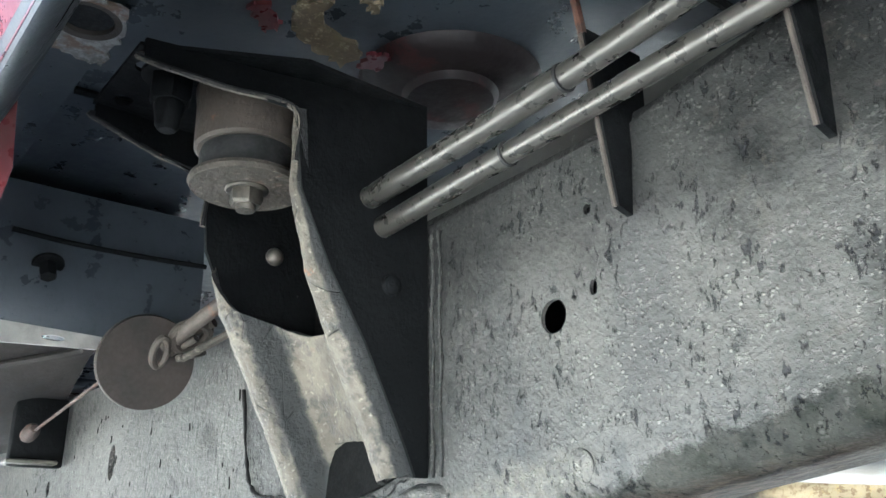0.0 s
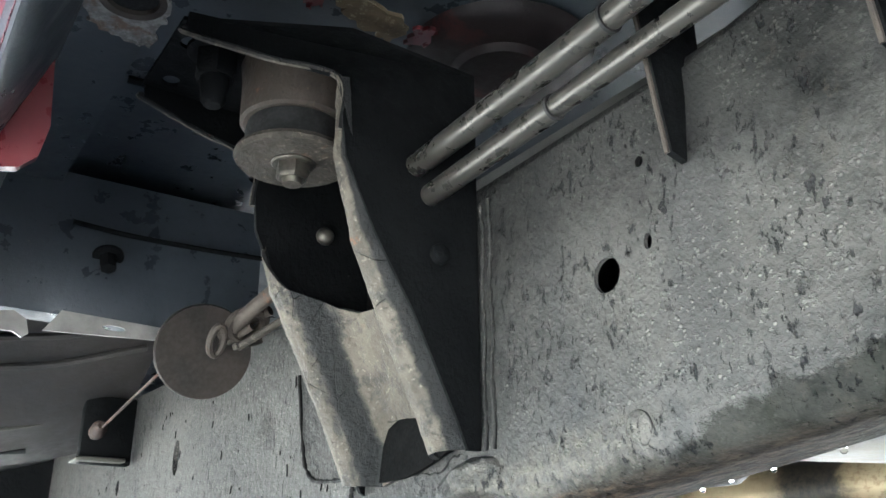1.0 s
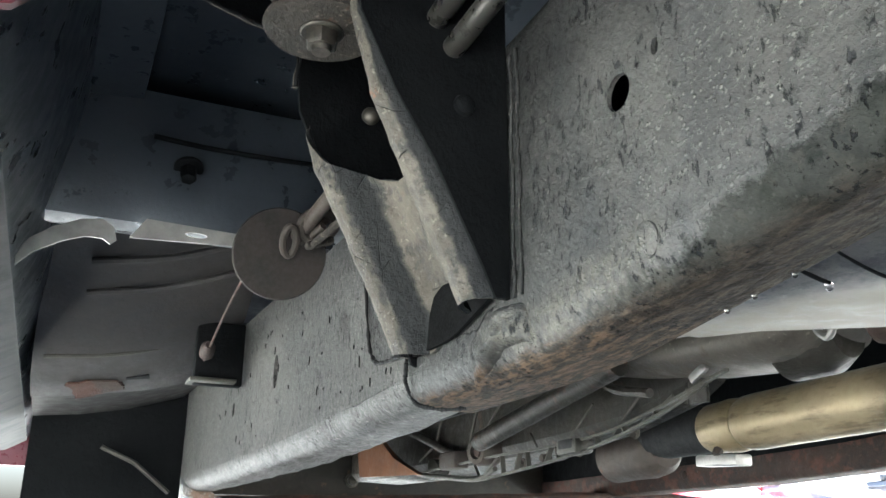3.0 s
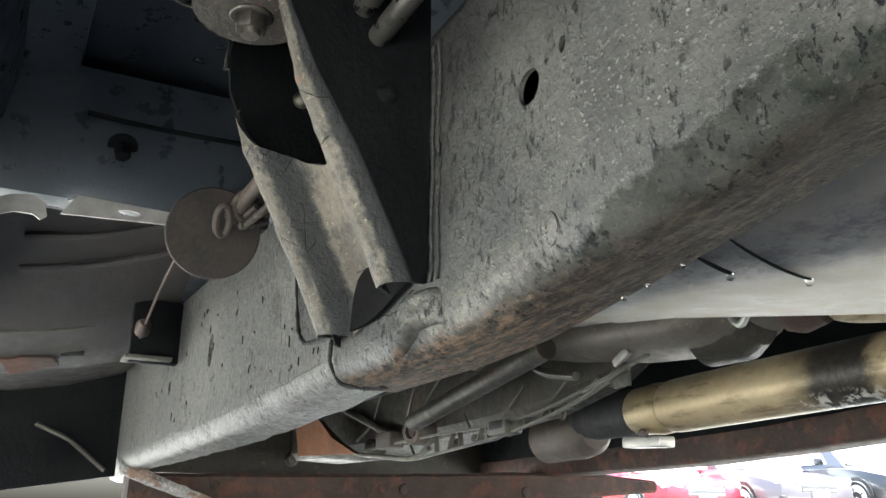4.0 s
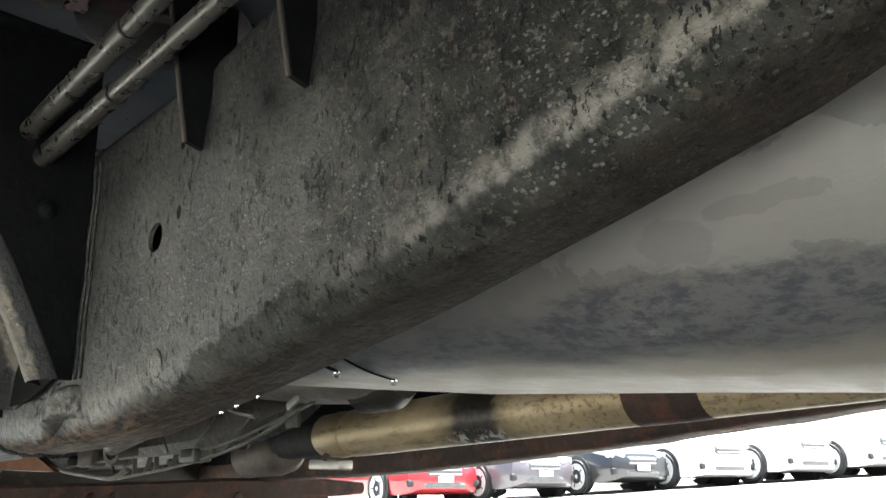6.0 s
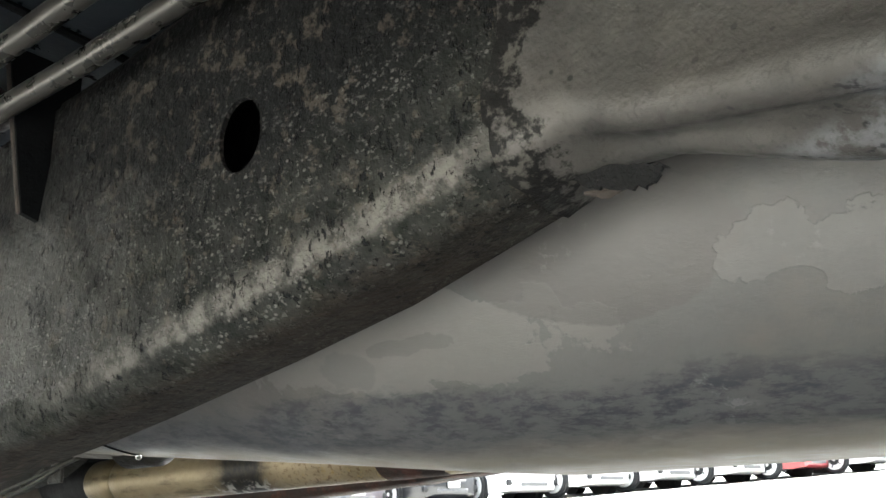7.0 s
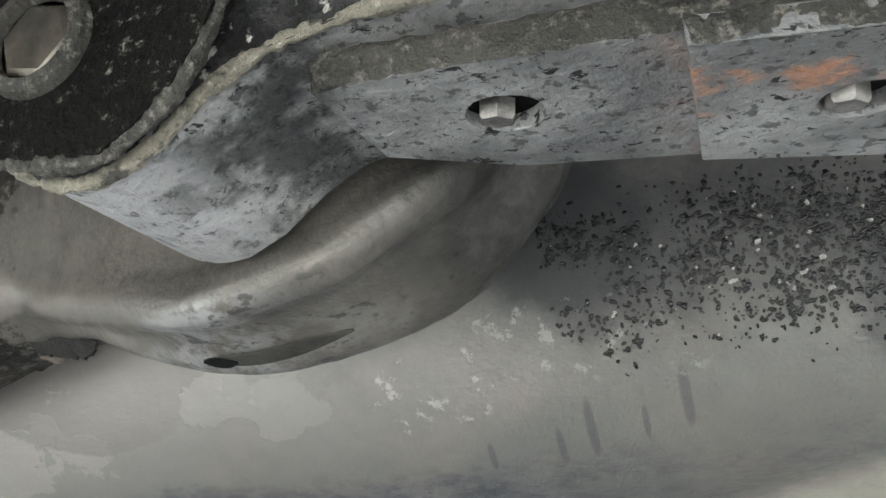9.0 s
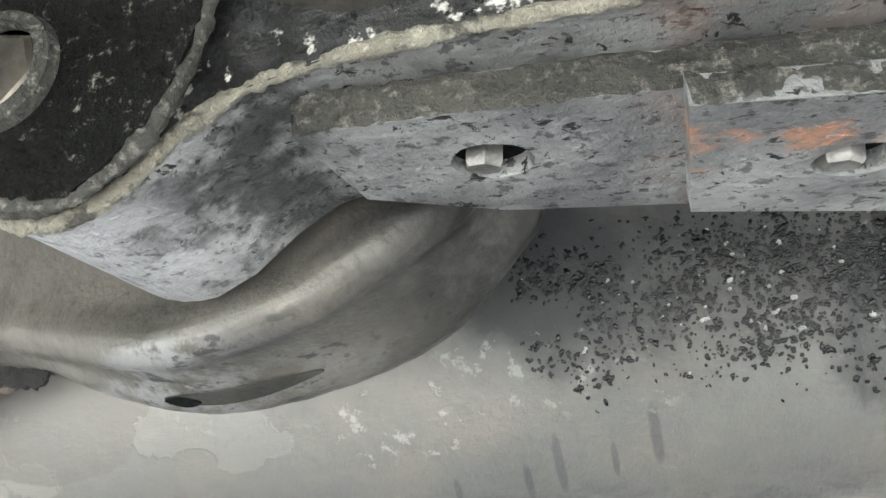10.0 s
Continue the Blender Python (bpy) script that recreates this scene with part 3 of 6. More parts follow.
    c = k.mix(k.math("MULTIPLY", wet, 0.55), c, (0.045, 0.045, 0.05))
    scab = k.ramp(k.noise(85, 6, 0.7), 0.55, 0.62)
    near = k.math("MAXIMUM", patch(0.36, 30, 0.04, 8, 1.2), k.math("MULTIPLY", patch(0.43, 22, 0.05, 8, 1.4), 0.6))
    scab = k.math("MULTIPLY", scab, k.math("MAXIMUM", near, k.math("MULTIPLY", k.ramp(k.noise(11, 3), 0.56, 0.64), 0.5)))
    c = k.mix(k.math("MULTIPLY", scab, 0.5), c, (0.389, 0.382, 0.369))
    k.colour(c)
    matt = k.math("MAXIMUM", k.math("MULTIPLY", lit_dust, 0.75), k.math("MULTIPLY", k.math("MAXIMUM", rear, hanger_shade), 0.9))
    k.roughness(k.math("MAXIMUM", k.ramp(k.noise(22, 5, 0.6), 0.3, 0.7, 0.34, 0.5), k.math("MULTIPLY", matt, 0.75)))
    k.link(k.ramp(matt, 0.0, 1.0, 0.38, 0.1), k.b.inputs["Specular IOR Level"])
    k.link(k.ramp(matt, 0.0, 1.0, 0.15, 0.0), k.b.inputs["Metallic"])
    k.bump((film, 0.3, 0.0005), (pale, 0.4, 0.0006), (k.noise(34, 5, 0.6), 0.3, 0.002), (k.math("MULTIPLY", k.noise(150, 6, 0.72), k.ramp(x, 0.22, 0.4, 0.2, 1.0)), 0.5, 0.0022), (k.math("MULTIPLY", k.noise(420, 3, 0.6), k.ramp(x, 0.33, 0.42)), 0.3, 0.0015), (fine, 0.2, 0.0006), (dirt, 0.2, 0.0006), (scab, 0.4, 0.0012))
    return k.m


M_TANK = tank_material()
M_DROP = Mat("water_drop", 0.16, 0.0, 0.35).colour((0.004, 0.004, 0.0045)).m
M_WATER = Mat("clear_water", 0.03, 0.0, 0.5).colour((0.95, 0.95, 0.95)).m
M_WATER.node_tree.nodes["Principled BSDF"].inputs["Transmission Weight"].default_value = 1.0
M_DROP_PALE = plain("pale_glint", (0.16, 0.16, 0.15), (0.34, 0.33, 0.31), 200, 0.5)


# ---- mesh helpers ----
def thing(name, base, label, category, group="", kind=""):
    ob = new(name)
    ob.empty_display_size = 0.05
    ob.matrix_basis = Matrix.Translation(base)
    return tagged(ob, label, category, group, kind)


def part(name, bm, material, parent=None, label="", smooth=True):
    me = bpy.data.meshes.new(name)
    bmesh.ops.recalc_face_normals(bm, faces=bm.faces)
    if smooth:
        for f in bm.faces:
            f.smooth = True
        for e in bm.edges:
            if len(e.link_faces) == 2 and e.calc_face_angle(0) > radians(38):
                e.smooth = False
    bm.to_mesh(me)
    bm.free()
    me.materials.append(material)
    ob = new(name, me)
    if parent:
        ob.parent = parent
        p = parent.matrix_basis
        if parent.parent:
            p = parent.parent.matrix_basis @ parent.matrix_parent_inverse @ parent.matrix_basis
        ob.matrix_parent_inverse = p.inverted()
    if label:
        ob["label"] = label
    return ob


def loft(rings, closed=True, caps=True):
    """Skin a row of equal rings of points."""
    bm = bmesh.new()
    vs = [[bm.verts.new(p) for p in r] for r in rings]
    n = len(rings[0])
    for a, b in zip(vs, vs[1:]):
        for i in range(n if closed else n - 1):
            j = (i + 1) % n
            bm.faces.new((a[i], a[j], b[j], b[i]))
    if caps and closed:
        bm.faces.new(vs[0][::-1])
        bm.faces.new(vs[-1])
    return bm


def merge(*bms):
    """Join several bmeshes of ONE part."""
    out = bmesh.new()
    for b in bms:
        me = bpy.data.meshes.new("tmp")
        b.to_mesh(me)
        b.free()
        out.from_mesh(me)
        bpy.data.meshes.remove(me)
    return out


def tube(points, radius, seg=14, caps=True):
    """Round bar along points; radius a number or one per point."""
    pts = [Vector(p) for p in points]
    rad = radius if isinstance(radius, (list, tuple)) else [radius] * len(pts)
    rings, side = [], None
    for i, p in enumerate(pts):
        d = (pts[min(i + 1, len(pts) - 1)] - pts[max(i - 1, 0)]).normalized()
        if side is None:
            side = d.orthogonal().normalized()
        side = (side - d * side.dot(d)).normalized()
        up = d.cross(side)
        rings.append([p + (side * math.cos(a) + up * math.sin(a)) * rad[i] for a in (2 * math.pi * k / seg for k in range(seg))])
    return loft(rings, True, caps)


def smooth_path(points, steps=6):
    """Catmull-Rom through points."""
    p = [Vector(q) for q in points]
    p = [p[0] * 2 - p[1]] + p + [p[-1] * 2 - p[-2]]
    out = []
    for a, b, c, d in zip(p, p[1:], p[2:], p[3:]):
        for k in range(steps):
            t = k / steps
            out.append(0.5 * (2 * b + (c - a) * t + (2 * a - 5 * b + 4 * c - d) * t * t + (3 * b - a - 3 * c + d) * t ** 3))
    out.append(p[-2])
    return out


def interp(x, table):
    """Smooth value at x from rows (x, v)."""
    if x <= table[0][0]:
        return table[0][1]
    for (x0, v0), (x1, v1) in zip(table, table[1:]):
        if x <= x1:
            t = (x - x0) / (x1 - x0)
            return v0 + (v1 - v0) * t
    return table[-1][1]


def sheet(outline, holes, where, thick):
    """A plate with holes. outline, holes: loops of (u, v); where(u, v, w) gives the place, w in 0..thick."""
    bm = bmesh.new()
    faces = []
    loops = [outline] + list(holes)
    levels = []
    for w in (0.0, thick):
        edges, vloops = [], []
        for lp in loops:
            vs = [bm.verts.new((u, v, w)) for u, v in lp]
            vloops.append(vs)
            edges += [bm.edges.new((vs[i], vs[(i + 1) % len(vs)])) for i in range(len(vs))]
        bmesh.ops.triangle_fill(bm, edges=edges, use_beauty=True, normal=(0, 0, 1))
        levels.append(vloops)
    for la, lb in zip(*levels):
        for i in range(len(la)):
            j = (i + 1) % len(la)
            bm.faces.new((la[i], la[j], lb[j], lb[i]))
    for v in bm.verts:
        v.co = Vector(where(*v.co))
    return bm


def ring2d(cu, cv, ru, rv, n=24, turn=0.0):
    return [(cu + ru * math.cos(a) * math.cos(turn) - rv * math.sin(a) * math.sin(turn), cv + ru * math.cos(a) * math.sin(turn) + rv * math.sin(a) * math.cos(turn)) for a in (2 * math.pi * i / n for i in range(n))]


def block(cx, cy, cz, sx, sy, sz, bevel=0.0, m=None, seg=2):
    bm = bmesh.new()
    bmesh.ops.create_cube(bm, size=1.0)
    for v in bm.verts:
        v.co = Vector((v.co.x * sx, v.co.y * sy, v.co.z * sz))
    if bevel:
        bmesh.ops.bevel(bm, geom=bm.edges[:], offset=bevel, segments=seg, profile=0.5, affect="EDGES")
    for v in bm.verts:
        v.co = (m @ v.co if m else v.co) + Vector((cx, cy, cz))
    return bm


def lathe(profile, at, axis, seg=32):
    """Turned part: profile rows (along axis, radius) from the place at."""
    axis = Vector(axis).normalized()
    s = axis.orthogonal().normalized()
    u = axis.cross(s)
    at = Vector(at)
    rings = [[at + axis * h + (s * math.cos(a) + u * math.sin(a)) * max(r, 1e-4) for a in (2 * math.pi * k / seg for k in range(seg))] for h, r in profile]
    return loft(rings, True, True)


def hexhead(at, axis, across, high, washer=0.0):
    axis = Vector(axis).normalized()
    r = across / 2 / math.cos(math.pi / 6)
    bm = lathe([(0, r), (high * 0.8, r), (high, r * 0.86)], at, axis, 6)
    if washer:
        bm = merge(bm, lathe([(-0.002, washer), (0.001, washer), (0.002, washer * 0.93)], at, axis, 24))
    return bm


def roughen(bm, amount, scale):
    """Uneven coat: push vertices by noise."""
    bm.normal_update()
    for v in bm.verts:
        v.co += v.normal * noise.noise(v.co * scale) * amount
    return bm


def crusted(points, radius, steps):
    """Rough crusted bead along a smooth path, lumpy at two scales, thinning and thickening."""
    path = smooth_path(points, steps)
    rad = [radius * (0.85 + 0.35 * noise.noise(p * 95)) for p in path]
    bm = tube(path, rad, 12)
    bm.normal_update()
    for v in bm.verts:
        v.co += v.normal * radius * (0.34 * noise.noise(v.co * 210) + 0.26 * noise.noise(v.co * 520))
    return bm


# ---- ground and lot ----
SLOPE_X, SLOPE_Y = 0.0157, 0.0445


def ground_z(x, y):
    return SLOPE_X * x + SLOPE_Y * y


def build_ground():
    k = Mat("sunlit_concrete_lot", 0.85, 0.0, 0.3)
    n1, n2 = k.noise(0.4, 6, 0.6), k.noise(60, 4, 0.6)
    c = k.mix(k.ramp(n1, 0.3, 0.7), (0.165, 0.158, 0.145), (0.215, 0.206, 0.19))
    k.colour(k.mix(k.ramp(n2, 0.3, 0.7, 0.0, 0.4), c, (0.12, 0.115, 0.107)))
    k.bump((n2, 0.4, 0.003))
    bm = bmesh.new()
    bmesh.ops.create_grid(bm, x_segments=24, y_segments=24, size=400)
    for v in bm.verts:
        v.co.z = ground_z(v.co.x, v.co.y)
    tagged(part("ground", bm, k.m), "pale sunlit concrete parking lot ground", "ground", kind="structure")


build_ground()


def build_backdrop():
    """Bright white haze far behind the parked cars."""
    k = Mat("white_haze", 1.0, 0.0, 0.0)
    k.colour((0.8, 0.8, 0.8))
    k.b.inputs["Emission Color"].default_value = (1.0, 1.0, 1.0, 1.0)
    k.b.inputs["Emission Strength"].default_value = 0.6
    rings = []
    for i in range(41):
        a = radians(70 + 100 * i / 40)
        x, y = 120 * math.cos(a), 120 * math.sin(a)
        rings.append([(x, y, ground_z(x, y) - 1.0), (x, y, ground_z(x, y) + 45)])
    tagged(part("backdrop", loft(rings, False, False), k.m), "bright white hazy sky in the distance", "sky", kind="structure")


build_backdrop()
# ---- near frame rail ----
WEB_Y = 0.356
BOTTOM = [(-0.65, 0.411), (-0.5, 0.411), (-0.42, 0.415), (-0.3, 0.431), (-0.23, 0.441), (-0.15, 0.453), (-0.1, 0.462), (0.0, 0.482), (0.08, 0.5), (0.184, 0.533), (0.24, 0.548)]
TOP = [(-0.8, 0.635), (-0.28, 0.645), (-0.19, 0.66), (-0.11, 0.668), (0.1, 0.71), (0.5, 0.77)]
ROLL = 0.024


def rail_roll(x, z0, y0, r, inner):
    """Section of the lower corner and bottom flange at x."""
    pts = []
    for i in range(9):
        a = math.pi / 2 * i / 8
        pts.append(Vector((x, y0 + r - r * math.cos(a), z0 + r - r * math.sin(a))))
    for y in (y0 + r + (inner - y0 - r) * 0.4, inner):
        pts.append(Vector((x, y, z0)))
    pts += [Vector((x, inner, z0 + 0.004)), Vector((x, y0 + r, z0 + 0.004)), Vector((x, y0 + 0.004, z0 + r))]
    return pts


def crust_height(p):
    """Thickness of the uneven coat at a place on the rail."""
    rough = clamp01((p.x + 0.45) / 0.25) * 0.7 + 0.3
    low = clamp01((0.56 - p.z + 0.25 * (p.x + 0.35)) / 0.1) * 0.6 + 0.4
    h = noise.noise(p * 40) * 0.0009 + noise.noise(p * 110) * 0.0006 + max(0.0, noise.noise(p * 200 + Vector((3, 1, 7))) - 0.15) * 0.001
    crusty = clamp01((p.x + 0.2) / 0.2) * 0.6 + 0.4
    return h * rough * low * crusty


def rail_web(xa, xb):
    """Web as a fine grid between the lower corner and the top edge, with round holes through it."""
    holes = [(-0.352, 0.541, 0.0105, 0.0105), (0.012, 0.591, 0.0155, 0.0205), (-0.319, 0.551, 0.003, 0.005), (-0.32, 0.6, 0.003, 0.0035)]
    nu, nv = int((xb - xa) / 0.0025), 80
    bm = bmesh.new()
    grid = []
    for i in range(nu + 1):
        x = xa + (xb - xa) * i / nu
        z0, z1 = interp(x, BOTTOM) + ROLL, interp(x, TOP) - 0.003
        grid.append([bm.verts.new((x, WEB_Y, z0 + (z1 - z0) * k / nv)) for k in range(nv + 1)])
    doomed = []
    for i in range(nu):
        for k in range(nv):
            q = (grid[i][k], grid[i + 1][k], grid[i + 1][k + 1], grid[i][k + 1])
            f = bm.faces.new(q)
            c = f.calc_center_median()
            for hx, hz, rx, rz in holes:
                if ((c.x - hx) / rx) ** 2 + ((c.z - hz) / rz) ** 2 < 1:
                    doomed.append(f)
                    break
    bmesh.ops.delete(bm, geom=doomed, context="FACES")
    rim = []
    for v in bm.verts:
        snapped = False
        if v.is_boundary:
            for hx, hz, rx, rz in holes:
                dx, dz = (v.co.x - hx) / rx, (v.co.z - hz) / rz
                d = math.hypot(dx, dz)
                if 0.05 < d < 2.6 and abs(v.co.z - interp(v.co.x, TOP)) > 0.006:
                    v.co.x, v.co.z = hx + dx / d * rx, hz + dz / d * rz
                    snapped = True
                    break
        if not snapped and not v.is_boundary:
            v.co.y -= crust_height(v.co)
    edges = [e for e in bm.edges if e.is_boundary]
    ext = bmesh.ops.extrude_edge_only(bm, edges=edges)
    for g in ext["geom"]:
        if isinstance(g, bmesh.types.BMVert):
            g.co.y = WEB_Y + 0.003
    return bm


def pits(rng, count, place, y, size, tall):
    """Ragged little black pits in the coat, scattered by place(rng), as one bmesh."""
    bm = bmesh.new()
    for i in range(count):
        x, z = place(rng)
        w = rng.uniform(*size)
        h = w * rng.uniform(*tall)
        lean = rng.uniform(-0.35, 0.35)
        n = 9
        rim, top = [], []
        for k in range(n):
            a = 2 * math.pi * k / n
            q = rng.uniform(0.65, 1.15)
            u, v = w * q * math.cos(a), h * q * math.sin(a)
            rim.append(bm.verts.new((x + u + lean * v, y + 0.001, z + v)))
            top.append(bm.verts.new((x + 0.85 * (u + lean * v), y - 0.0011, z + 0.85 * v)))
        for k in range(n):
            j = (k + 1) % n
            bm.faces.new((rim[k], rim[j], top[j], top[k]))
        bm.faces.new(top[::-1])
    return bm


def build_rail():
    rail = thing("frame_rail", (-0.3, WEB_Y, 0.41), "grey undercoated steel chassis frame rail, pitted and dusty", "frame rail")
    outline = [(-0.775, 0.632), (-0.765, 0.56), (-0.748, 0.49), (-0.735, 0.468), (-0.715, 0.459), (-0.65, 0.453), (-0.648, 0.411 + ROLL), (-0.55, 0.411 + ROLL), (-0.55, 0.638)]
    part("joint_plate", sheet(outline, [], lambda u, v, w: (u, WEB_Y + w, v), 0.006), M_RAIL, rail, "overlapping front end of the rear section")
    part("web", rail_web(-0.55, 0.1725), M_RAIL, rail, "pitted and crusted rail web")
    rings = []
    x = -0.648
    while x <= 0.1725:
        rings.append(rail_roll(x, interp(x, BOTTOM), WEB_Y, ROLL, 0.412))
        x += 0.004
    bm = loft(rings)
    bm.normal_update()
    for v in bm.verts:
        if v.co.y < 0.41 and v.co.z < interp(v.co.x, BOTTOM) + ROLL - 0.001:
            v.co += v.normal * crust_height(v.co)
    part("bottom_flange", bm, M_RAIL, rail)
    # shade in the overlap crease, laid on as lumpy black beads
    crease = smooth_path([(-0.66, 0.3535, 0.462), (-0.649, 0.3535, 0.452), (-0.651, 0.354, 0.432), (-0.649, 0.362, 0.416), (-0.63, 0.372, 0.409), (-0.605, 0.385, 0.407)], 24)
    rng = random.Random(6)
    part("joint_seam", roughen(tube(crease, [rng.uniform(0.0012, 0.0021) for p in crease], 10), 0.0011, 120), M_BLACK_MARK, rail, "black lumpy line for the shade in the crease")
    seam = smooth_path([(-0.765, 0.3545, 0.56), (-0.748, 0.3545, 0.49), (-0.735, 0.3545, 0.468), (-0.715, 0.3545, 0.459), (-0.66, 0.3545, 0.455)], 8)
    part("joint_seam", roughen(tube(seam, [rng.uniform(0.0012, 0.0022) for p in seam], 8), 0.0012, 150), M_BLACK_MARK, rail, "black lumpy line for the shade in the crease")
    # top flange, turned inward
    rings = []
    for i in range(30):
        x = -0.77 + i * 0.0334
        z = interp(x, TOP)
        rings.append([(x, WEB_Y + 0.001, z - 0.006), (x, WEB_Y + 0.004, z + 0.004), (x, 0.43, z + 0.004), (x, 0.43, z - 0.002), (x, WEB_Y + 0.006, z - 0.002)])
    part("top_flange", loft(rings), M_RAIL, rail)
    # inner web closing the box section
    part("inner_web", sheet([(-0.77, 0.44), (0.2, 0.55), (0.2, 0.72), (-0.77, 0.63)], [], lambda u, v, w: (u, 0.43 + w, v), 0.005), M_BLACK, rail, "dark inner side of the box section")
    # front section that runs inside the rear one
    front = thing("front_frame_rail", (-1.3, WEB_Y, 0.41), "grey dusty front chassis rail section with rippled undercoat", "frame rail")
    y0 = WEB_Y + 0.011
    fb = [(-2.0, 0.414), (-1.6, 0.408), (-1.1, 0.406), (-0.8, 0.414), (-0.6, 0.425)]
    outline = [(-2.0, interp(-2.0, fb) + 0.03), (-1.6, 0.435), (-1.1, 0.432), (-0.8, 0.437), (-0.58, 0.448), (-0.58, 0.62), (-1.2, 0.64), (-1.75, 0.66), (-2.0, 0.66)]
    slot = ring2d(-1.166, 0.53, 0.012, 0.023, 20)
    small = [ring2d(-1.45, 0.515, 0.008, 0.012, 12)]
    part("web", sheet(outline, [slot] + small, lambda u, v, w: (u, y0 + w, v), 0.006), M_FRONT, front)
    rings = []
    for i in range(72):
        x = -2.0 + i * 0.02
        rings.append(rail_roll(x, interp(x, fb), y0, 0.03, 0.425))
    part("bottom_flange", roughen(loft(rings), 0.0025, 25), M_FRONT, front)
    lip = smooth_path([(-1.95, 0.37, 0.418), (-1.95, 0.43, 0.392), (-1.95, 0.5, 0.368), (-1.95, 0.555, 0.35), (-1.95, 0.59, 0.345)], 10)
    rows = []
    for i, p in enumerate(lip):
        w = 0.02 - 0.012 * i / len(lip)
        rows.append([p + Vector((0.0, 0.0, w)), p + Vector((0.008, -0.004, 0.3 * w)), p + Vector((0.004, -0.003, -0.6 * w)), p + Vector((-0.03, 0.004, -0.7 * w)), p + Vector((-0.03, 0.006, w))])
    part("end_lip", roughen(loft(rows), 0.005, 40), M_FLAKE, front, "pale rippled lip at the cross member")

    def on_front(r):
        x = -0.69 - 0.9 * r.random() ** 1.3
        return x, r.uniform(0.445, 0.6)

    tagged(part("drip_pit", pits(random.Random(5), 52, on_front, y0, (0.0004, 0.0011), (1.6, 6.5)), M_BLACK_MARK, front, "long black drip pits"), kind="stuff")
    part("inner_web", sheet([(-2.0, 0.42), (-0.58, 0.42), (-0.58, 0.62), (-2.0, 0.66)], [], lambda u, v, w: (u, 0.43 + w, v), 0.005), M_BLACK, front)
    crack = smooth_path([(-0.649, 0.3555, 0.447), (-0.613, 0.3555, 0.449), (-0.579, 0.3555, 0.45), (-0.549, 0.3555, 0.449), (-0.524, 0.3555, 0.448), (-0.513, 0.3555, 0.454), (-0.501, 0.3555, 0.458)], 12)
    crack = [p + Vector((0, 0, 0.0022 * noise.noise(p * 160))) for p in crack]
    part("crack", tube(crack, [0.0004 + 0.0009 * abs(noise.noise(p * 90)) for p in crack], 6), M_BLACK_MARK, rail, "dark crack in the coat")
    for x in (-0.325, -0.298, -0.345):
        part("hanging_drop", lathe([(-0.001, 0.0008), (0.0007, 0.0014), (0.002, 0.0015), (0.0028, 0.0009), (0.0031, 0.0002)], (x, 0.41, interp(x, BOTTOM) + 0.0005), (0, 0, -1), 12), M_WATER, rail, "clear hanging drop")
    return rail


rail = build_rail()


def build_fin(x, tip, tilt=0.0):
    fin = thing("gusset_fin", (x, WEB_Y, tip), "black tapered steel fin welded to the frame rail", "bracket", "fins on the frame rail")
    out = [(0.352, tip), (0.341, tip + 0.003), (0.336, tip + 0.03), (0.329, tip + 0.07), (0.322, tip + 0.11), (0.372, tip + 0.11), (0.372, tip + 0.075), (0.357, tip + 0.05)]
    part("plate", sheet(out, [], lambda u, v, w: (x + w, u, v), 0.004), M_BLACK, fin)
    e = tube([(x + 0.001, u - 0.0003, v) for u, v in out[1:5]], 0.0016, 8)
    part("edge", e, M_CUP, fin, "brown plate edge")
    return fin


build_fin(-0.287, 0.583)
build_fin(-0.168, 0.583)

# ---- brake and fuel tubes ----


def build_pipe(pts, joint, r0, r1, label):
    p = thing("fuel_pipe", pts[0], label, "pipe", "pipes along the rail")
    path = smooth_path(pts, 8)
    part("tube", tube(path, r1, 16), M_PIPE, p)
    sl = [q for q in path if q.x <= joint]
    part("sleeve", tube(sl + [Vector((joint, sl[-1].y, sl[-1].z))], [r0] * len(sl) + [r0], 16), M_PIPE, p, "thicker plastic sleeve over the tube")
    part("sleeve_ring", tube([Vector((joint, sl[-1].y, sl[-1].z)), Vector((joint + 0.002, sl[-1].y, sl[-1].z))], r0 * 1.05, 16), M_RUBBER, p)
    return p


build_pipe([(-0.488, 0.314, 0.626), (-0.347, 0.316, 0.634), (-0.18, 0.316, 0.641), (0.0, 0.318, 0.652), (0.3, 0.32, 0.685)], -0.345, 0.0079, 0.0069, "satin grey steel pipe running along the rail")
build_pipe([(-0.482, 0.303, 0.6465), (-0.278, 0.295, 0.646), (-0.1, 0.295, 0.661), (0.3, 0.297, 0.696)], -0.277, 0.0082, 0.0073, "satin grey upper steel pipe running along the rail")
rod = thing("hanger_wire", (-0.29, 0.32, 0.69), "thin rusty wire hanging from the floor pan", "wire")
part("wire", tube(smooth_path([(-0.285, 0.323, 0.69), (-0.287, 0.32, 0.72), (-0.29, 0.322, 0.75), (-0.292, 0.321, 0.8)]), 0.0028, 8), M_RUST, rod)

# ---- body mount bracket ----
EDGE = [(0.15, 0.728), (0.2, 0.712), (0.243, 0.7), (0.245, 0.64), (0.262, 0.588), (0.286, 0.542), (0.319, 0.475), (0.333, 0.442)]


def edge_y(z):
    rows = [(0.442, 0.333), (0.475, 0.319), (0.542, 0.286), (0.588, 0.262), (0.64, 0.245), (0.7, 0.243)]
    return interp(z, rows)


def leg_radius(z):
    return interp(z, [(0.44, 0.017), (0.55, 0.016), (0.6, 0.01), (0.64, 0.004)])


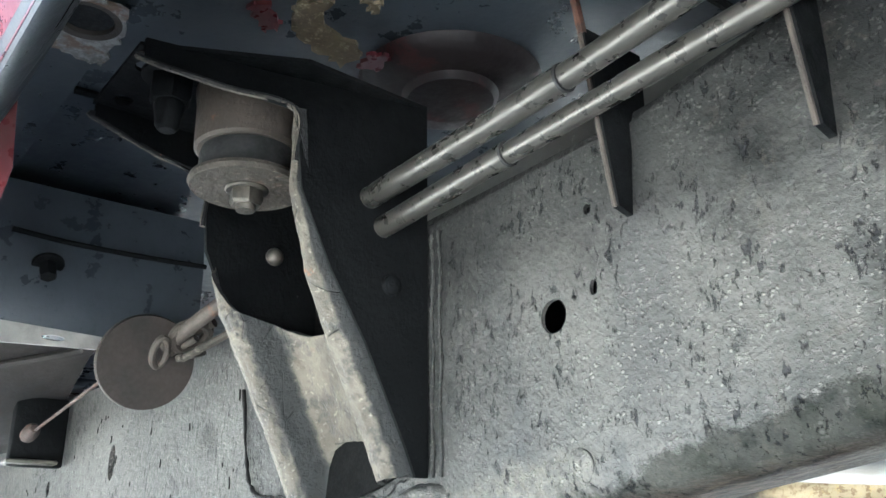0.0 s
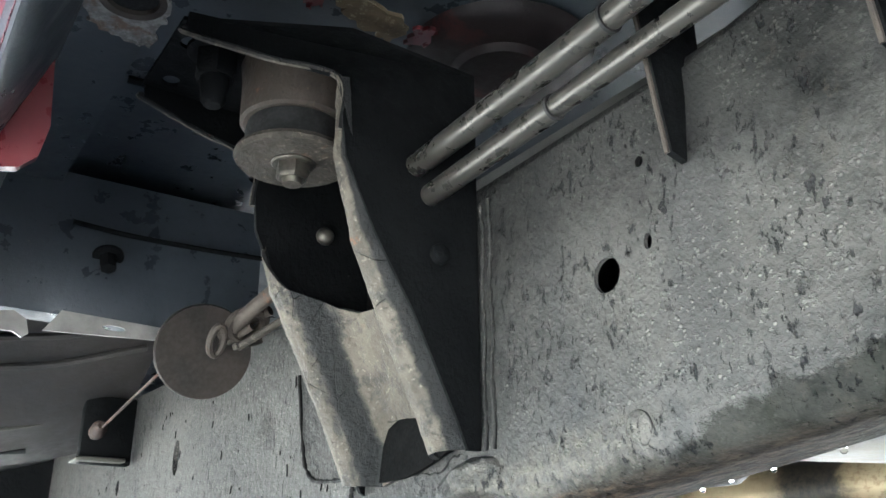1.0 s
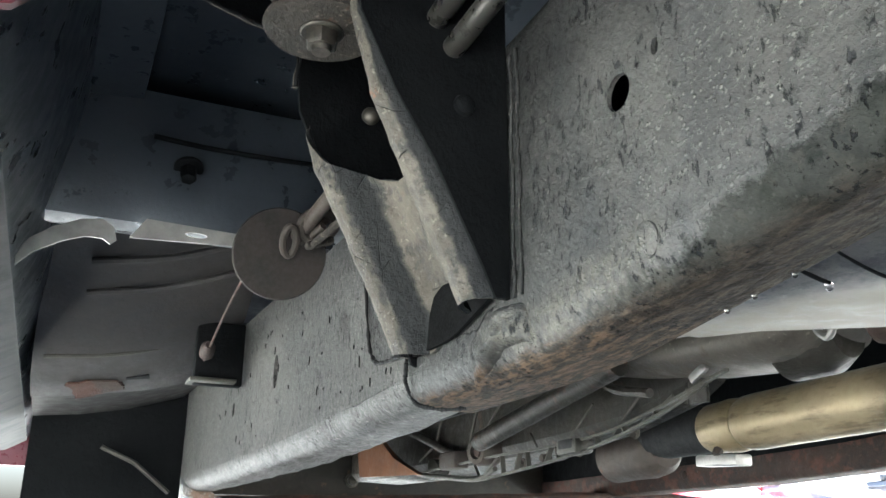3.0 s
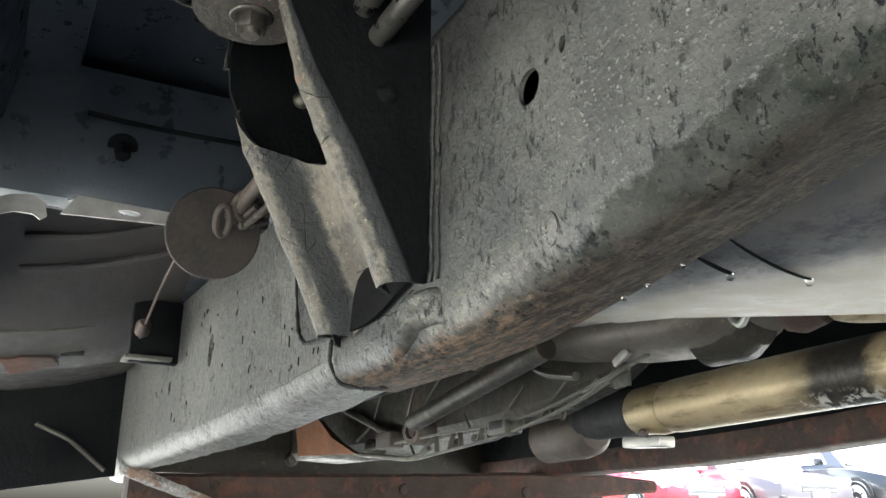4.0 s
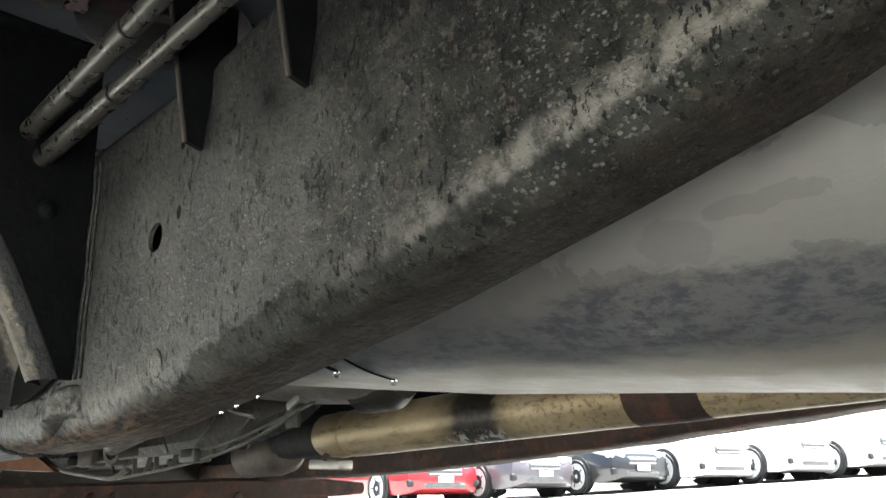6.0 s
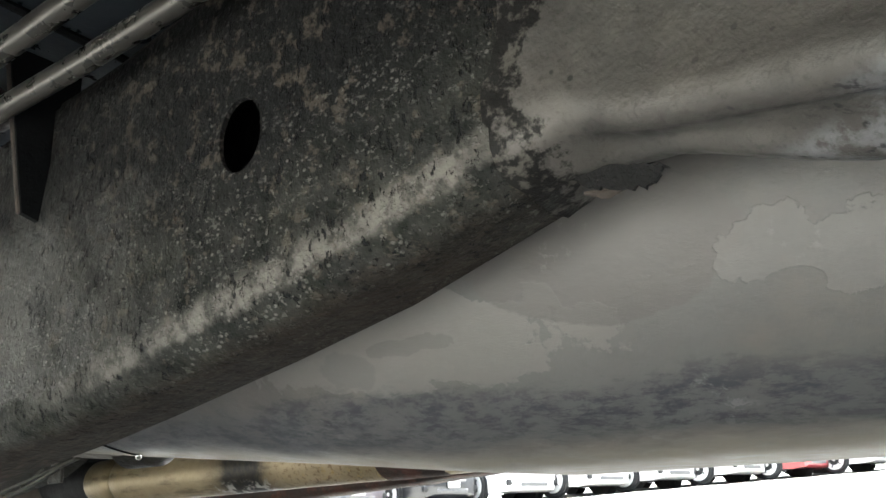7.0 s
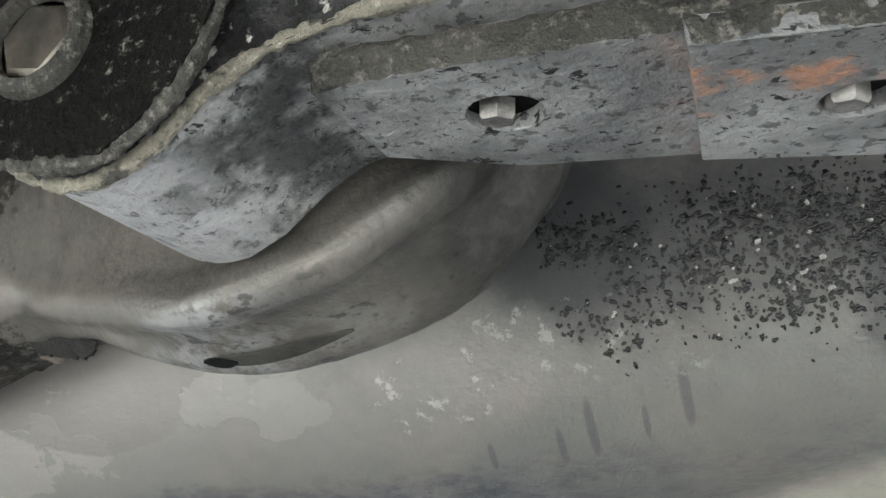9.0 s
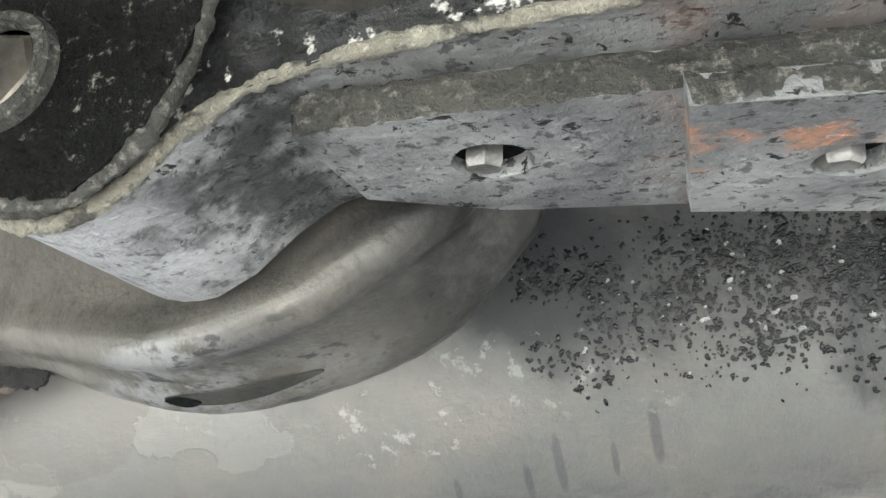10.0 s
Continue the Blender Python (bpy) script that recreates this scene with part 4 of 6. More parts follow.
# the pressed outer side, from the front plate over the front leg, the recess and the rear leg: (x, depth behind the crest)
PRESS = [(-0.634, 0.024), (-0.6335, 0.014), (-0.631, 0.007), (-0.626, 0.002), (-0.618, 0.0), (-0.61, 0.002), (-0.604, 0.008), (-0.6, 0.018), (-0.595, 0.03), (-0.587, 0.037), (-0.568, 0.039), (-0.545, 0.037), (-0.528, 0.033), (-0.516, 0.024), (-0.508, 0.012), (-0.502, 0.004), (-0.496, 0.0), (-0.488, 0.001), (-0.481, 0.006), (-0.477, 0.014), (-0.475, 0.024)]
PRESS_TOP = [(-0.634, 0.632), (-0.628, 0.622), (-0.618, 0.607), (-0.606, 0.588), (-0.59, 0.574), (-0.57, 0.566), (-0.547, 0.563), (-0.5085, 0.563), (-0.508, 0.7), (-0.47, 0.7)]
PRESS_LOW = [(-0.634, 0.447), (-0.6, 0.444), (-0.588, 0.446), (-0.572, 0.456), (-0.556, 0.467), (-0.536, 0.482), (-0.52, 0.493), (-0.5085, 0.498), (-0.508, 0.453), (-0.47, 0.457)]
REAR_WIDTH = [(0.5, 1.0), (0.56, 0.85), (0.6, 0.6), (0.64, 0.42), (0.7, 0.28)]


def press_point(x, z):
    """Place on the pressed outer side; the rear leg narrows towards its top."""
    d = interp(x, PRESS)
    w = 1.0 + (interp(z, REAR_WIDTH) - 1.0) * clamp01((x + 0.53) / 0.02)
    d *= w if x > -0.53 else 1.0
    px = -0.475 + (x + 0.475) * w
    return Vector((px, min(edge_y(z) + d, 0.3525), z))


def build_bracket():
    b = thing("body_mount_bracket", (-0.55, WEB_Y, 0.44), "black stamped steel body mount bracket with dusty rounded legs", "bracket")
    side = [(u + (leg_radius(v) if v < 0.65 else 0.0), v) for u, v in EDGE] + [(0.354, 0.44), (0.354, 0.736), (0.15, 0.744)]

    def rear(u, v, w):
        return (-0.478 - max(0.0, 0.25 - u) * 0.5 + w, u, v)

    def front(u, v, w):
        return (-0.632 + w, u, v)

    foot = 0.456
    rear_side = EDGE[:1] + [(u + (leg_radius(v) if v < 0.65 else 0.0), v) for u, v in EDGE[1:-1]]
    rear_side += [(edge_y(foot) + leg_radius(foot), foot), (0.354, foot), (0.354, 0.736), (0.15, 0.744)]
    part("rear_side_plate", sheet(rear_side, [], rear, 0.004), M_BLACK, b)
    part("front_side_plate", sheet(side, [], front, 0.004), M_BLACK, b)
    for fn in (rear, front):
        top = [Vector(fn(u, v, 0.002)) for u, v in ((0.15, 0.732), (0.15, 0.728), (0.2, 0.712), (0.243, 0.7), (0.2445, 0.66))]
        part("flange_edge", roughen(tube(smooth_path(top, 6), 0.0024, 8), 0.0006, 200), M_BRACKET, b, "pale plate edge")
    # front leg, recess and rear leg are one pressing, cut away above and notched below
    xs = []
    for (x0, d0), (x1, d1) in zip(PRESS, PRESS[1:]):
        xs += [x0 + (x1 - x0) * k / 3 for k in range(3)]
    xs = sorted(xs + [PRESS[-1][0], -0.5085])
    bm = bmesh.new()
    rows = 90
    cols = []
    for x in xs:
        z0, z1 = interp(x, PRESS_LOW), interp(x, PRESS_TOP)
        col = []
        for k in range(rows + 1):
            p = press_point(x, z0 + (z1 - z0) * k / rows)
            lump = 0.0011 * noise.noise(p * 45) + 0.0007 * noise.noise(p * 120) + 0.0005 * noise.noise(p * 260)
            col.append(bm.verts.new(p + Vector((0, -lump - 0.0004, 0))))
        cols.append(col)
    for x, ca_, cb_ in zip(xs, cols, cols[1:]):
        for k in range(rows if abs(x + 0.5085) > 1e-5 else 0):
            bm.faces.new((ca_[k], cb_[k], cb_[k + 1], ca_[k + 1]))
    bmesh.ops.recalc_face_normals(bm, faces=bm.faces)
    if sum(f.normal.y for f in bm.faces) > 0:
        bmesh.ops.reverse_faces(bm, faces=bm.faces)
    bmesh.ops.solidify(bm, geom=bm.faces[:], thickness=0.0035)
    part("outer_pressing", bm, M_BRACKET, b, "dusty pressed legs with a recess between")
    cake = []
    for i in range(31):
        t = i / 30
        x = -0.53 + 0.075 * t
        swell = math.sin(math.pi * t) ** 0.7
        zt = interp(x, [(-0.53, 0.437), (-0.505, 0.446), (-0.485, 0.453), (-0.455, 0.45)])
        cake.append([Vector((x, WEB_Y + 0.003 - (0.002 + 0.012 * swell) * clamp01(1.25 * math.sin(a)), zt - 0.012 + 0.013 * math.cos(a))) for a in (math.pi * k / 16 for k in range(17))])
    part("packed_dirt", roughen(roughen(loft(cake, False, False), 0.002, 90), 0.0012, 260), M_RAIL, b, "grey caked dirt below the leg")
    # black sheet over the rail paints the shade seen through the notch
    part("shade_sheet", sheet([(-0.63, 0.4475), (-0.6, 0.447), (-0.567, 0.447), (-0.549, 0.449), (-0.53, 0.453), (-0.512, 0.458), (-0.482, 0.464), (-0.482, 0.63), (-0.626, 0.63)], [], lambda u, v, w: (u, 0.35 + w, v), 0.003), M_RECESS, b, "black sheet for the shade inside the bracket")
    part("top_plate", sheet([(-0.632, 0.148), (-0.53, 0.148), (-0.474, 0.25), (-0.474, 0.354), (-0.632, 0.354)], [ring2d(-0.555, 0.16, 0.008, 0.006, 12), ring2d(-0.612, 0.165, 0.008, 0.007, 12)], lambda u, v, w: (u, v, 0.734 + 0.03 * (0.35 - v) + w), 0.003), M_BLACK, b)
    part("rivet", lathe([(0, 0.008), (0.003, 0.007), (0.005, 0.003)], (-0.474, 0.322, 0.585), (1, 0, 0.0), 14), M_BLACK, b)
    for dx in (0.004, 0.013):
        pts = [Vector((-0.474 + dx + 0.001 * math.sin(z * 300), WEB_Y - 0.001, 0.456 + 0.174 * z)) for z in (i / 45 for i in range(46))]
        part("weld", roughen(tube(pts, [0.0014 + 0.0005 * math.sin(i * 1.9) for i in range(46)], 8), 0.0011, 260), M_WELD, b, "lumpy weld seam")
    return b


build_bracket()
pg = thing("rail_plug", (-0.337, WEB_Y - 0.001, 0.452), "round grey plug caked over on the chassis rail", "plug")
part("cap", roughen(lathe([(-0.002, 0.0098), (0.0006, 0.0094), (0.0016, 0.0078), (0.0021, 0.004), (0.0022, 0.001)], (-0.337, WEB_Y, 0.452), (0, -1, -0.12), 28), 0.0008, 150), M_RAIL, pg)
rb = thing("rail_bolt", (-0.66, 0.35, 0.65), "round bolt head in the shade of the bracket", "bolt")
part("head", lathe([(0, 0.0078), (0.003, 0.0072), (0.0055, 0.005), (0.0065, 0.0015)], (-0.627, 0.3085, 0.6465), (1, -0.5, -0.3), 20), M_BOLT, rb)
part("shank", tube([(-0.627, 0.3085, 0.6465), (-0.645, 0.318, 0.652)], 0.006, 10), M_BLACK, rb)


def build_mount():
    c = Vector((-0.546, 0.242, 0.0))
    m = thing("body_mount", (c.x, c.y, 0.66), "rubber body mount with rusty washer and hex bolt", "mount")
    part("washer", lathe([(0.0, 0.041), (0.003, 0.043), (0.006, 0.042), (0.007, 0.03), (0.007, 0.01)], (c.x, c.y, 0.662), (0, 0, 1), 48), M_WASHER, m, "worn zinc washer")
    part("rubber", lathe([(0, 0.034), (0.004, 0.036), (0.016, 0.036), (0.024, 0.034)], (c.x, c.y, 0.669), (0, 0, 1), 40), M_RUBBER, m, "black rubber cushion")
    part("cup", lathe([(0, 0.038), (0.002, 0.0405), (0.035, 0.041), (0.05, 0.043)], (c.x, c.y, 0.69), (0, 0, 1), 40), M_CUP, m, "rusty steel cup")
    part("bolt", hexhead((c.x, c.y, 0.662), (0, 0, -1), 0.022, 0.013, 0.016), M_BOLT, m, "hex bolt head")
    part("bolt_tip", lathe([(0, 0.008), (0.004, 0.007)], (c.x, c.y, 0.649), (0, 0, -1), 12), M_BOLT, m)
    s = thing("stud_and_nut", (-0.557, 0.182, 0.72), "oily stud with nut under the bracket", "bolt")
    part("nut", hexhead((-0.557, 0.182, 0.74), (0, 0, -1), 0.028, 0.022, 0.022), M_BLACK, s)
    part("stud", lathe([(0, 0.0105), (0.008, 0.011), (0.018, 0.009), (0.022, 0.009), (0.026, 0.006)], (-0.557, 0.182, 0.722), (0, 0, -1), 14), M_BLACK, s)


build_mount()

# ---- body above: floor pan, sill, flap ----


CLAD_EDGE = 0.006


def build_body():
    fl = thing("floor_pan", (-0.5, 0.8, 0.8), "dark blue-black painted floor pan underside with chipped paint", "floor pan")
    bm = bmesh.new()
    nx, ny = 120, 60
    vs = []
    for i in range(nx + 1):
        row = []
        for j in range(ny + 1):
            x, y = -2.6 + 4.8 * i / nx, 0.08 + 1.9 * j / ny
            z = 0.815 + 0.012 * (1 if math.sin(x * 9) > 0.3 else 0) + 0.006 * noise.noise(Vector((x * 3, y * 3, 0)))
            row.append(bm.verts.new((x, y, z)))
        vs.append(row)
    for i in range(nx):
        for j in range(ny):
            bm.faces.new((vs[i][j], vs[i][j + 1], vs[i + 1][j + 1], vs[i + 1][j]))
    part("sheet_metal", bm, M_FLOOR, fl)
    part("hump", lathe([(0, 0.085), (0.006, 0.082), (0.012, 0.07), (0.014, 0.045), (0.02, 0.04), (0.022, 0.01)], (-0.545, 0.435, 0.822), (0, 0, -1), 48), M_HUMP, fl, "pressed round hump")
    for i in (0, 1, 2, 4, 5, 6, 7, 8):
        part("stiffening_rib", block(-2.2 + i * 0.52 + 0.1, 0.95, 0.81, 0.05, 1.3, 0.03, 0.012), M_FLOOR, fl)
    for pts in ([(-0.9, 0.134, 0.812), (-0.968, 0.137, 0.813), (-1.109, 0.128, 0.812)], [(-0.75, 0.16, 0.812), (-0.745, 0.25, 0.811), (-0.76, 0.35, 0.812)], [(-0.3, 0.25, 0.813), (-0.31, 0.5, 0.811), (-0.3, 0.8, 0.813)]):
        part("panel_seam", tube(smooth_path(pts), 0.004, 6), M_BLACK, fl, "dark panel seam")
    # sill box
    si = thing("rocker_sill", (-0.6, 0.03, 0.6), "dark rocker sill box with a red painted outer side", "sill")
    xs = (-2.6, -1.6, -1.0, -0.44, 0.2, 0.9, 1.6, 2.2)
    sec = [(0.15, 0.83), (0.145, 0.778), (0.09, 0.772), (0.082, 0.72), (0.062, 0.62), (0.045, 0.575), (0.038, 0.566), (0.035, 0.565)]
    rings = [[(x, y, z) for y, z in sec] + [(x, y - 0.004, z + 0.004) for y, z in sec[::-1]] for x in xs]
    part("inner_wall", loft(rings), M_FLOOR, si)
    sec2 = [(0.0335, 0.566), (0.03, 0.575), (0.012, 0.62), (-0.02, 0.68), (-0.06, 0.8), (-0.07, 1.0)]
    rings = [[(x, y, z) for y, z in sec2] + [(x, y + 0.004, z + 0.004) for y, z in sec2[::-1]] for x in xs]
    part("outer_skin", loft(rings), M_RED, si, "red painted rocker skin")
    # unseen shell, guessed, that keeps sky and sun off the underside
    cab = thing("cab_side", (0, -0.05, 0.9), "red painted cab shell, out of view", "body panel")
    sec3 = [(-0.07, 1.0), (-0.08, 1.2), (-0.04, 1.9)]
    rings = [[(x, y, z) for y, z in sec3] + [(x, y + 0.01, z) for y, z in sec3[::-1]] for x in (-2.6, 2.2)]
    part("skin", loft(rings), M_RED, cab)
    part("roof", block(-0.2, 0.97, 1.9, 4.8, 2.06, 0.03), M_RED, cab)
    part("far_skin", block(-0.2, 1.99, 1.35, 4.8, 0.02, 1.1), M_RED, cab)
    part("nose", block(-2.62, 0.97, 1.2, 0.03, 2.06, 1.4), M_RED, cab)
    part("tail", block(2.22, 0.97, 1.3, 0.03, 2.06, 1.2), M_RED, cab)
    cl = thing("sill_cladding", (-1.4, 0.0, 0.53), "scuffed grey plastic cladding below the sill", "cladding")
    rings = [[(x, y, z) for y, z in ((0.046, 0.556), (0.0, 0.53), (-0.08, 0.515), (-0.2, 0.53), (-0.26, 0.58), (-0.2, 0.54), (0.0, 0.535))] for x in (-2.5, -1.8, -1.2, -0.47)]
    part("panel", roughen(loft(rings), 0.003, 9), M_CLAD, cl)
    rng = random.Random(3)
    lip = [Vector((-0.5 - 0.02 * i, CLAD_EDGE - 0.008 * i / 70 + rng.uniform(-0.002, 0.002), 0.524 + rng.uniform(-0.002, 0.002))) for i in range(70)]
    part("ragged_edge", roughen(tube(lip, [rng.uniform(0.002, 0.0045) for p in lip], 8), 0.002, 90), M_FLAKE, cl, "ragged edge of flaking paint")
    for x in (-0.8, -1.25, -1.7):
        part("clip", lathe([(0, 0.008), (0.002, 0.0075), (0.003, 0.004)], (x, 0.005, 0.53), (0, 0.2, -1), 14), M_RUBBER, cl)
    fp = thing("red_flap", (-0.43, 0.03, 0.57), "red painted lower panel flap with rounded corner", "flap")
    o = [(-0.06, 0.555), (0.035, 0.556), (0.055, 0.56), (0.063, 0.568), (0.066, 0.585), (0.062, 0.63), (0.062, 0.72), (-0.06, 0.72)]
    part("panel", sheet(o, [], lambda u, v, w: (-0.436 + w, u, v), 0.006), M_RED, fp)
    o2 = [(-0.06, 0.5), (0.03, 0.504), (0.036, 0.51), (0.034, 0.56), (-0.06, 0.56)]
    part("lower_tab", sheet(o2, [], lambda u, v, w: (-0.452 + w, u, v), 0.006), M_RED, fp)


build_body()


def ragged(loop, rng, amount):
    """Torn outline round a loop of corners."""
    out = []
    for (u0, v0), (u1, v1) in zip(loop, loop[1:] + loop[:1]):
        for k in range(7):
            t = k / 7
            out.append((u0 + (u1 - u0) * t + rng.uniform(-amount, amount), v0 + (v1 - v0) * t + rng.uniform(-amount, amount)))
    return out


def build_chips():
    rng = random.Random(11)
    c = thing("chipped_paint", (-0.5, 0.3, 0.8), "patch of chipped red and yellow paint on the floor pan", "paint patch")
    for name, mat, loop in CHIPS:
        part(name, sheet(ragged(loop, rng, 0.004), [], lambda u, v, w: (u, v, 0.807 + w), 0.004), mat, c)
    h = thing("sill_opening", (-0.62, 0.13, 0.77), "round opening in the sill with flaking pale paint", "opening")
    part("rim", lathe([(0, 0.026), (-0.005, 0.024), (-0.004, 0.019), (0.0, 0.018)], (-0.567, 0.12, 0.7725), (0, 0, 1), 32), M_CUP, h)
    # black disc stands for the unlit inside of the opening
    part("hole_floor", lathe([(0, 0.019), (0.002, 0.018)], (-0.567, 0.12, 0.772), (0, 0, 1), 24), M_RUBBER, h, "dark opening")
    part("flake", sheet(ragged([(-0.58, 0.088), (-0.612, 0.1), (-0.623, 0.13), (-0.62, 0.148), (-0.575, 0.148), (-0.54, 0.14), (-0.53, 0.09)], rng, 0.003), [ring2d(-0.567, 0.12, 0.024, 0.024, 24)], lambda u, v, w: (u, v, 0.768 + w), 0.003), M_FLAKE, h, "flaking pale paint")


CHIPS = [("yellow_chip", M_YELLOW, [(-0.505, 0.253), (-0.488, 0.27), (-0.522, 0.29), (-0.535, 0.335), (-0.562, 0.328), (-0.55, 0.287), (-0.538, 0.268)]), ("red_chip", M_RED, [(-0.535, 0.225), (-0.522, 0.235), (-0.532, 0.25), (-0.546, 0.262), (-0.553, 0.25)]), ("small_red_chip", M_RED, [(-0.533, 0.337), (-0.526, 0.352), (-0.548, 0.357), (-0.555, 0.34)]), ("pale_chip", M_YELLOW, [(-0.475, 0.292), (-0.468, 0.306), (-0.482, 0.31)])]
build_chips()

def build_outrigger():
    o = thing("body_outrigger", (-0.95, 0.2, 0.64), "dark body cross sill with pale lower strip", "cross sill")
    sec = [(-0.935, 0.79), (-0.928, 0.73), (-0.928, 0.65), (-0.932, 0.632), (-0.96, 0.63), (-1.06, 0.66), (-1.06, 0.8)]
    rings = [[(x, y, z) for x, z in sec] for y in (0.06, 0.15, 0.22, 0.37)]
    part("channel", loft(rings), M_FLOOR, o)
    part("lower_strip", sheet([(0.046, 0.567), (0.06, 0.583), (0.085, 0.598), (0.105, 0.606), (0.122, 0.606), (0.13, 0.601), (0.136, 0.606), (0.132, 0.62), (0.12, 0.627), (0.1, 0.624), (0.075, 0.612), (0.055, 0.597), (0.045, 0.58)], [], lambda u, v, w: (-0.925 + w, u, v), 0.003), M_ALLOY, o, "pale strip")
    part("lower_strip", sheet([(0.148, 0.611), (0.263, 0.617), (0.263, 0.631), (0.163, 0.634)], [ring2d(0.215, 0.623, 0.012, 0.003, 12)], lambda u, v, w: (-0.925 + w, u, v), 0.003), M_ALLOY, o, "pale strip with a slot")
    part("upper_lip", tube(smooth_path([(-0.922, 0.16, 0.73), (-0.922, 0.22, 0.727), (-0.922, 0.3, 0.728), (-0.922, 0.37, 0.731)]), 0.003, 8), M_BLACK, o, "dark flange lip")
    part("nut", hexhead((-0.925, 0.2, 0.7), (0.5, 0, -1), 0.016, 0.018, 0.016), M_BLACK, o)
    f2 = thing("front_floor", (-1.5, 0.2, 0.7), "grey brown dusty front floor pan and toe board", "floor pan")
    rings = [[(x, y, z) for y, z in ((0.06, z0), (0.15, z0 + 0.008), (0.25, z0 + 0.027), (0.36, z0 + 0.06), (0.36, z0 + 0.08), (0.06, z0 + 0.03))] for x, z0 in ((-1.06, 0.7), (-1.2, 0.665), (-1.3, 0.63), (-1.39, 0.582), (-1.415, 0.572), (-1.5, 0.548), (-1.56, 0.53), (-1.62, 0.55), (-2.1, 0.56))]
    part("sheet_metal", roughen(loft(rings), 0.004, 8), M_TOE, f2)
    part("seam_strip", tube(smooth_path([(-1.415, 0.075, 0.572), (-1.415, 0.171, 0.583), (-1.415, 0.24, 0.6), (-1.415, 0.3, 0.619)]), 0.004, 8), M_RIB, f2, "pale seam edge")
    rng = random.Random(8)
    part("rust_strip", sheet(ragged([(-1.5, 0.11), (-1.5, 0.19), (-1.53, 0.2), (-1.56, 0.13)], rng, 0.004), [], lambda u, v, w: (u, v, 0.55 + (u + 1.5) * 0.3 + 0.12 * max(0, v - 0.1) - 0.004 + w), 0.003), M_RUST, f2, "rusty strip")
    for x in (-1.12, -1.2, -1.28):
        part("rib", tube(smooth_path([(x, 0.12, interp(x, [(-1.3, 0.634), (-1.06, 0.702)])), (x + 0.02, 0.22, interp(x, [(-1.3, 0.648), (-1.06, 0.714)])), (x + 0.05, 0.33, interp(x, [(-1.3, 0.68), (-1.06, 0.745)]))]), 0.006, 8), M_TOE, f2)
    part("slot", tube([(-1.5, 0.2, 0.562), (-1.5, 0.235, 0.568)], [0.002, 0.004], 8), M_RUBBER, f2, "dark slot")
    end = thing("front_cross_member", (-2.0, 0.2, 0.5), "dark front cross member panel", "cross member")
    part("panel", sheet([(0.06, 0.35), (0.37, 0.4), (0.37, 0.72), (0.06, 0.75)], [], lambda u, v, w: (-2.02 - w, u, v), 0.02), M_BLACK, end)
    part("edge", tube([(-2.0, 0.2, 0.5), (-2.0, 0.27, 0.47), (-2.0, 0.345, 0.41)], 0.005, 8), M_RIB, end, "pale worn edge")


build_outrigger()


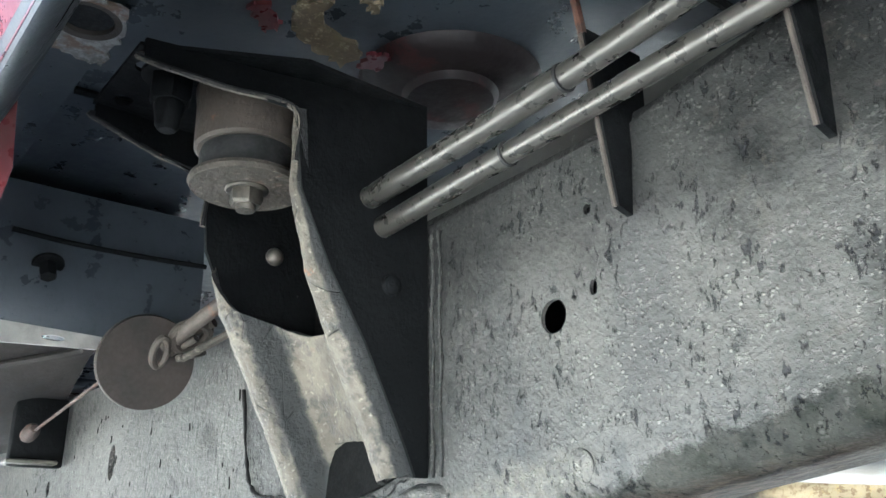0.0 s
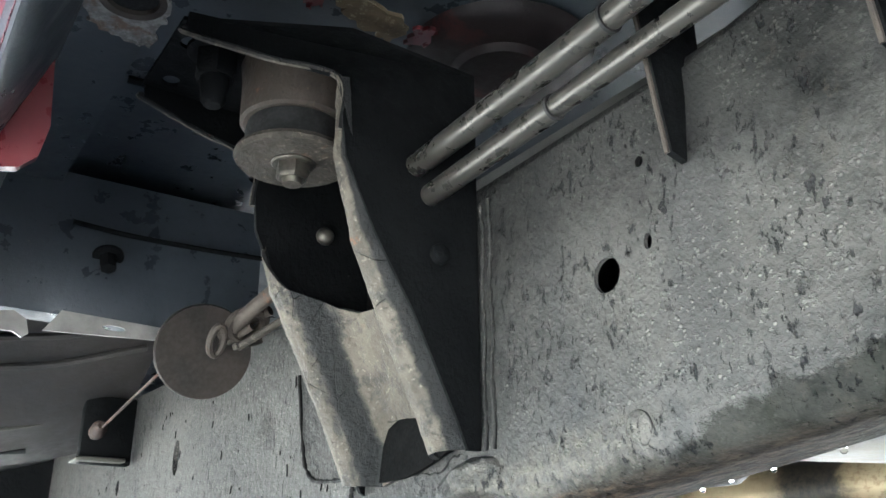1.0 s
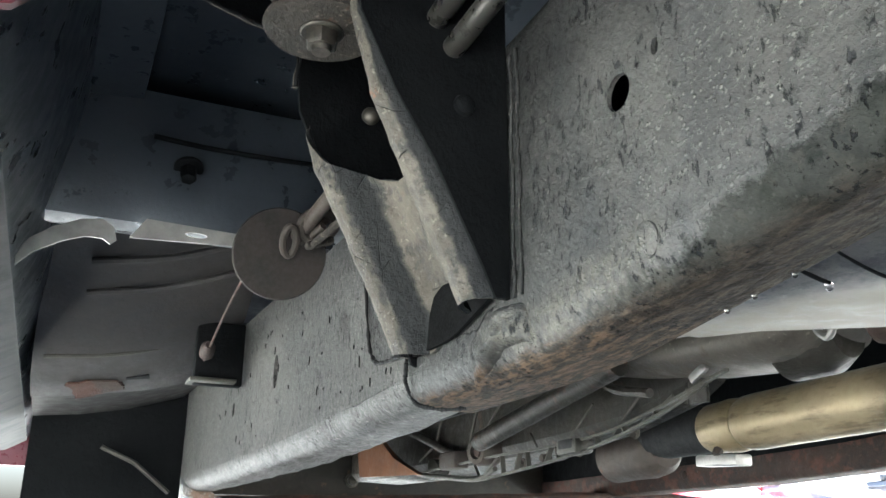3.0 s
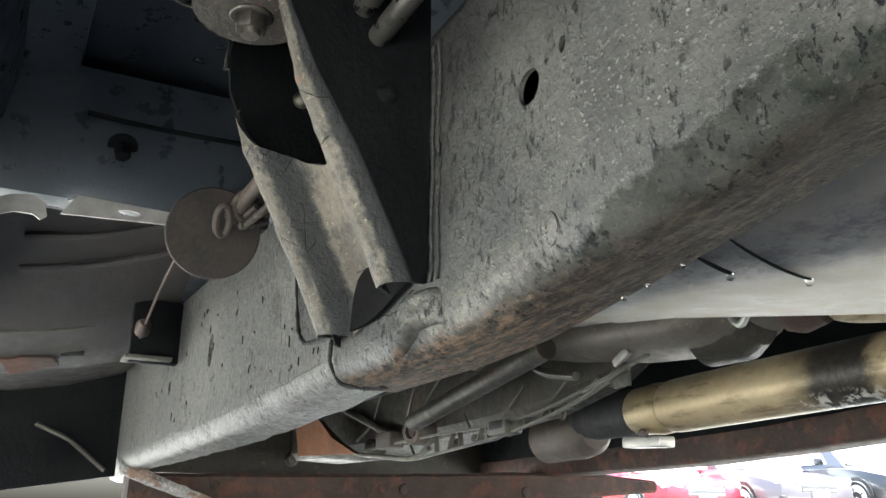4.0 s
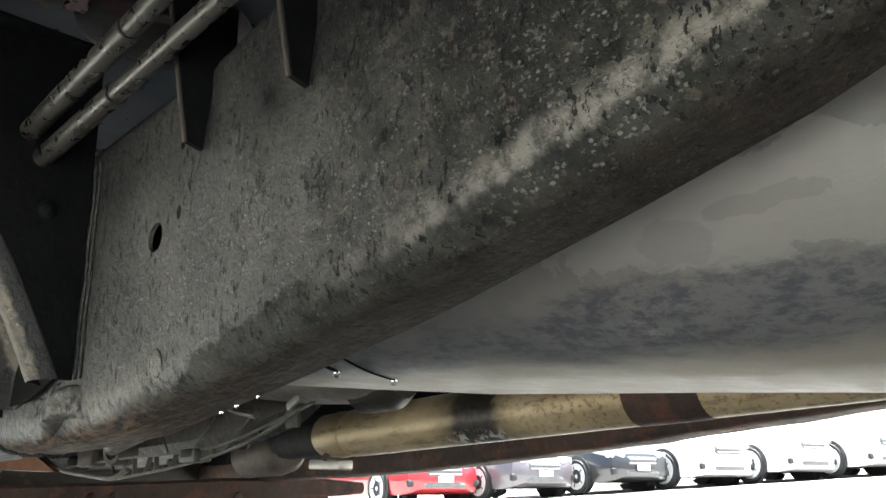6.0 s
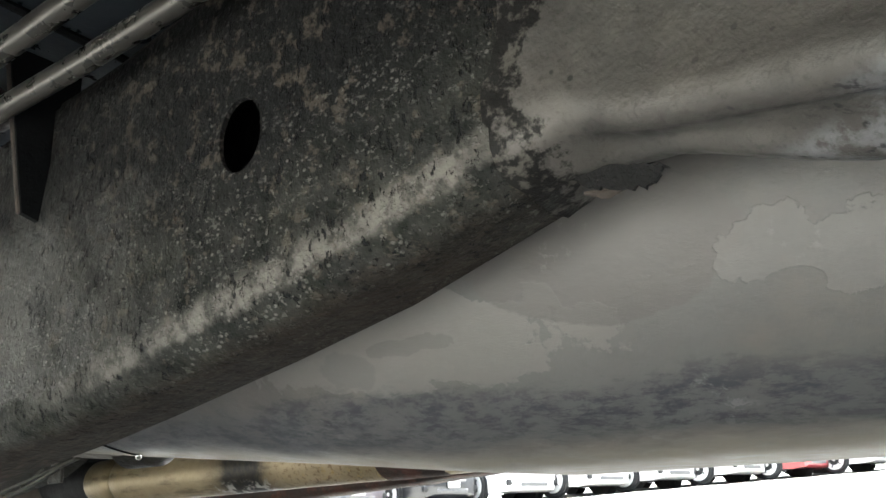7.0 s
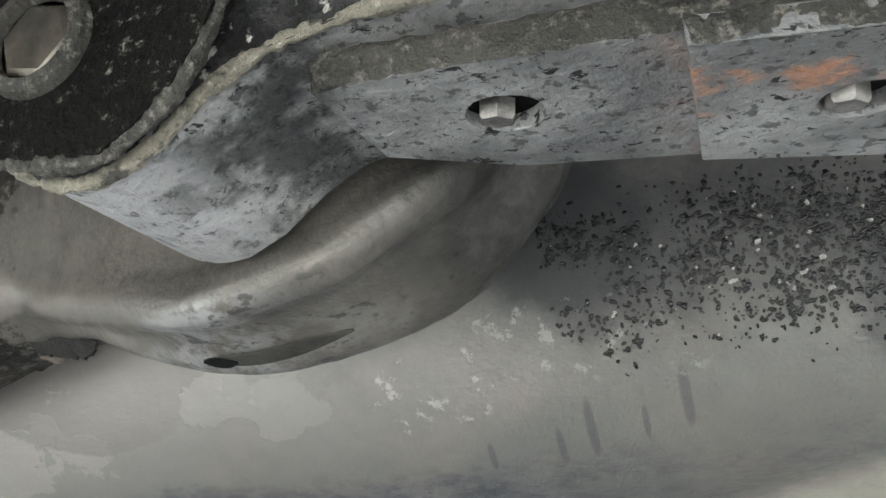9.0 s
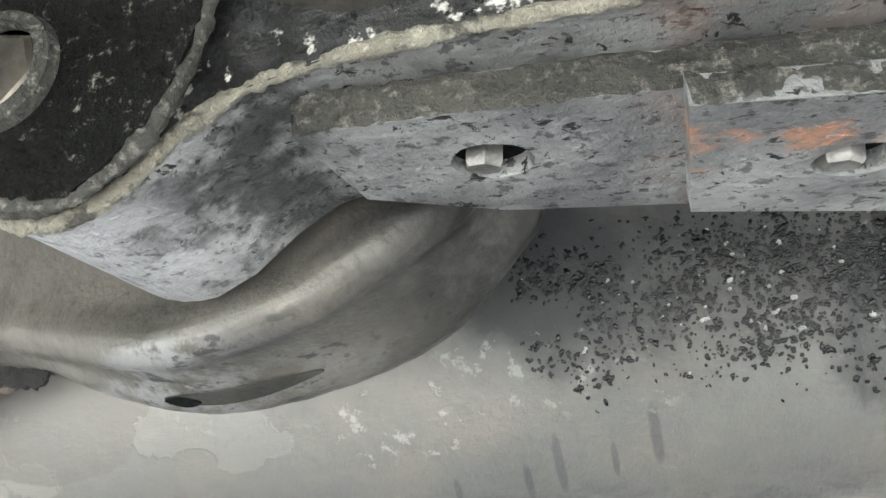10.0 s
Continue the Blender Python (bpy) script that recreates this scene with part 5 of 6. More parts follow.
def build_disc():
    d = thing("grommet_disc", (-0.88, 0.295, 0.6), "brown round shield disc with cable clamp", "disc")
    ax = Vector((1, -0.15, -0.3))
    c = Vector((-0.88, 0.297, 0.601))
    part("plate", lathe([(0, 0.047), (0.003, 0.049), (0.007, 0.048), (0.007, 0.02)], c, ax, 48), M_BROWN, d)
    part("rim", lathe([(-0.003, 0.047), (0.0, 0.0495), (0.003, 0.049)], c, ax, 48), M_WASHER, d, "pale worn rim")
    cl = c + Vector((0.02, 0.018, 0.008))
    def loop(centre, rx, rz, tilt, thick):
        pts = [cl + Vector(centre) + Vector((0.012 * math.sin(a), rx * math.cos(a) * math.cos(tilt) - rz * math.sin(a) * math.sin(tilt), rx * math.cos(a) * math.sin(tilt) + rz * math.sin(a) * math.cos(tilt))) for a in (2 * math.pi * i / 20 for i in range(21))]
        return tube(pts, thick, 8)

    part("clamp_loop", loop((0.02, 0.012, 0.016), 0.019, 0.011, 0.3, 0.006), M_CUP, d, "rusty loop")
    part("clamp_loop", loop((0.014, -0.016, -0.004), 0.007, 0.012, 0.2, 0.004), M_CUP, d, "rusty loop")
    part("clamp_tab", block(cl.x + 0.02, cl.y + 0.014, cl.z - 0.004, 0.012, 0.03, 0.007, 0.002, Matrix.Rotation(0.35, 3, "X")), M_WASHER, d, "pale tab")
    part("clamp", merge(tube([cl, cl + Vector((0.03, 0.014, 0.012))], 0.004, 12), tube([cl + Vector((0, 0.01, 0.018)), cl + Vector((0.035, 0.03, 0.03))], 0.005, 12)), M_CUP, d, "rusty cable clamp")
    r = thing("brake_cable", (-0.7, 0.33, 0.64), "rusty brown cable rod above the rail", "cable")
    part("rod", tube(smooth_path([(-0.86, 0.31, 0.615), (-0.78, 0.325, 0.64), (-0.66, 0.34, 0.66)]), 0.008, 10), M_CUP, r)
    part("thin_rod", tube(smooth_path([(-0.84, 0.32, 0.6), (-0.76, 0.34, 0.618), (-0.65, 0.35, 0.64)]), 0.004, 8), M_WASHER, r)
    part("rear_rod", tube(smooth_path([(-0.89, 0.27, 0.59), (-1.1, 0.28, 0.58), (-1.36, 0.3, 0.575)]), 0.0019, 8), M_RUST, r)
    part("adjuster", lathe([(0, 0.006), (0.02, 0.011), (0.05, 0.011), (0.07, 0.005)], (-1.33, 0.297, 0.575), (1, -0.1, 0.05), 12), M_RUST, r)
    k = thing("cable_stop", (-1.37, 0.34, 0.55), "small black steel cable stop on the rail", "bracket")
    part("plate", block(-1.38, 0.325, 0.59, 0.02, 0.075, 0.1, 0.004), M_BLACK, k)
    part("foot", block(-1.375, 0.315, 0.545, 0.05, 0.07, 0.006, 0.002), M_RIB, k, "bare metal foot")


build_disc()

# ---- fuel tank ----
TC_Y, TC_Z, TR = 0.605, 0.575, 0.15


def build_tank():
    t = thing("fuel_tank", (0.1, 0.6, 0.43), "grey rounded fuel tank with peeling film and water drops", "fuel tank")

    def section(x, shrink):
        pts = []
        r = TR - shrink
        lift = interp(x, [(-0.7, 0.075), (-0.55, 0.055), (-0.38, 0.038), (-0.15, 0.017), (0.0, 0.002)])
        far = interp(x, [(-0.55, 0.655), (-0.4, 0.86)]) - shrink
        for i in range(22):
            a = math.pi - math.pi / 2 * i / 21
            pts.append(Vector((x, TC_Y + r * math.cos(a), TC_Z - r * math.sin(a) + lift * math.sin(a))))
        pts += [Vector((x, (TC_Y + far) / 2, TC_Z - r + lift)), Vector((x, far - 0.03, TC_Z - r + 0.02 + lift)), Vector((x, far, TC_Z)), Vector((x, far - 0.01, 0.73 - shrink)), Vector((x, TC_Y - r, 0.73 - shrink)), Vector((x, TC_Y - r, 0.65))]
        return pts

    rings = []
    n = 70
    x0, x1 = -0.68, 0.625
    for i in range(n + 1):
        x = x0 + (x1 - x0) * i / n
        e = min((x - x0) / 0.06, (x1 - x) / 0.04, 1.0)
        s = 0.05 * (1 - math.sqrt(max(0.0, 1 - (1 - e) ** 2)))
        rings.append(section(x, s))
    part("shell", loft(rings), M_TANK, t)
    # dark beads of water on the outer wall, with pale beads painted as their glints
    tpl = bmesh.new()
    bmesh.ops.create_icosphere(tpl, subdivisions=2, radius=1.0)
    tpl.verts.ensure_lookup_table()
    tv, tf = [v.co.copy() for v in tpl.verts], [[v.index for v in f.verts] for f in tpl.faces]
    tpl.free()
    drops = {"dark": ([], []), "pale": ([], [])}
    rng = random.Random(4)
    for i in range(6500):
        x = rng.uniform(0.425, 0.6)
        a = math.pi - rng.triangular(-0.08, 0.62, 0.12)
        down = math.pi - a
        keep = noise.noise(Vector((x * 34, a * 6, 0))) * 0.7 + 0.3 + 2.4 * (x - 0.46) - 2.6 * max(0.0, down - 0.36)
        if rng.random() > keep:
            continue
        p = Vector((x, TC_Y + TR * math.cos(a), TC_Z - TR * math.sin(a)))
        nrm = Vector((0, math.cos(a), -math.sin(a)))
        r = rng.choice((0.0004, 0.0005, 0.0006, 0.0008, 0.0009, 0.0011, 0.0014))
        vs, fs = drops["dark" if rng.random() > 0.012 + 0.05 * clamp01(1 - abs(x - 0.525) / 0.03) else "pale"]
        for k in range(rng.choice((1, 1, 2, 3))):
            q = p + Vector((rng.uniform(-1, 1), 0, rng.uniform(-1, 1))) * r * 0.8
            m = Matrix.Translation(q) @ nrm.to_track_quat("Z", "Y").to_matrix().to_4x4() @ Matrix.Rotation(rng.uniform(0, 3), 4, "Z") @ Matrix.Diagonal((r * rng.uniform(0.6, 1.5), r * rng.uniform(0.5, 0.9), r * 0.5, 1))
            n0 = len(vs)
            vs += [m @ v for v in tv]
            fs += [[n0 + k for k in f] for f in tf]
    for key, name, mat, label in (("dark", "water", M_DROP, "dark beads of water"), ("pale", "glint", M_DROP_PALE, "pale glints on the water")):
        me = bpy.data.meshes.new(name)
        me.from_pydata([tuple(v) for v in drops[key][0]], [], drops[key][1])
        bm = bmesh.new()
        bm.from_mesh(me)
        bpy.data.meshes.remove(me)
        tagged(part(name, bm, mat, t, label), kind="stuff")
    # front seam lip
    for off, a0, a1 in ((-0.408, 0.9, 1.18), (-0.372, 0.8, 1.41)):
        lip = []
        for i in range(25):
            a = a0 + (a1 - a0) * i / 24
            lift = interp(off, [(-0.38, 0.038), (-0.15, 0.017)])
            lip.append((off + 0.008 * i / 24, TC_Y - (TR + 0.0004) * math.cos(a), TC_Z - (TR + 0.0004 - lift) * math.sin(a)))
        part("seam", tube(lip, [0.0005 + 0.0011 * min(1.0, i / 16) for i in range(25)], 8), M_BLACK, t, "dark moulded seam")
        end = Vector(lip[-1])
        part("hanging_drop", lathe([(-0.001, 0.0015), (0.001, 0.0028), (0.003, 0.003), (0.005, 0.0018), (0.0056, 0.0004)], end, (0, -0.3, -1), 12), M_WATER, t, "clear hanging drop")
    st = thing("tank_strap", (0.6, 0.45, 0.45), "rust streaked steel strap round the tank end", "strap")
    arc = [math.pi - math.pi / 2 * i / 28 for i in range(29)]
    pts = [Vector((0.6, TC_Y - TR - 0.002, 0.72))] + [Vector((0.6, TC_Y + (TR + 0.002) * math.cos(a), TC_Z - (TR + 0.002) * math.sin(a))) for a in arc] + [Vector((0.6, 0.8, TC_Z - TR - 0.002))]
    rings = [[p + Vector((0.0, 0, 0)), p + Vector((0.04, 0, 0)), p + Vector((0.04, 0.004, 0.004)), p + Vector((0.0, 0.004, 0.004))] for p in pts]
    part("band", loft(rings), M_CLAD, st)
    part("rolled_edge", roughen(tube(pts[:14], 0.0026, 8), 0.0012, 200), M_CRUST, st, "black rolled edge")
    part("rusty_edge", roughen(tube(pts[13:], 0.0026, 8), 0.0012, 200), M_ORANGE, st, "rusty rolled edge")
    return t


build_tank()

# ---- rear spring hanger and leaf spring ----


def build_hanger():
    h = thing("spring_hanger", (0.33, WEB_Y, 0.5), "grey stamped steel spring hanger with rolled lower lip and drain slot", "bracket")
    ridge = [(0.165, 0.357, 0.552), (0.204, 0.352, 0.546), (0.236, 0.34, 0.537), (0.271, 0.325, 0.527), (0.301, 0.311, 0.518), (0.326, 0.303, 0.513), (0.346, 0.3, 0.513), (0.365, 0.3, 0.517), (0.383, 0.3, 0.521), (0.401, 0.302, 0.531), (0.416, 0.305, 0.539), (0.435, 0.313, 0.556), (0.45, 0.326, 0.58), (0.464, 0.345, 0.62)]
    low = [(0.165, 0.405, 0.527), (0.19, 0.395, 0.53), (0.228, 0.372, 0.526), (0.272, 0.358, 0.508), (0.305, 0.352, 0.497), (0.327, 0.351, 0.493), (0.348, 0.354, 0.494), (0.372, 0.359, 0.499), (0.4, 0.363, 0.508), (0.42, 0.364, 0.519), (0.44, 0.36, 0.537), (0.455, 0.361, 0.556), (0.464, 0.362, 0.59)]
    dense_a, dense_b = smooth_path(ridge, 12), smooth_path(low, 12)

    def along(path, x):
        return Vector((x, interp(x, [(v.x, v.y) for v in path]), interp(x, [(v.x, v.z) for v in path])))

    rings = []
    for n in range(76):
        x = 0.165 + 0.299 * n / 75
        p, q = along(dense_a, x), along(dense_b, x)
        out_by = clamp01((0.357 - p.y) / 0.05)
        ring = [Vector((x, p.y + 0.016 * out_by, 0.73)), Vector((x, p.y + 0.015 * out_by, (p.z + 0.8) / 2)), p + Vector((0, 0.014 * out_by, 0.075)), p + Vector((0, 0.013 * out_by, 0.055)), p + Vector((0, 0.012 * out_by, 0.036)), p + Vector((0, 0.011 * out_by, 0.023)), p + Vector((0, 0.008 * out_by, 0.013)), p + Vector((0, 0.003 * out_by, 0.006)), p.copy(), p + Vector((0, 0.001, -0.005)), p + Vector((0, 0.005, -0.0095)), p + Vector((0, 0.011, -0.0105))]
        inner = p + Vector((0, 0.018, -0.0085))
        ring += [inner, inner.lerp(q, 0.45) + Vector((0, 0, 0.002)), inner.lerp(q, 0.75), q, q + Vector((0, 0.009, 0.0015)), q + Vector((0, 0.02, 0.009)), q + Vector((0, 0.04, 0.03))]
        zb = interp(x, BOTTOM)
        flat = [Vector((x, 0.3545, z)) for z in (0.73, 0.66, zb + 0.1, zb + 0.08, zb + 0.062, zb + 0.05, zb + 0.042, zb + 0.034, zb + 0.026)]
        flat += [Vector((x, WEB_Y - 0.0015 + ROLL - ROLL * math.cos(t), zb - 0.0015 + ROLL - ROLL * math.sin(t))) for t in (0.0, 0.35, 0.7, 1.05, 1.3, 1.57)]
        flat += [Vector((x, y, zb - 0.0015)) for y in (0.388, 0.396, 0.404, 0.413)]
        t = clamp01((x - 0.165) / 0.06)
        t = t * t * (3 - 2 * t)
        ring = [f.lerp(r, t) for f, r in zip(flat, ring)]
        if n == 0:
            ring = [v + Vector((0.012 * noise.noise(v * 38) + 0.006 * noise.noise(v * 140), 0, 0)) for v in ring]
        rings.append(ring)
    bm = loft(rings, False, False)
    bmesh.ops.subdivide_edges(bm, edges=bm.edges[:], cuts=2, use_grid_fill=True)
    bmesh.ops.smooth_vert(bm, verts=[v for v in bm.verts if not v.is_boundary], factor=0.5, use_axis_x=False, use_axis_y=True, use_axis_z=True)
    roughen(bm, 0.0006, 110)
    # folds in the metal where the ridge turns up
    for v in bm.verts:
        f = clamp01(1 - abs(v.co.x - 0.4) / 0.025) * clamp01(1 - abs(v.co.z - 0.533) / 0.02)
        v.co += v.normal * 0.0016 * f * noise.noise(Vector((v.co.x * 240 + v.co.z * 130, v.co.y * 60, v.co.z * 50)))
    part("stamped_shell", bm, M_HANGER, h)
    def lip(x, v, drop):
        """Place on the sloping lower lip, v from the groove under the ridge (0) to the lowest edge (1)."""
        p, q = along(dense_a, x), along(dense_b, x)
        return (p + Vector((0, 0.018, -0.0085))).lerp(q, v) + Vector((0, -drop * 0.4, -drop))

    def lens(x0, x1, v, half, drop, tail):
        rings = []
        for i in range(31):
            t = i / 30
            w = half * math.sin(math.pi * (0.02 + 0.96 * t ** tail)) ** 0.75
            x = x0 + (x1 - x0) * t
            rings.append([lip(x, v + w * math.cos(a), drop + 0.0004 * math.sin(a)) for a in (2 * math.pi * k / 14 for k in range(14))])
        return loft(rings)

    # darker lens laid on the lip where the groove runs
    part("drain_groove", lens(0.3115, 0.374, 0.62, 0.14, 0.0009, 0.8), M_GROOVE, h, "long shallow grey drain groove")
    # black lens laid on the lip for the shade inside the hole
    part("drain_hole", lens(0.3115, 0.3275, 0.63, 0.12, 0.0017, 1.0), M_RECESS, h, "dark drain hole")
    torn = random.Random(17)
    flap = ragged([(0.178, 0.536), (0.2, 0.5345), (0.222, 0.5275), (0.214, 0.522), (0.199, 0.5235), (0.186, 0.528)], torn, 0.0014)
    part("torn_edge", sheet(flap, [], lambda u, v, w: (u, 0.383 + (0.536 - v) * 0.6 + w, v), 0.002), M_BLACK_MARK, h, "torn black edge of the coat")
    tuft = smooth_path([(0.184, 0.392, 0.5265), (0.193, 0.393, 0.5245), (0.202, 0.392, 0.5255), (0.209, 0.391, 0.527)], 8)
    part("torn_lip", roughen(tube(tuft, [0.0008 + 0.0012 * math.sin(math.pi * i / len(tuft)) for i in range(len(tuft))], 8), 0.0012, 300), M_CUP, h, "tan torn lip")
    ew = thing("hanger_outer_plate", (0.33, 0.225, 0.53), "dark pitted steel spring hanger outer plate with eye bolt", "bracket")
    out = [(0.08, 0.66), (0.16, 0.605), (0.252, 0.563), (0.287, 0.546), (0.32, 0.531), (0.333, 0.525), (0.349, 0.521), (0.364, 0.52), (0.373, 0.525), (0.384, 0.534), (0.392, 0.546), (0.398, 0.561), (0.401, 0.6), (0.401, 0.82), (0.08, 0.82)]
    part("plate", sheet(out, [ring2d(0.342, 0.558, 0.012, 0.012, 20)], lambda u, v, w: (u, 0.213 + w, v), 0.006), M_CRUST, ew)
    part("edge", crusted([(u, 0.2155, v) for u, v in out[:13]], 0.0027, 60), M_EDGE, ew, "pale crusted lower edge")
    part("bolt_ring", lathe([(0, 0.0175), (0.003, 0.0165), (0.004, 0.013), (0.0, 0.0125)], (0.342, 0.213, 0.558), (0, -1, 0), 32), M_EDGE, ew)
    part("bolt", hexhead((0.342, 0.217, 0.558), (0, -1, 0), 0.021, 0.006), M_BOLT, ew)


build_hanger()


def build_spring():
    s = thing("leaf_spring", (0.35, 0.27, 0.52), "grey dusty leaf spring with rounded eye and rust stains", "leaf spring")
    cx, cz, r = 0.35, 0.556, 0.036
    prof = [(cx + r * math.cos(a), cz + r * math.sin(a)) for a in (math.radians(80 + 200 * i / 20) for i in range(21))]
    prof += [(0.37, 0.5265), (0.385, 0.538), (0.4, 0.546), (0.43, 0.551), (0.5, 0.55), (0.62, 0.542), (0.8, 0.53)]
    prof += [(0.8, 0.54), (0.62, 0.552), (0.5, 0.56), (0.43, 0.562), (0.4, 0.575), (0.38, 0.588)]
    part("main_leaf", sheet(prof, [], lambda u, v, w: (u, 0.225 + w, v), 0.074), M_LEAF, s, "", False)
    part("eye_rim", crusted([(u, 0.2262, v) for u, v in prof[8:27]], 0.0024, 60), M_CREAM, s, "crusted cream edge of the eye")
    l2 = [(0.412, 0.235), (0.456, 0.233), (0.8, 0.245), (0.8, 0.325), (0.51, 0.306), (0.454, 0.297), (0.416, 0.278)]

    def leaf2(u, v, w):
        return (u, v, 0.5365 - (u - 0.412) * 0.07 + w)

    part("second_leaf", roughen(sheet(l2, [ring2d(0.457, 0.262, 0.0112, 0.0105, 20)], leaf2, 0.01), 0.0005, 200), M_LEAF, s, "", False)
    side2 = smooth_path([(u, v, 0.0) for u, v in l2[:3]], 70)
    rows = [[Vector((p.x, p.y - 0.0012 * (1 - abs(2 * k / 8 - 1) ** 4), 0.5362 + 0.0106 * k / 8 - (p.x - 0.412) * 0.07)) for k in range(9)] + [Vector((p.x, p.y + 0.003, 0.5415 - (p.x - 0.412) * 0.07))] for p in side2]
    part("leaf_edge", roughen(roughen(loft(rows), 0.0012, 190), 0.0007, 460), M_EDGE, s, "crusted edge")
    l3 = [(0.506, 0.229), (0.56, 0.235), (0.8, 0.25), (0.8, 0.325), (0.57, 0.309), (0.506, 0.293)]

    def leaf3(u, v, w):
        return (u, v, 0.5225 - (u - 0.506) * 0.07 + w)

    part("third_leaf", roughen(sheet(l3, [ring2d(0.545, 0.268, 0.0105, 0.0095, 20)], leaf3, 0.0075), 0.0005, 200), M_LEAF_RUST, s, "rust stained lower leaf", False)
    side3 = smooth_path([(0.5065, 0.2292, 0.0), (0.56, 0.235, 0.0), (0.8, 0.25, 0.0)], 70)
    rows = [[Vector((p.x, p.y - 0.0012 * (1 - abs(2 * k / 8 - 1) ** 4), 0.5223 + 0.0082 * k / 8 - (p.x - 0.506) * 0.07)) for k in range(9)] + [Vector((p.x, p.y + 0.003, 0.5265 - (p.x - 0.506) * 0.07))] for p in side3]
    part("leaf_edge", roughen(roughen(loft(rows), 0.0012, 190), 0.0007, 460), M_EDGE, s, "crusted edge")
    for x, y, z in ((0.457, 0.262, 0.535), (0.545, 0.268, 0.522)):
        # black disc paints in the shade of the recess
        part("hole_floor", lathe([(0, 0.0135), (0.001, 0.013)], (x, y, z + 0.0045), (0, 0, -1), 20), M_RECESS, s, "dark recess round the bolt")
        part("bolt", hexhead((x - 0.0025, y + 0.0025, z + 0.004), (-0.12, 0.1, -1), 0.0098, 0.006), M_NUT, s)


build_spring()

# ---- driveline and far side ----


def build_driveline():
    sh = thing("driveshaft", (-0.7, 1.0, 0.43), "golden brown driveshaft tube with a burnt black band", "driveshaft")
    y, z, r = 1.0, 0.475, 0.0385
    along = (1, 0, 0.018)
    part("tube", lathe([(0, r * 0.9), (0.012, r * 0.99), (0.03, r), (1.2, r)], (-0.972, y, z), along, 48), M_SHAFT, sh)
    part("collar", lathe([(0, r * 0.86), (0.006, r * 0.93), (0.03, r * 0.95), (0.05, r * 1.0), (0.064, r * 0.97), (0.07, r * 0.88)], (-1.044, y, z), (1, 0, 0), 48), M_SHAFT, sh, "stepped bronze collar")
    part("rear_collar", lathe([(0, r * 1.005), (0.003, r * 1.03), (0.09, r * 1.03), (0.1, r)], (-0.408, y, z + 0.0102), along, 40), M_RUST, sh, "rusty brown end collar")
    part("boot", lathe([(0, r * 0.75), (0.015, r * 0.86), (0.02, r * 0.8), (0.04, r * 0.9), (0.13, r * 0.93), (0.15, r * 0.85)], (-1.19, y, z), (1, 0, 0.01), 40), M_RUBBER, sh, "dark rubber boot")
    part("tail_housing", lathe([(0, 0.042), (0.05, 0.042), (0.1, 0.044), (0.13, 0.04), (0.14, 0.03)], (-1.31, y + 0.01, z - 0.02), (1, 0, 0.03), 32), M_CUP, sh, "brown crusted tail housing")
    part("clamp_bolt", hexhead((-1.0, y - 0.03, z - r + 0.004), (0, -0.7, -1), 0.012, 0.01), M_CUP, sh)
    part("balance_tab", block(-1.005, y - 0.02, z - r - 0.011, 0.085, 0.03, 0.016, 0.003, Matrix.Rotation(radians(3), 3, "Y")), M_ALLOY, sh, "pale clamp tab")
    tr = thing("transfer_case", (-1.4, 0.85, 0.42), "oily ribbed aluminium gearbox housing", "gearbox")
    rows = [(-2.1, 0.45, 0.93), (-1.6, 0.44, 0.93), (-1.27, 0.443, 0.9), (-1.135, 0.444, 0.85), (-0.965, 0.452, 0.835), (-0.84, 0.472, 0.83), (-0.8, 0.49, 0.83)]
    body = [[(x, 0.785, zb + 0.02), (x, 0.8, zb + 0.004), (x, yb - 0.02, zb), (x, yb, zb + 0.02), (x, yb, 0.78), (x, 0.785, 0.78)] for x, zb, yb in rows]
    part("housing", loft(body), M_CAST, tr)
    up = smooth_path([(-1.6, 0.75, 0.437), (-1.265, 0.75, 0.443), (-1.135, 0.75, 0.442), (-0.963, 0.75, 0.446), (-0.841, 0.75, 0.464), (-0.724, 0.75, 0.488)])
    lo = smooth_path([(-1.442, 0.75, 0.421), (-1.327, 0.75, 0.41), (-1.264, 0.75, 0.412), (-1.1, 0.75, 0.421), (-0.964, 0.75, 0.434), (-0.858, 0.75, 0.452), (-0.76, 0.75, 0.478)])
    for name, pts in (("flange_upper", up), ("flange_lower", lo)):
        part(name, loft([[p + Vector((0, -0.004, 0.0016)), p + Vector((0, -0.004, -0.0016)), p + Vector((0, 0.002, -0.0016)), p + Vector((0, 0.002, 0.0016))] for p in pts]), M_RIB, tr, "pale worn casting flange")

    def between(x):
        zu = min((abs(p.x - x), p.z) for p in up)[1]
        zl = min((abs(p.x - x), p.z) for p in lo)[1]
        return zl, zu

    for i, x in enumerate((-1.24, -1.2, -1.16, -1.11, -1.075, -1.02, -0.975, -0.945, -0.915, -0.885, -0.85)):
        zl, zu = between(x)
        lean = 0.016 * (1 if i % 2 else -0.3)
        part("web_rib", loft([[Vector((x, 0.747 + d, zl)) + Vector((s, 0, 0)) for s, d in ((0, 0), (0.0022, 0), (0.0022, 0.008), (0, 0.008))], [Vector((x + lean, 0.747 + d, zu)) + Vector((s, 0, 0)) for s, d in ((0, 0), (0.0022, 0), (0.0022, 0.008), (0, 0.008))]]), M_RIB, tr)
    for x in (-1.215, -1.14, -1.055, -0.925):
        zl, zu = between(x)
        part("flange_bolt", hexhead((x, 0.772, (zl + zu) / 2), (0.1, -1, 0), 0.011, 0.012, 0.008), M_CUP, tr)
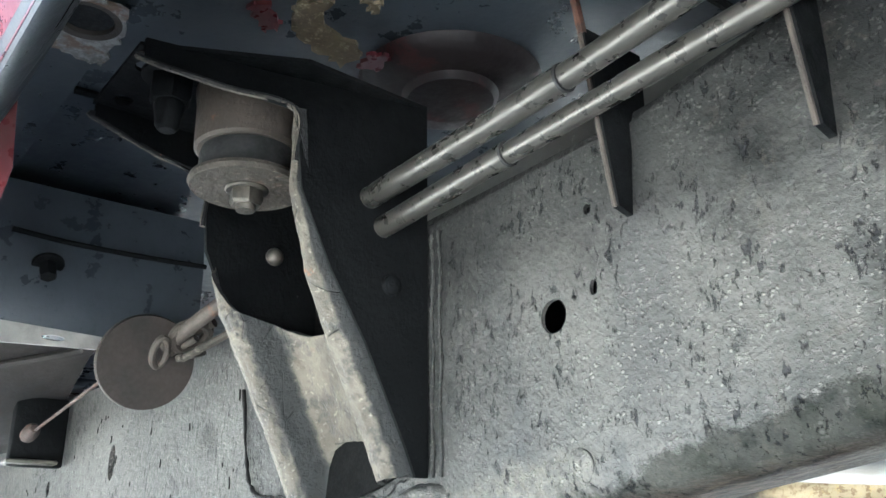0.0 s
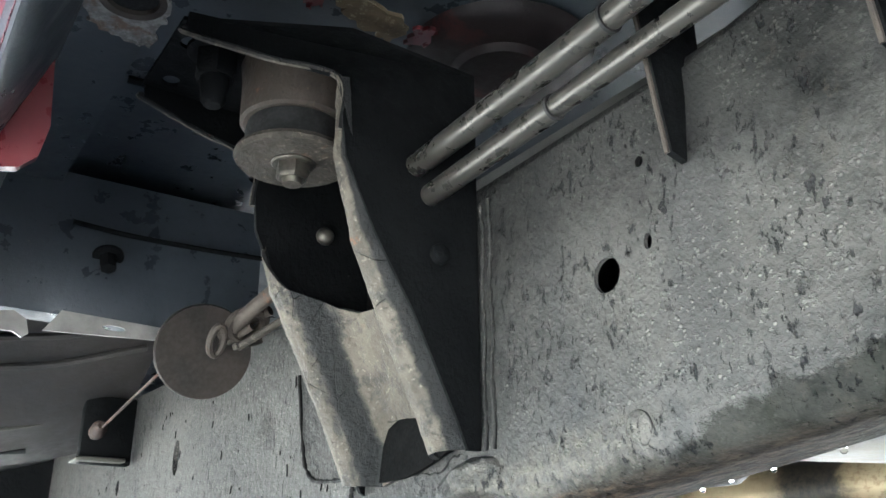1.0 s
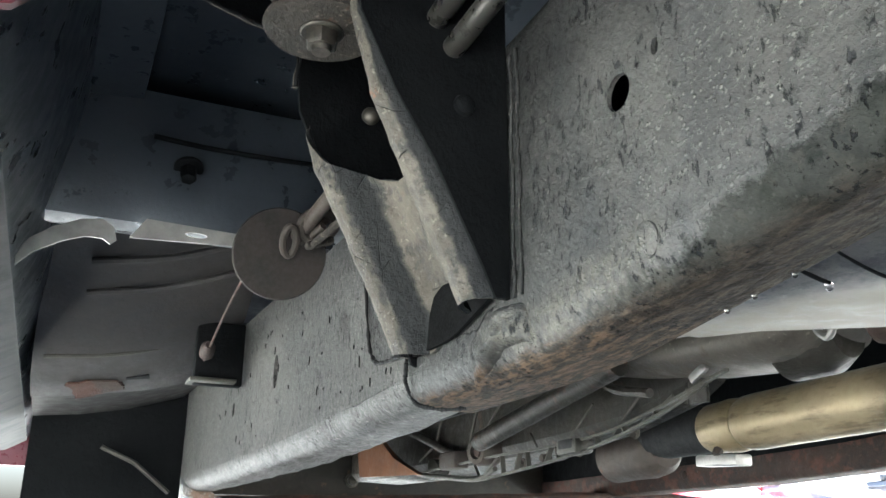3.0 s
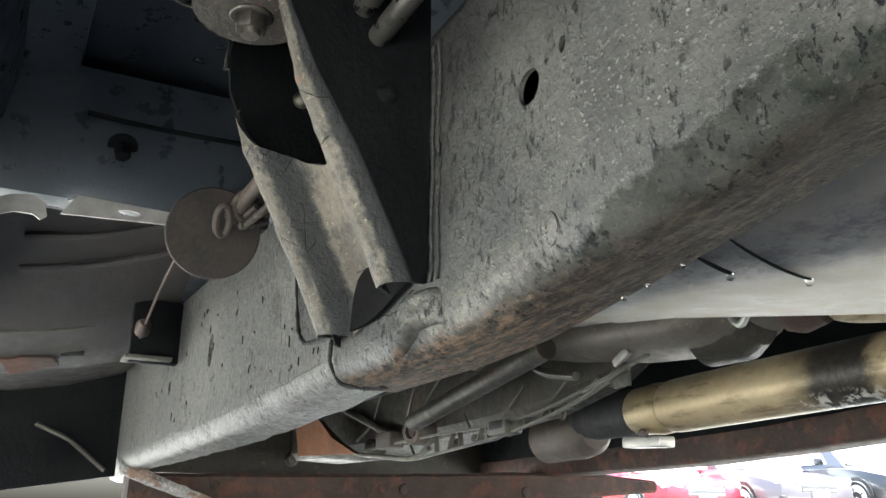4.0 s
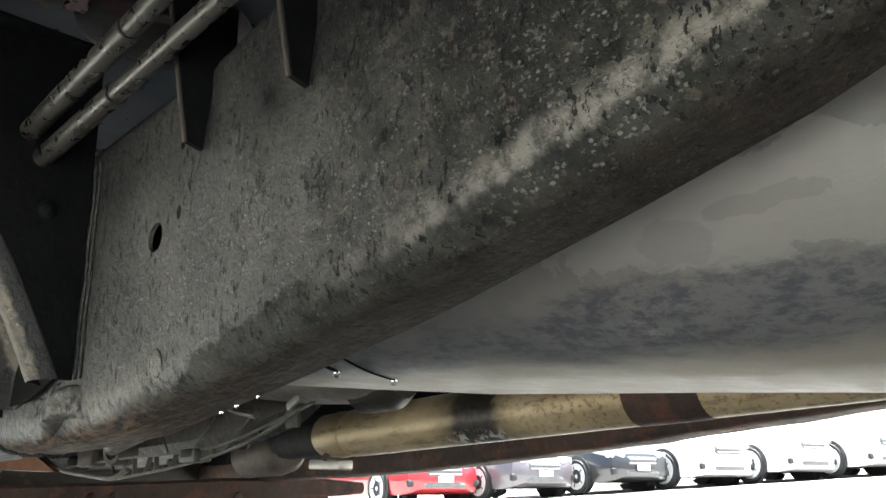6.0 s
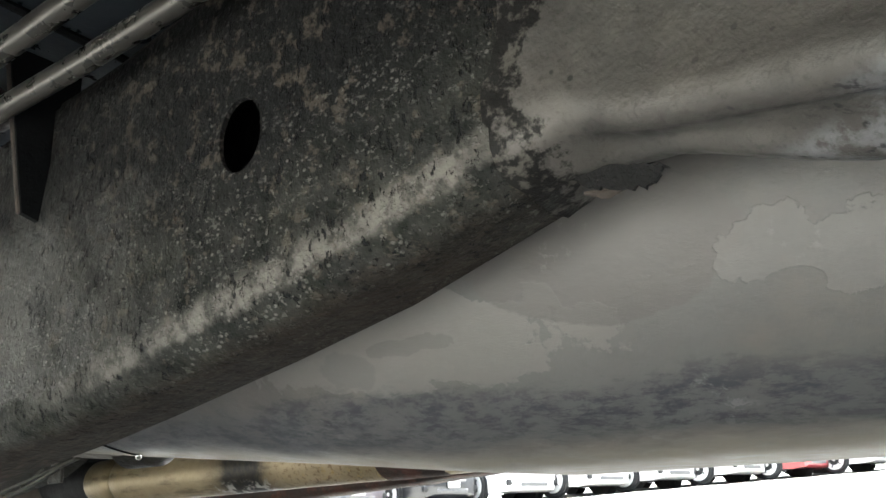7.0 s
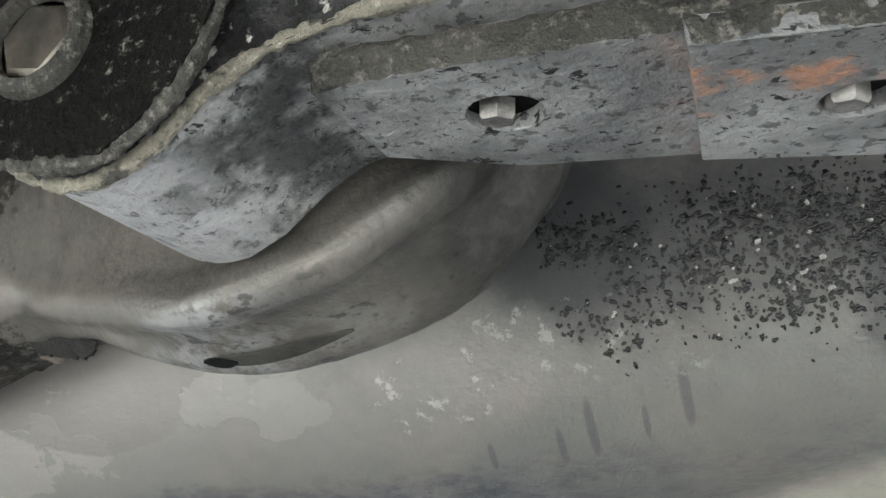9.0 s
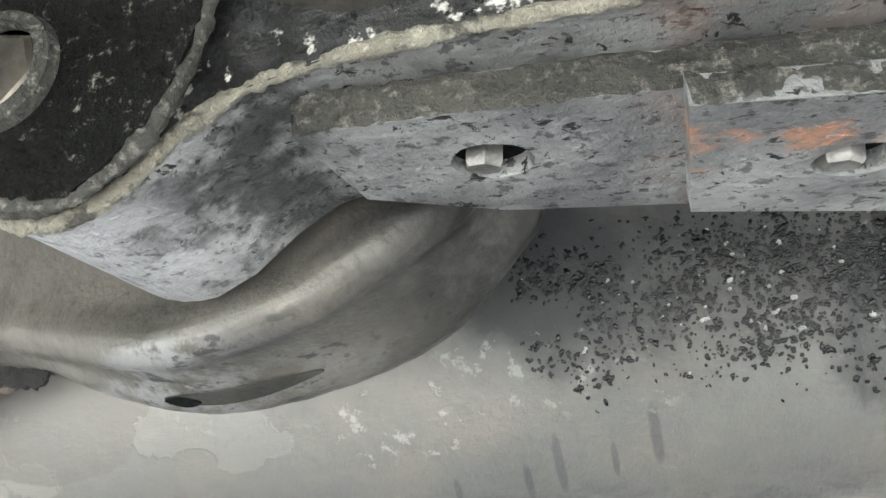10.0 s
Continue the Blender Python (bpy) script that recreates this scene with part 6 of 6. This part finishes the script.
    part("lug", block(-1.035, 0.752, 0.436, 0.05, 0.03, 0.02, 0.004), M_RIB, tr)
    part("lug_recess", block(-1.035, 0.738, 0.439, 0.036, 0.004, 0.013, 0.003), M_RUBBER, tr)
    for p, q in (((-1.087, 0.455), (-1.024, 0.495)), ((-0.96, 0.464), (-0.914, 0.492)), ((-1.178, 0.447), (-1.2, 0.473)), ((-0.9, 0.458), (-0.853, 0.482)), ((-0.83, 0.468), (-0.826, 0.486))):
        d = Vector((p[0], 0.0, p[1])), Vector((q[0], 0.0, q[1]))
        part("rib", tube([e + Vector((0, 0.778, 0)) for e in d], 0.0018, 6), M_RIB, tr)
    part("bell_rim", tube(smooth_path([(x, 0.75, zz) for x, zz in ((-1.86, 0.555), (-1.808, 0.521), (-1.732, 0.489), (-1.65, 0.456), (-1.575, 0.435), (-1.442, 0.421), (-1.327, 0.412), (-1.266, 0.424))]), 0.0045, 8), M_RIB, tr, "curved rim of the bell housing")
    part("inner_rim", tube(smooth_path([(x, 0.765, zz) for x, zz in ((-1.72, 0.545), (-1.679, 0.529), (-1.614, 0.51), (-1.552, 0.492), (-1.473, 0.468), (-1.411, 0.458))]), 0.008, 10), M_CAST, tr)
    for p, q in (((-1.5, 0.56), (-1.541, 0.491)), ((-1.541, 0.491), (-1.624, 0.464)), ((-1.35, 0.56), (-1.4, 0.47)), ((-1.25, 0.55), (-1.36, 0.475)), ((-1.39, 0.455), (-1.36, 0.42)), ((-1.29, 0.445), (-1.35, 0.415))):
        part("fan_rib", tube([(p[0], 0.768, p[1]), (q[0], 0.768, q[1])], 0.0026, 6), M_RIB, tr)
    part("cover_arc", tube(smooth_path([(-0.985, 0.745, 0.55), (-0.97, 0.745, 0.531), (-0.945, 0.745, 0.508), (-0.914, 0.745, 0.494), (-0.853, 0.745, 0.482)]), 0.006, 8), M_CAST, tr)
    part("boss", lathe([(0, 0.024), (0.035, 0.022), (0.04, 0.019), (0.04, 0.012), (0.032, 0.01)], (-1.325, 0.775, 0.457), (0.35, -1, -0.1), 28), M_CUP, tr, "round bolt boss")
    part("boss_bolt", hexhead((-1.314, 0.744, 0.454), (0.35, -1, -0.1), 0.014, 0.005), M_RUST, tr)
    part("pad", block(-1.428, 0.752, 0.449, 0.066, 0.03, 0.03, 0.005), M_CUP, tr, "tan square pad")
    part("drain_boss", lathe([(0, 0.016), (0.03, 0.014), (0.034, 0.008)], (-1.53, 0.78, 0.445), (0.3, -1, 0), 16), M_CAST, tr)
    part("breather_plug", lathe([(0, 0.018), (0.03, 0.016), (0.034, 0.007)], (-1.14, 0.77, 0.55), (0.3, -1, 0), 16), M_CUP, tr)
    part("shift_tube", tube([(-1.22, 0.7, 0.458), (-0.85, 0.7, 0.512)], 0.0145, 16), M_CAST, tr, "dark shift tube")
    part("tip_tab", block(-0.775, 0.752, 0.472, 0.03, 0.004, 0.026, 0.001), M_CAST, tr)
    part("tip_clip", block(-0.768, 0.748, 0.492, 0.03, 0.006, 0.011, 0.002, Matrix.Rotation(radians(-25), 3, "Y")), M_ALLOY, tr, "bare pale clip")
    part("rust_shield", sheet([(-1.824, 0.512), (-1.679, 0.507), (-1.6, 0.465), (-1.474, 0.427), (-1.8, 0.443)], [], lambda u, v, w: (u, 0.705 + w, v), 0.01), M_ORANGE, tr, "orange rusty shield")
    cv = thing("catalytic_converter", (-0.85, 0.8, 0.5), "pale flattened exhaust converter shell with slotted flange", "exhaust")
    rings = []
    for i in range(29):
        t = i / 28
        x = -1.16 + 0.555 * t
        e = math.sqrt(max(0.0, 1 - (2 * t - 1) ** 8))
        zb = interp(x, [(-1.16, 0.567), (-1.0, 0.53), (-0.9, 0.509), (-0.8, 0.495), (-0.67, 0.483), (-0.6, 0.482)])
        h = 0.036
        rings.append([(x, 0.795 + 0.07 * (0.5 + 0.5 * e) * math.cos(a), zb + h - h * e * (abs(math.sin(a)) ** 0.7) * (1 if math.sin(a) < 0 else -0.6)) for a in (2 * math.pi * k / 32 for k in range(32))])
    part("shell", loft(rings), M_PAN, cv)
    slots = [ring2d(-0.86 + dx, 0.722 + 0.006 * (i % 2), 0.013, 0.0022, 10) for i, dx in enumerate((0.0, 0.035, 0.075, 0.11))]
    part("seam_flange", sheet([(-1.17, 0.698), (-0.62, 0.695), (-0.6, 0.72), (-0.6, 0.86), (-1.17, 0.86)], slots, lambda u, v, w: (u, v, interp(u, [(-1.16, 0.605), (-1.0, 0.568), (-0.9, 0.546), (-0.8, 0.532), (-0.67, 0.52), (-0.6, 0.518)]) + w), 0.003), M_ALLOY, cv, "pale flange with dark slots")
    part("end_plate", lathe([(0, 0.04), (0.004, 0.047), (0.05, 0.044), (0.07, 0.03)], (-0.685, 0.8, 0.52), (1, 0.15, -0.05), 32), M_CAST, cv, "dark round end plate")
    part("end_hook", tube(smooth_path([(-0.62, 0.765, 0.52), (-0.61, 0.765, 0.505), (-0.6, 0.765, 0.5), (-0.59, 0.765, 0.512)]), 0.004, 8), M_ALLOY, cv)
    part("link", lathe([(0, 0.02), (0.015, 0.026), (0.04, 0.022)], (-0.585, 0.81, 0.514), (1, 0.2, 0.1), 16), M_RUST, cv, "rusty red joint")
    part("outlet_pipe", tube(smooth_path([(-0.555, 0.83, 0.545), (-0.54, 0.84, 0.53), (-0.5, 0.85, 0.522), (-0.42, 0.86, 0.518), (-0.2, 0.88, 0.52), (0.3, 0.9, 0.55)]), 0.03, 20), M_SHAFT, cv, "tan exhaust pipe")
    fr = thing("far_frame_rail", (-1.2, 1.35, 0.4), "rust red chassis rail on the other side", "frame rail")
    prof = [(-2.6, 0.42), (-1.35, 0.425), (-1.1, 0.432), (-0.64, 0.455), (0.0, 0.5), (0.6, 0.55)]
    rings = []
    for i in range(81):
        x = -2.6 + 3.2 * i / 80
        zb = interp(x, prof)
        rings.append([(x, 1.35, zb + 0.05), (x, 1.35, zb + 0.012), (x, 1.356, zb + 0.003), (x, 1.365, zb), (x, 1.42, zb), (x, 1.42, zb + 0.05)])
    part("lower_channel", roughen(loft(rings), 0.003, 12), M_RUST, fr, "dark rusty lower channel")
    # web made extra tall to close the bright gap above the shaft
    rings = [[(x, yy, interp(x, prof) + dz) for yy, dz in ((1.356, 0.045), (1.356, 0.3), (1.42, 0.3), (1.42, 0.045))] for x in (-2.6, -1.35, -1.1, -0.64, 0.0, 0.6)]
    part("web", loft(rings), M_BLACK, fr, "tall black web")
    for x in (-1.55, -1.2, -0.95, -0.72, -0.55):
        part("rivet", lathe([(0, 0.01), (0.003, 0.009), (0.005, 0.004)], (x, 1.352, interp(x, prof) + 0.03), (0, -1, 0), 12), M_RUST, fr)
    cm = thing("front_cross_member_bar", (-1.9, 1.0, 0.35), "rust red steel cross member under the gearbox", "cross member")
    rings = []
    for i in range(61):
        y = 0.4 + 1.25 * i / 60
        x = -2.02 + 0.2 * (y - 0.4)
        z0 = interp(y, [(0.4, 0.325), (0.9, 0.335), (1.3, 0.362), (1.65, 0.39)])
        z1 = z0 + interp(y, [(0.4, 0.082), (0.9, 0.083), (1.3, 0.07), (1.5, 0.055), (1.65, 0.03)])
        rings.append([(x, y, z0 + 0.008), (x - 0.008, y, z0), (x - 0.09, y, z0), (x - 0.09, y, z1), (x - 0.008, y, z1), (x, y, z1 - 0.008)])
    part("beam", roughen(loft(rings), 0.003, 14), M_RUST, cm)
    for y in (0.5, 0.58, 0.95, 1.0, 1.3):
        part("rivet", lathe([(0, 0.013), (0.004, 0.011), (0.006, 0.005)], (-2.02 + 0.2 * (y - 0.4), y, 0.385), (1, 0, 0), 14), M_RUST, cm)
    # added block that closes off the bright ground ahead of the gearbox
    op = thing("front_filler", (-2.35, 0.9, 0.4), "dark filler block ahead of the gearbox", "oil pan")
    part("pan", block(-2.4, 0.9, 0.56, 0.5, 0.95, 0.3, 0.03), M_CAST, op)
    part("filler_bolt", hexhead((-2.14, 0.8, 0.46), (1, 0, 0), 0.024, 0.014, 0.018), M_BOLT, op)
    ty = thing("truck_tyre", (-2.62, 1.75, ground_z(-2.62, 1.75)), "black truck tyre with deep tread blocks", "tyre")
    zc = ground_z(-2.62, 1.75) + 0.36
    part("carcass", lathe([(-0.11, 0.24), (-0.12, 0.3), (-0.1, 0.345), (0.1, 0.345), (0.12, 0.3), (0.11, 0.24)], (-2.62, 1.75, zc), (0, 1, 0), 48), M_RUBBER, ty)
    for i in range(40):
        a = 2 * math.pi * i / 40
        m = Matrix.Rotation(-a, 3, "Y")
        for dy in (-0.07, 0.0, 0.07):
            p = Vector((-2.62 + 0.352 * math.sin(a), 1.75 + dy, zc + 0.352 * math.cos(a)))
            part("tread_block", block(p.x, p.y, p.z, 0.035, 0.055, 0.016, 0, Matrix.Rotation(a, 3, "Y")), M_RUBBER, ty)


build_driveline()

# ---- parked cars ----
M_TYRE = plain("tyre_rubber", (0.015, 0.015, 0.016), (0.03, 0.03, 0.03), 20, 0.8)
M_RIM = plain("silver_rim", (0.6, 0.6, 0.6), (0.75, 0.75, 0.75), 10, 0.35, 0.1, 0.1)
# pale base colour paints in the sky mirrored by the glass
M_GLASS = Mat("car_glass", 0.12, 0.0, 0.3).colour((0.32, 0.33, 0.34)).m
M_LAMP = Mat("lamp_lens", 0.1, 0.0, 0.6).colour((0.6, 0.6, 0.58)).m
M_GRILLE = plain("grey_grille", (0.09, 0.09, 0.092), (0.14, 0.14, 0.14), 20, 0.5)
M_TRIM = plain("black_trim", (0.012, 0.012, 0.013), (0.03, 0.03, 0.03), 20, 0.5)


def car_paint(name, c):
    k = Mat(name, 0.3, 0.0, 0.6, 1.0)
    return k.colour(k.mix(k.ramp(k.noise(1.2), 0.3, 0.7), c, tuple(v * 1.08 for v in c))).m


PAINTS = dict(red=car_paint("red_paint", (0.3, 0.012, 0.02)), grey=car_paint("grey_paint", (0.1, 0.088, 0.1)), black=car_paint("black_paint", (0.012, 0.012, 0.014)), white=car_paint("white_paint", (0.8, 0.8, 0.8)), silver=car_paint("silver_paint", (0.5, 0.505, 0.51)))


def build_car(colour, kind, at, turn, label):
    """A parked car, nose along its own -y, standing at its base point."""
    long, wide, high = (4.6, 1.82, 1.45) if kind == "sedan" else (4.7, 1.9, 1.75)
    base = Vector((at[0], at[1], ground_z(*at)))
    m = Matrix.Translation(base) @ Matrix.Rotation(turn, 4, "Z")
    c = thing("car", base, label, "car", "row of parked cars")
    c.matrix_basis = m

    def put(name, bm, mat, parent=c, label2=""):
        bmesh.ops.transform(bm, matrix=m, verts=bm.verts)
        return part(name, bm, mat, parent, label2)

    hood = 0.95 if kind == "sedan" else 1.08
    hl, hw = long / 2, wide / 2
    # lower body: rounded nose and tail, in stations along the length
    st = [(-hl, 0.62, 0.3, 0.62), (-hl + 0.06, 0.82, 0.24, 0.72), (-hl + 0.3, 0.95, 0.2, hood - 0.16), (-hl + 0.8, 1.0, 0.2, hood - 0.06), (-hl + 1.3, 1.0, 0.2, hood), (0.4, 1.0, 0.2, hood + 0.02), (hl - 0.6, 1.0, 0.22, hood + 0.06), (hl - 0.08, 0.93, 0.3, hood), (hl, 0.8, 0.4, hood - 0.1)]
    rings = []
    for y, w, z0, z1 in st:
        x = hw * w
        rings.append([(-x * 0.93, y, z0), (-x, y, z0 + 0.12), (-x, y, (z0 + z1) / 2 + 0.05), (-x * 0.96, y, z1 - 0.06), (-x * 0.85, y, z1), (0, y, z1 + 0.03), (x * 0.85, y, z1), (x * 0.96, y, z1 - 0.06), (x, y, (z0 + z1) / 2 + 0.05), (x, y, z0 + 0.12), (x * 0.93, y, z0)])
    put("body", loft(rings), PAINTS[colour])
    roof_back = hl - 0.75 if kind == "sedan" else hl - 0.15
    gh = [(-hl + 1.25, 0.86, hood - 0.02), (-hl + 1.95, 0.68, high), (0.2, 0.68, high + 0.02), (roof_back - 0.55, 0.68, high - 0.02), (roof_back, 0.82, hood)]
    rings = []
    for y, w, z in gh:
        rings.append([(-hw * 0.92, y if z > hood + 0.1 else y, hood - 0.03), (-hw * w, y, z - 0.03), (-hw * w * 0.9, y, z), (hw * w * 0.9, y, z), (hw * w, y, z - 0.03), (hw * 0.92, y, hood - 0.03)])
    put("cabin", loft(rings), PAINTS[colour])
    ws = loft([[(-hw * 0.8, -hl + 1.27, hood + 0.03), (hw * 0.8, -hl + 1.27, hood + 0.03), (hw * 0.8, -hl + 1.3, hood + 0.05), (-hw * 0.8, -hl + 1.3, hood + 0.05)], [(-hw * 0.62, -hl + 1.88, high - 0.05), (hw * 0.62, -hl + 1.88, high - 0.05), (hw * 0.62, -hl + 1.93, high - 0.04), (-hw * 0.62, -hl + 1.93, high - 0.04)]])
    put("windscreen", ws, M_GLASS)
    for sx in (-1, 1):
        side = loft([[(sx * hw * 0.9, -hl + 1.75, hood + 0.06), (sx * hw * 0.9, roof_back - 0.5, hood + 0.06), (sx * hw * 0.86, roof_back - 0.5, hood + 0.06), (sx * hw * 0.86, -hl + 1.75, hood + 0.06)], [(sx * hw * 0.72, -hl + 2.1, high - 0.1), (sx * hw * 0.72, roof_back - 0.75, high - 0.1), (sx * hw * 0.68, roof_back - 0.75, high - 0.1), (sx * hw * 0.68, -hl + 2.1, high - 0.1)]])
        put("side_window", side, M_GLASS)
        put("headlight", block(sx * hw * 0.66, -hl + 0.13, 0.72 if kind == "sedan" else 0.82, 0.4, 0.16, 0.13, 0.04, Matrix.Rotation(sx * 0.35, 3, "Z")), M_LAMP, c, "clear headlight")
        put("fog_intake", block(sx * hw * 0.68, -hl + 0.08, 0.4, 0.3, 0.1, 0.13, 0.03), M_TRIM)
        put("mirror", block(sx * (hw + 0.06), -hl + 1.75, hood + 0.1, 0.2, 0.1, 0.13, 0.04), PAINTS[colour])
        for y in (-hl + 0.9, hl - 0.95):
            rr = 0.33 if kind == "sedan" else 0.36
            put("wheel_arch", lathe([(-0.1, rr + 0.02), (0.0, rr + 0.055), (0.006, rr + 0.055), (0.007, 0.05)], (sx * hw, y, rr + 0.01), (sx, 0, 0), 28), M_TRIM, c, "dark wheel arch")
            w = put("wheel", lathe([(-0.1, rr - 0.06), (-0.11, rr - 0.02), (-0.08, rr), (0.08, rr), (0.11, rr - 0.02), (0.1, rr - 0.06)], (sx * (hw - 0.075), y, rr), (sx, 0, 0), 32), M_TYRE, c, "black tyre")
            put("rim", lathe([(0.06, rr - 0.07), (0.105, rr - 0.08), (0.1, rr - 0.11), (0.09, 0.05), (0.1, 0.03)], (sx * (hw - 0.07), y, rr), (sx, 0, 0), 28), M_RIM, w, "silver alloy rim")
            for k in range(5):
                a = 2 * math.pi * k / 5
                put("rim_gap", block(sx * (hw + 0.033), y + 0.16 * math.cos(a), rr + 0.16 * math.sin(a), 0.01, 0.025, 0.1, 0.004, Matrix.Rotation(a - math.pi / 2, 3, "X")), M_TRIM, w)
    put("grille", block(0, -hl + 0.02, 0.6 if kind == "sedan" else 0.72, 0.75, 0.08, 0.16, 0.03), M_GRILLE, c, "dark front grille")
    put("lower_grille", block(0, -hl + 0.03, 0.36, 0.9, 0.08, 0.1, 0.03), M_GRILLE)
    for dz in (-0.04, 0.035):
        put("grille_bar", block(0, -hl - 0.025, (0.6 if kind == "sedan" else 0.72) + dz, 0.7, 0.02, 0.022, 0.006), M_LAMP)
    put("plate_bar", block(0, -hl - 0.03, 0.47, 0.34, 0.02, 0.12, 0.005), M_LAMP)
    return c


# azimuth and distance of each near front wheel, seen from the truck
ROW = [("red", "sedan", 140.8, 16.8, "red sedan parked nose out"), ("grey", "sedan", 134.4, 17.3, "dark grey sedan parked nose out"), ("black", "sedan", 128.2, 18.0, "black sedan parked nose out"), ("white", "suv", 122.9, 18.9, "white sport utility car parked nose out"), ("white", "suv", 117.8, 19.9, "white sport utility car parked nose out"), ("silver", "suv", 113.4, 21.0, "silver sport utility car parked nose out"), ("white", "suv", 108.9, 22.2, "white sport utility car with dark wheels"), ("red", "sedan", 104.9, 23.4, "red sedan parked in the row"), ("silver", "sedan", 101.2, 24.7, "silver sedan parked nose out"), ("white", "suv", 97.8, 26.0, "white sport utility car parked at the end")]
for colour, kind, az, dist, label in ROW:
    a = radians(az)
    half, wide = (2.3, 0.91) if kind == "sedan" else (2.35, 0.95)
    wheel = Vector((0.2 + dist * math.cos(a), 0.1 + dist * math.sin(a)))
    turn = radians(80)
    off = Matrix.Rotation(turn, 2) @ Vector((-(wide - 0.1), -half + 0.9))
    build_car(colour, kind, (wheel.x - off.x, wheel.y - off.y), turn, label)
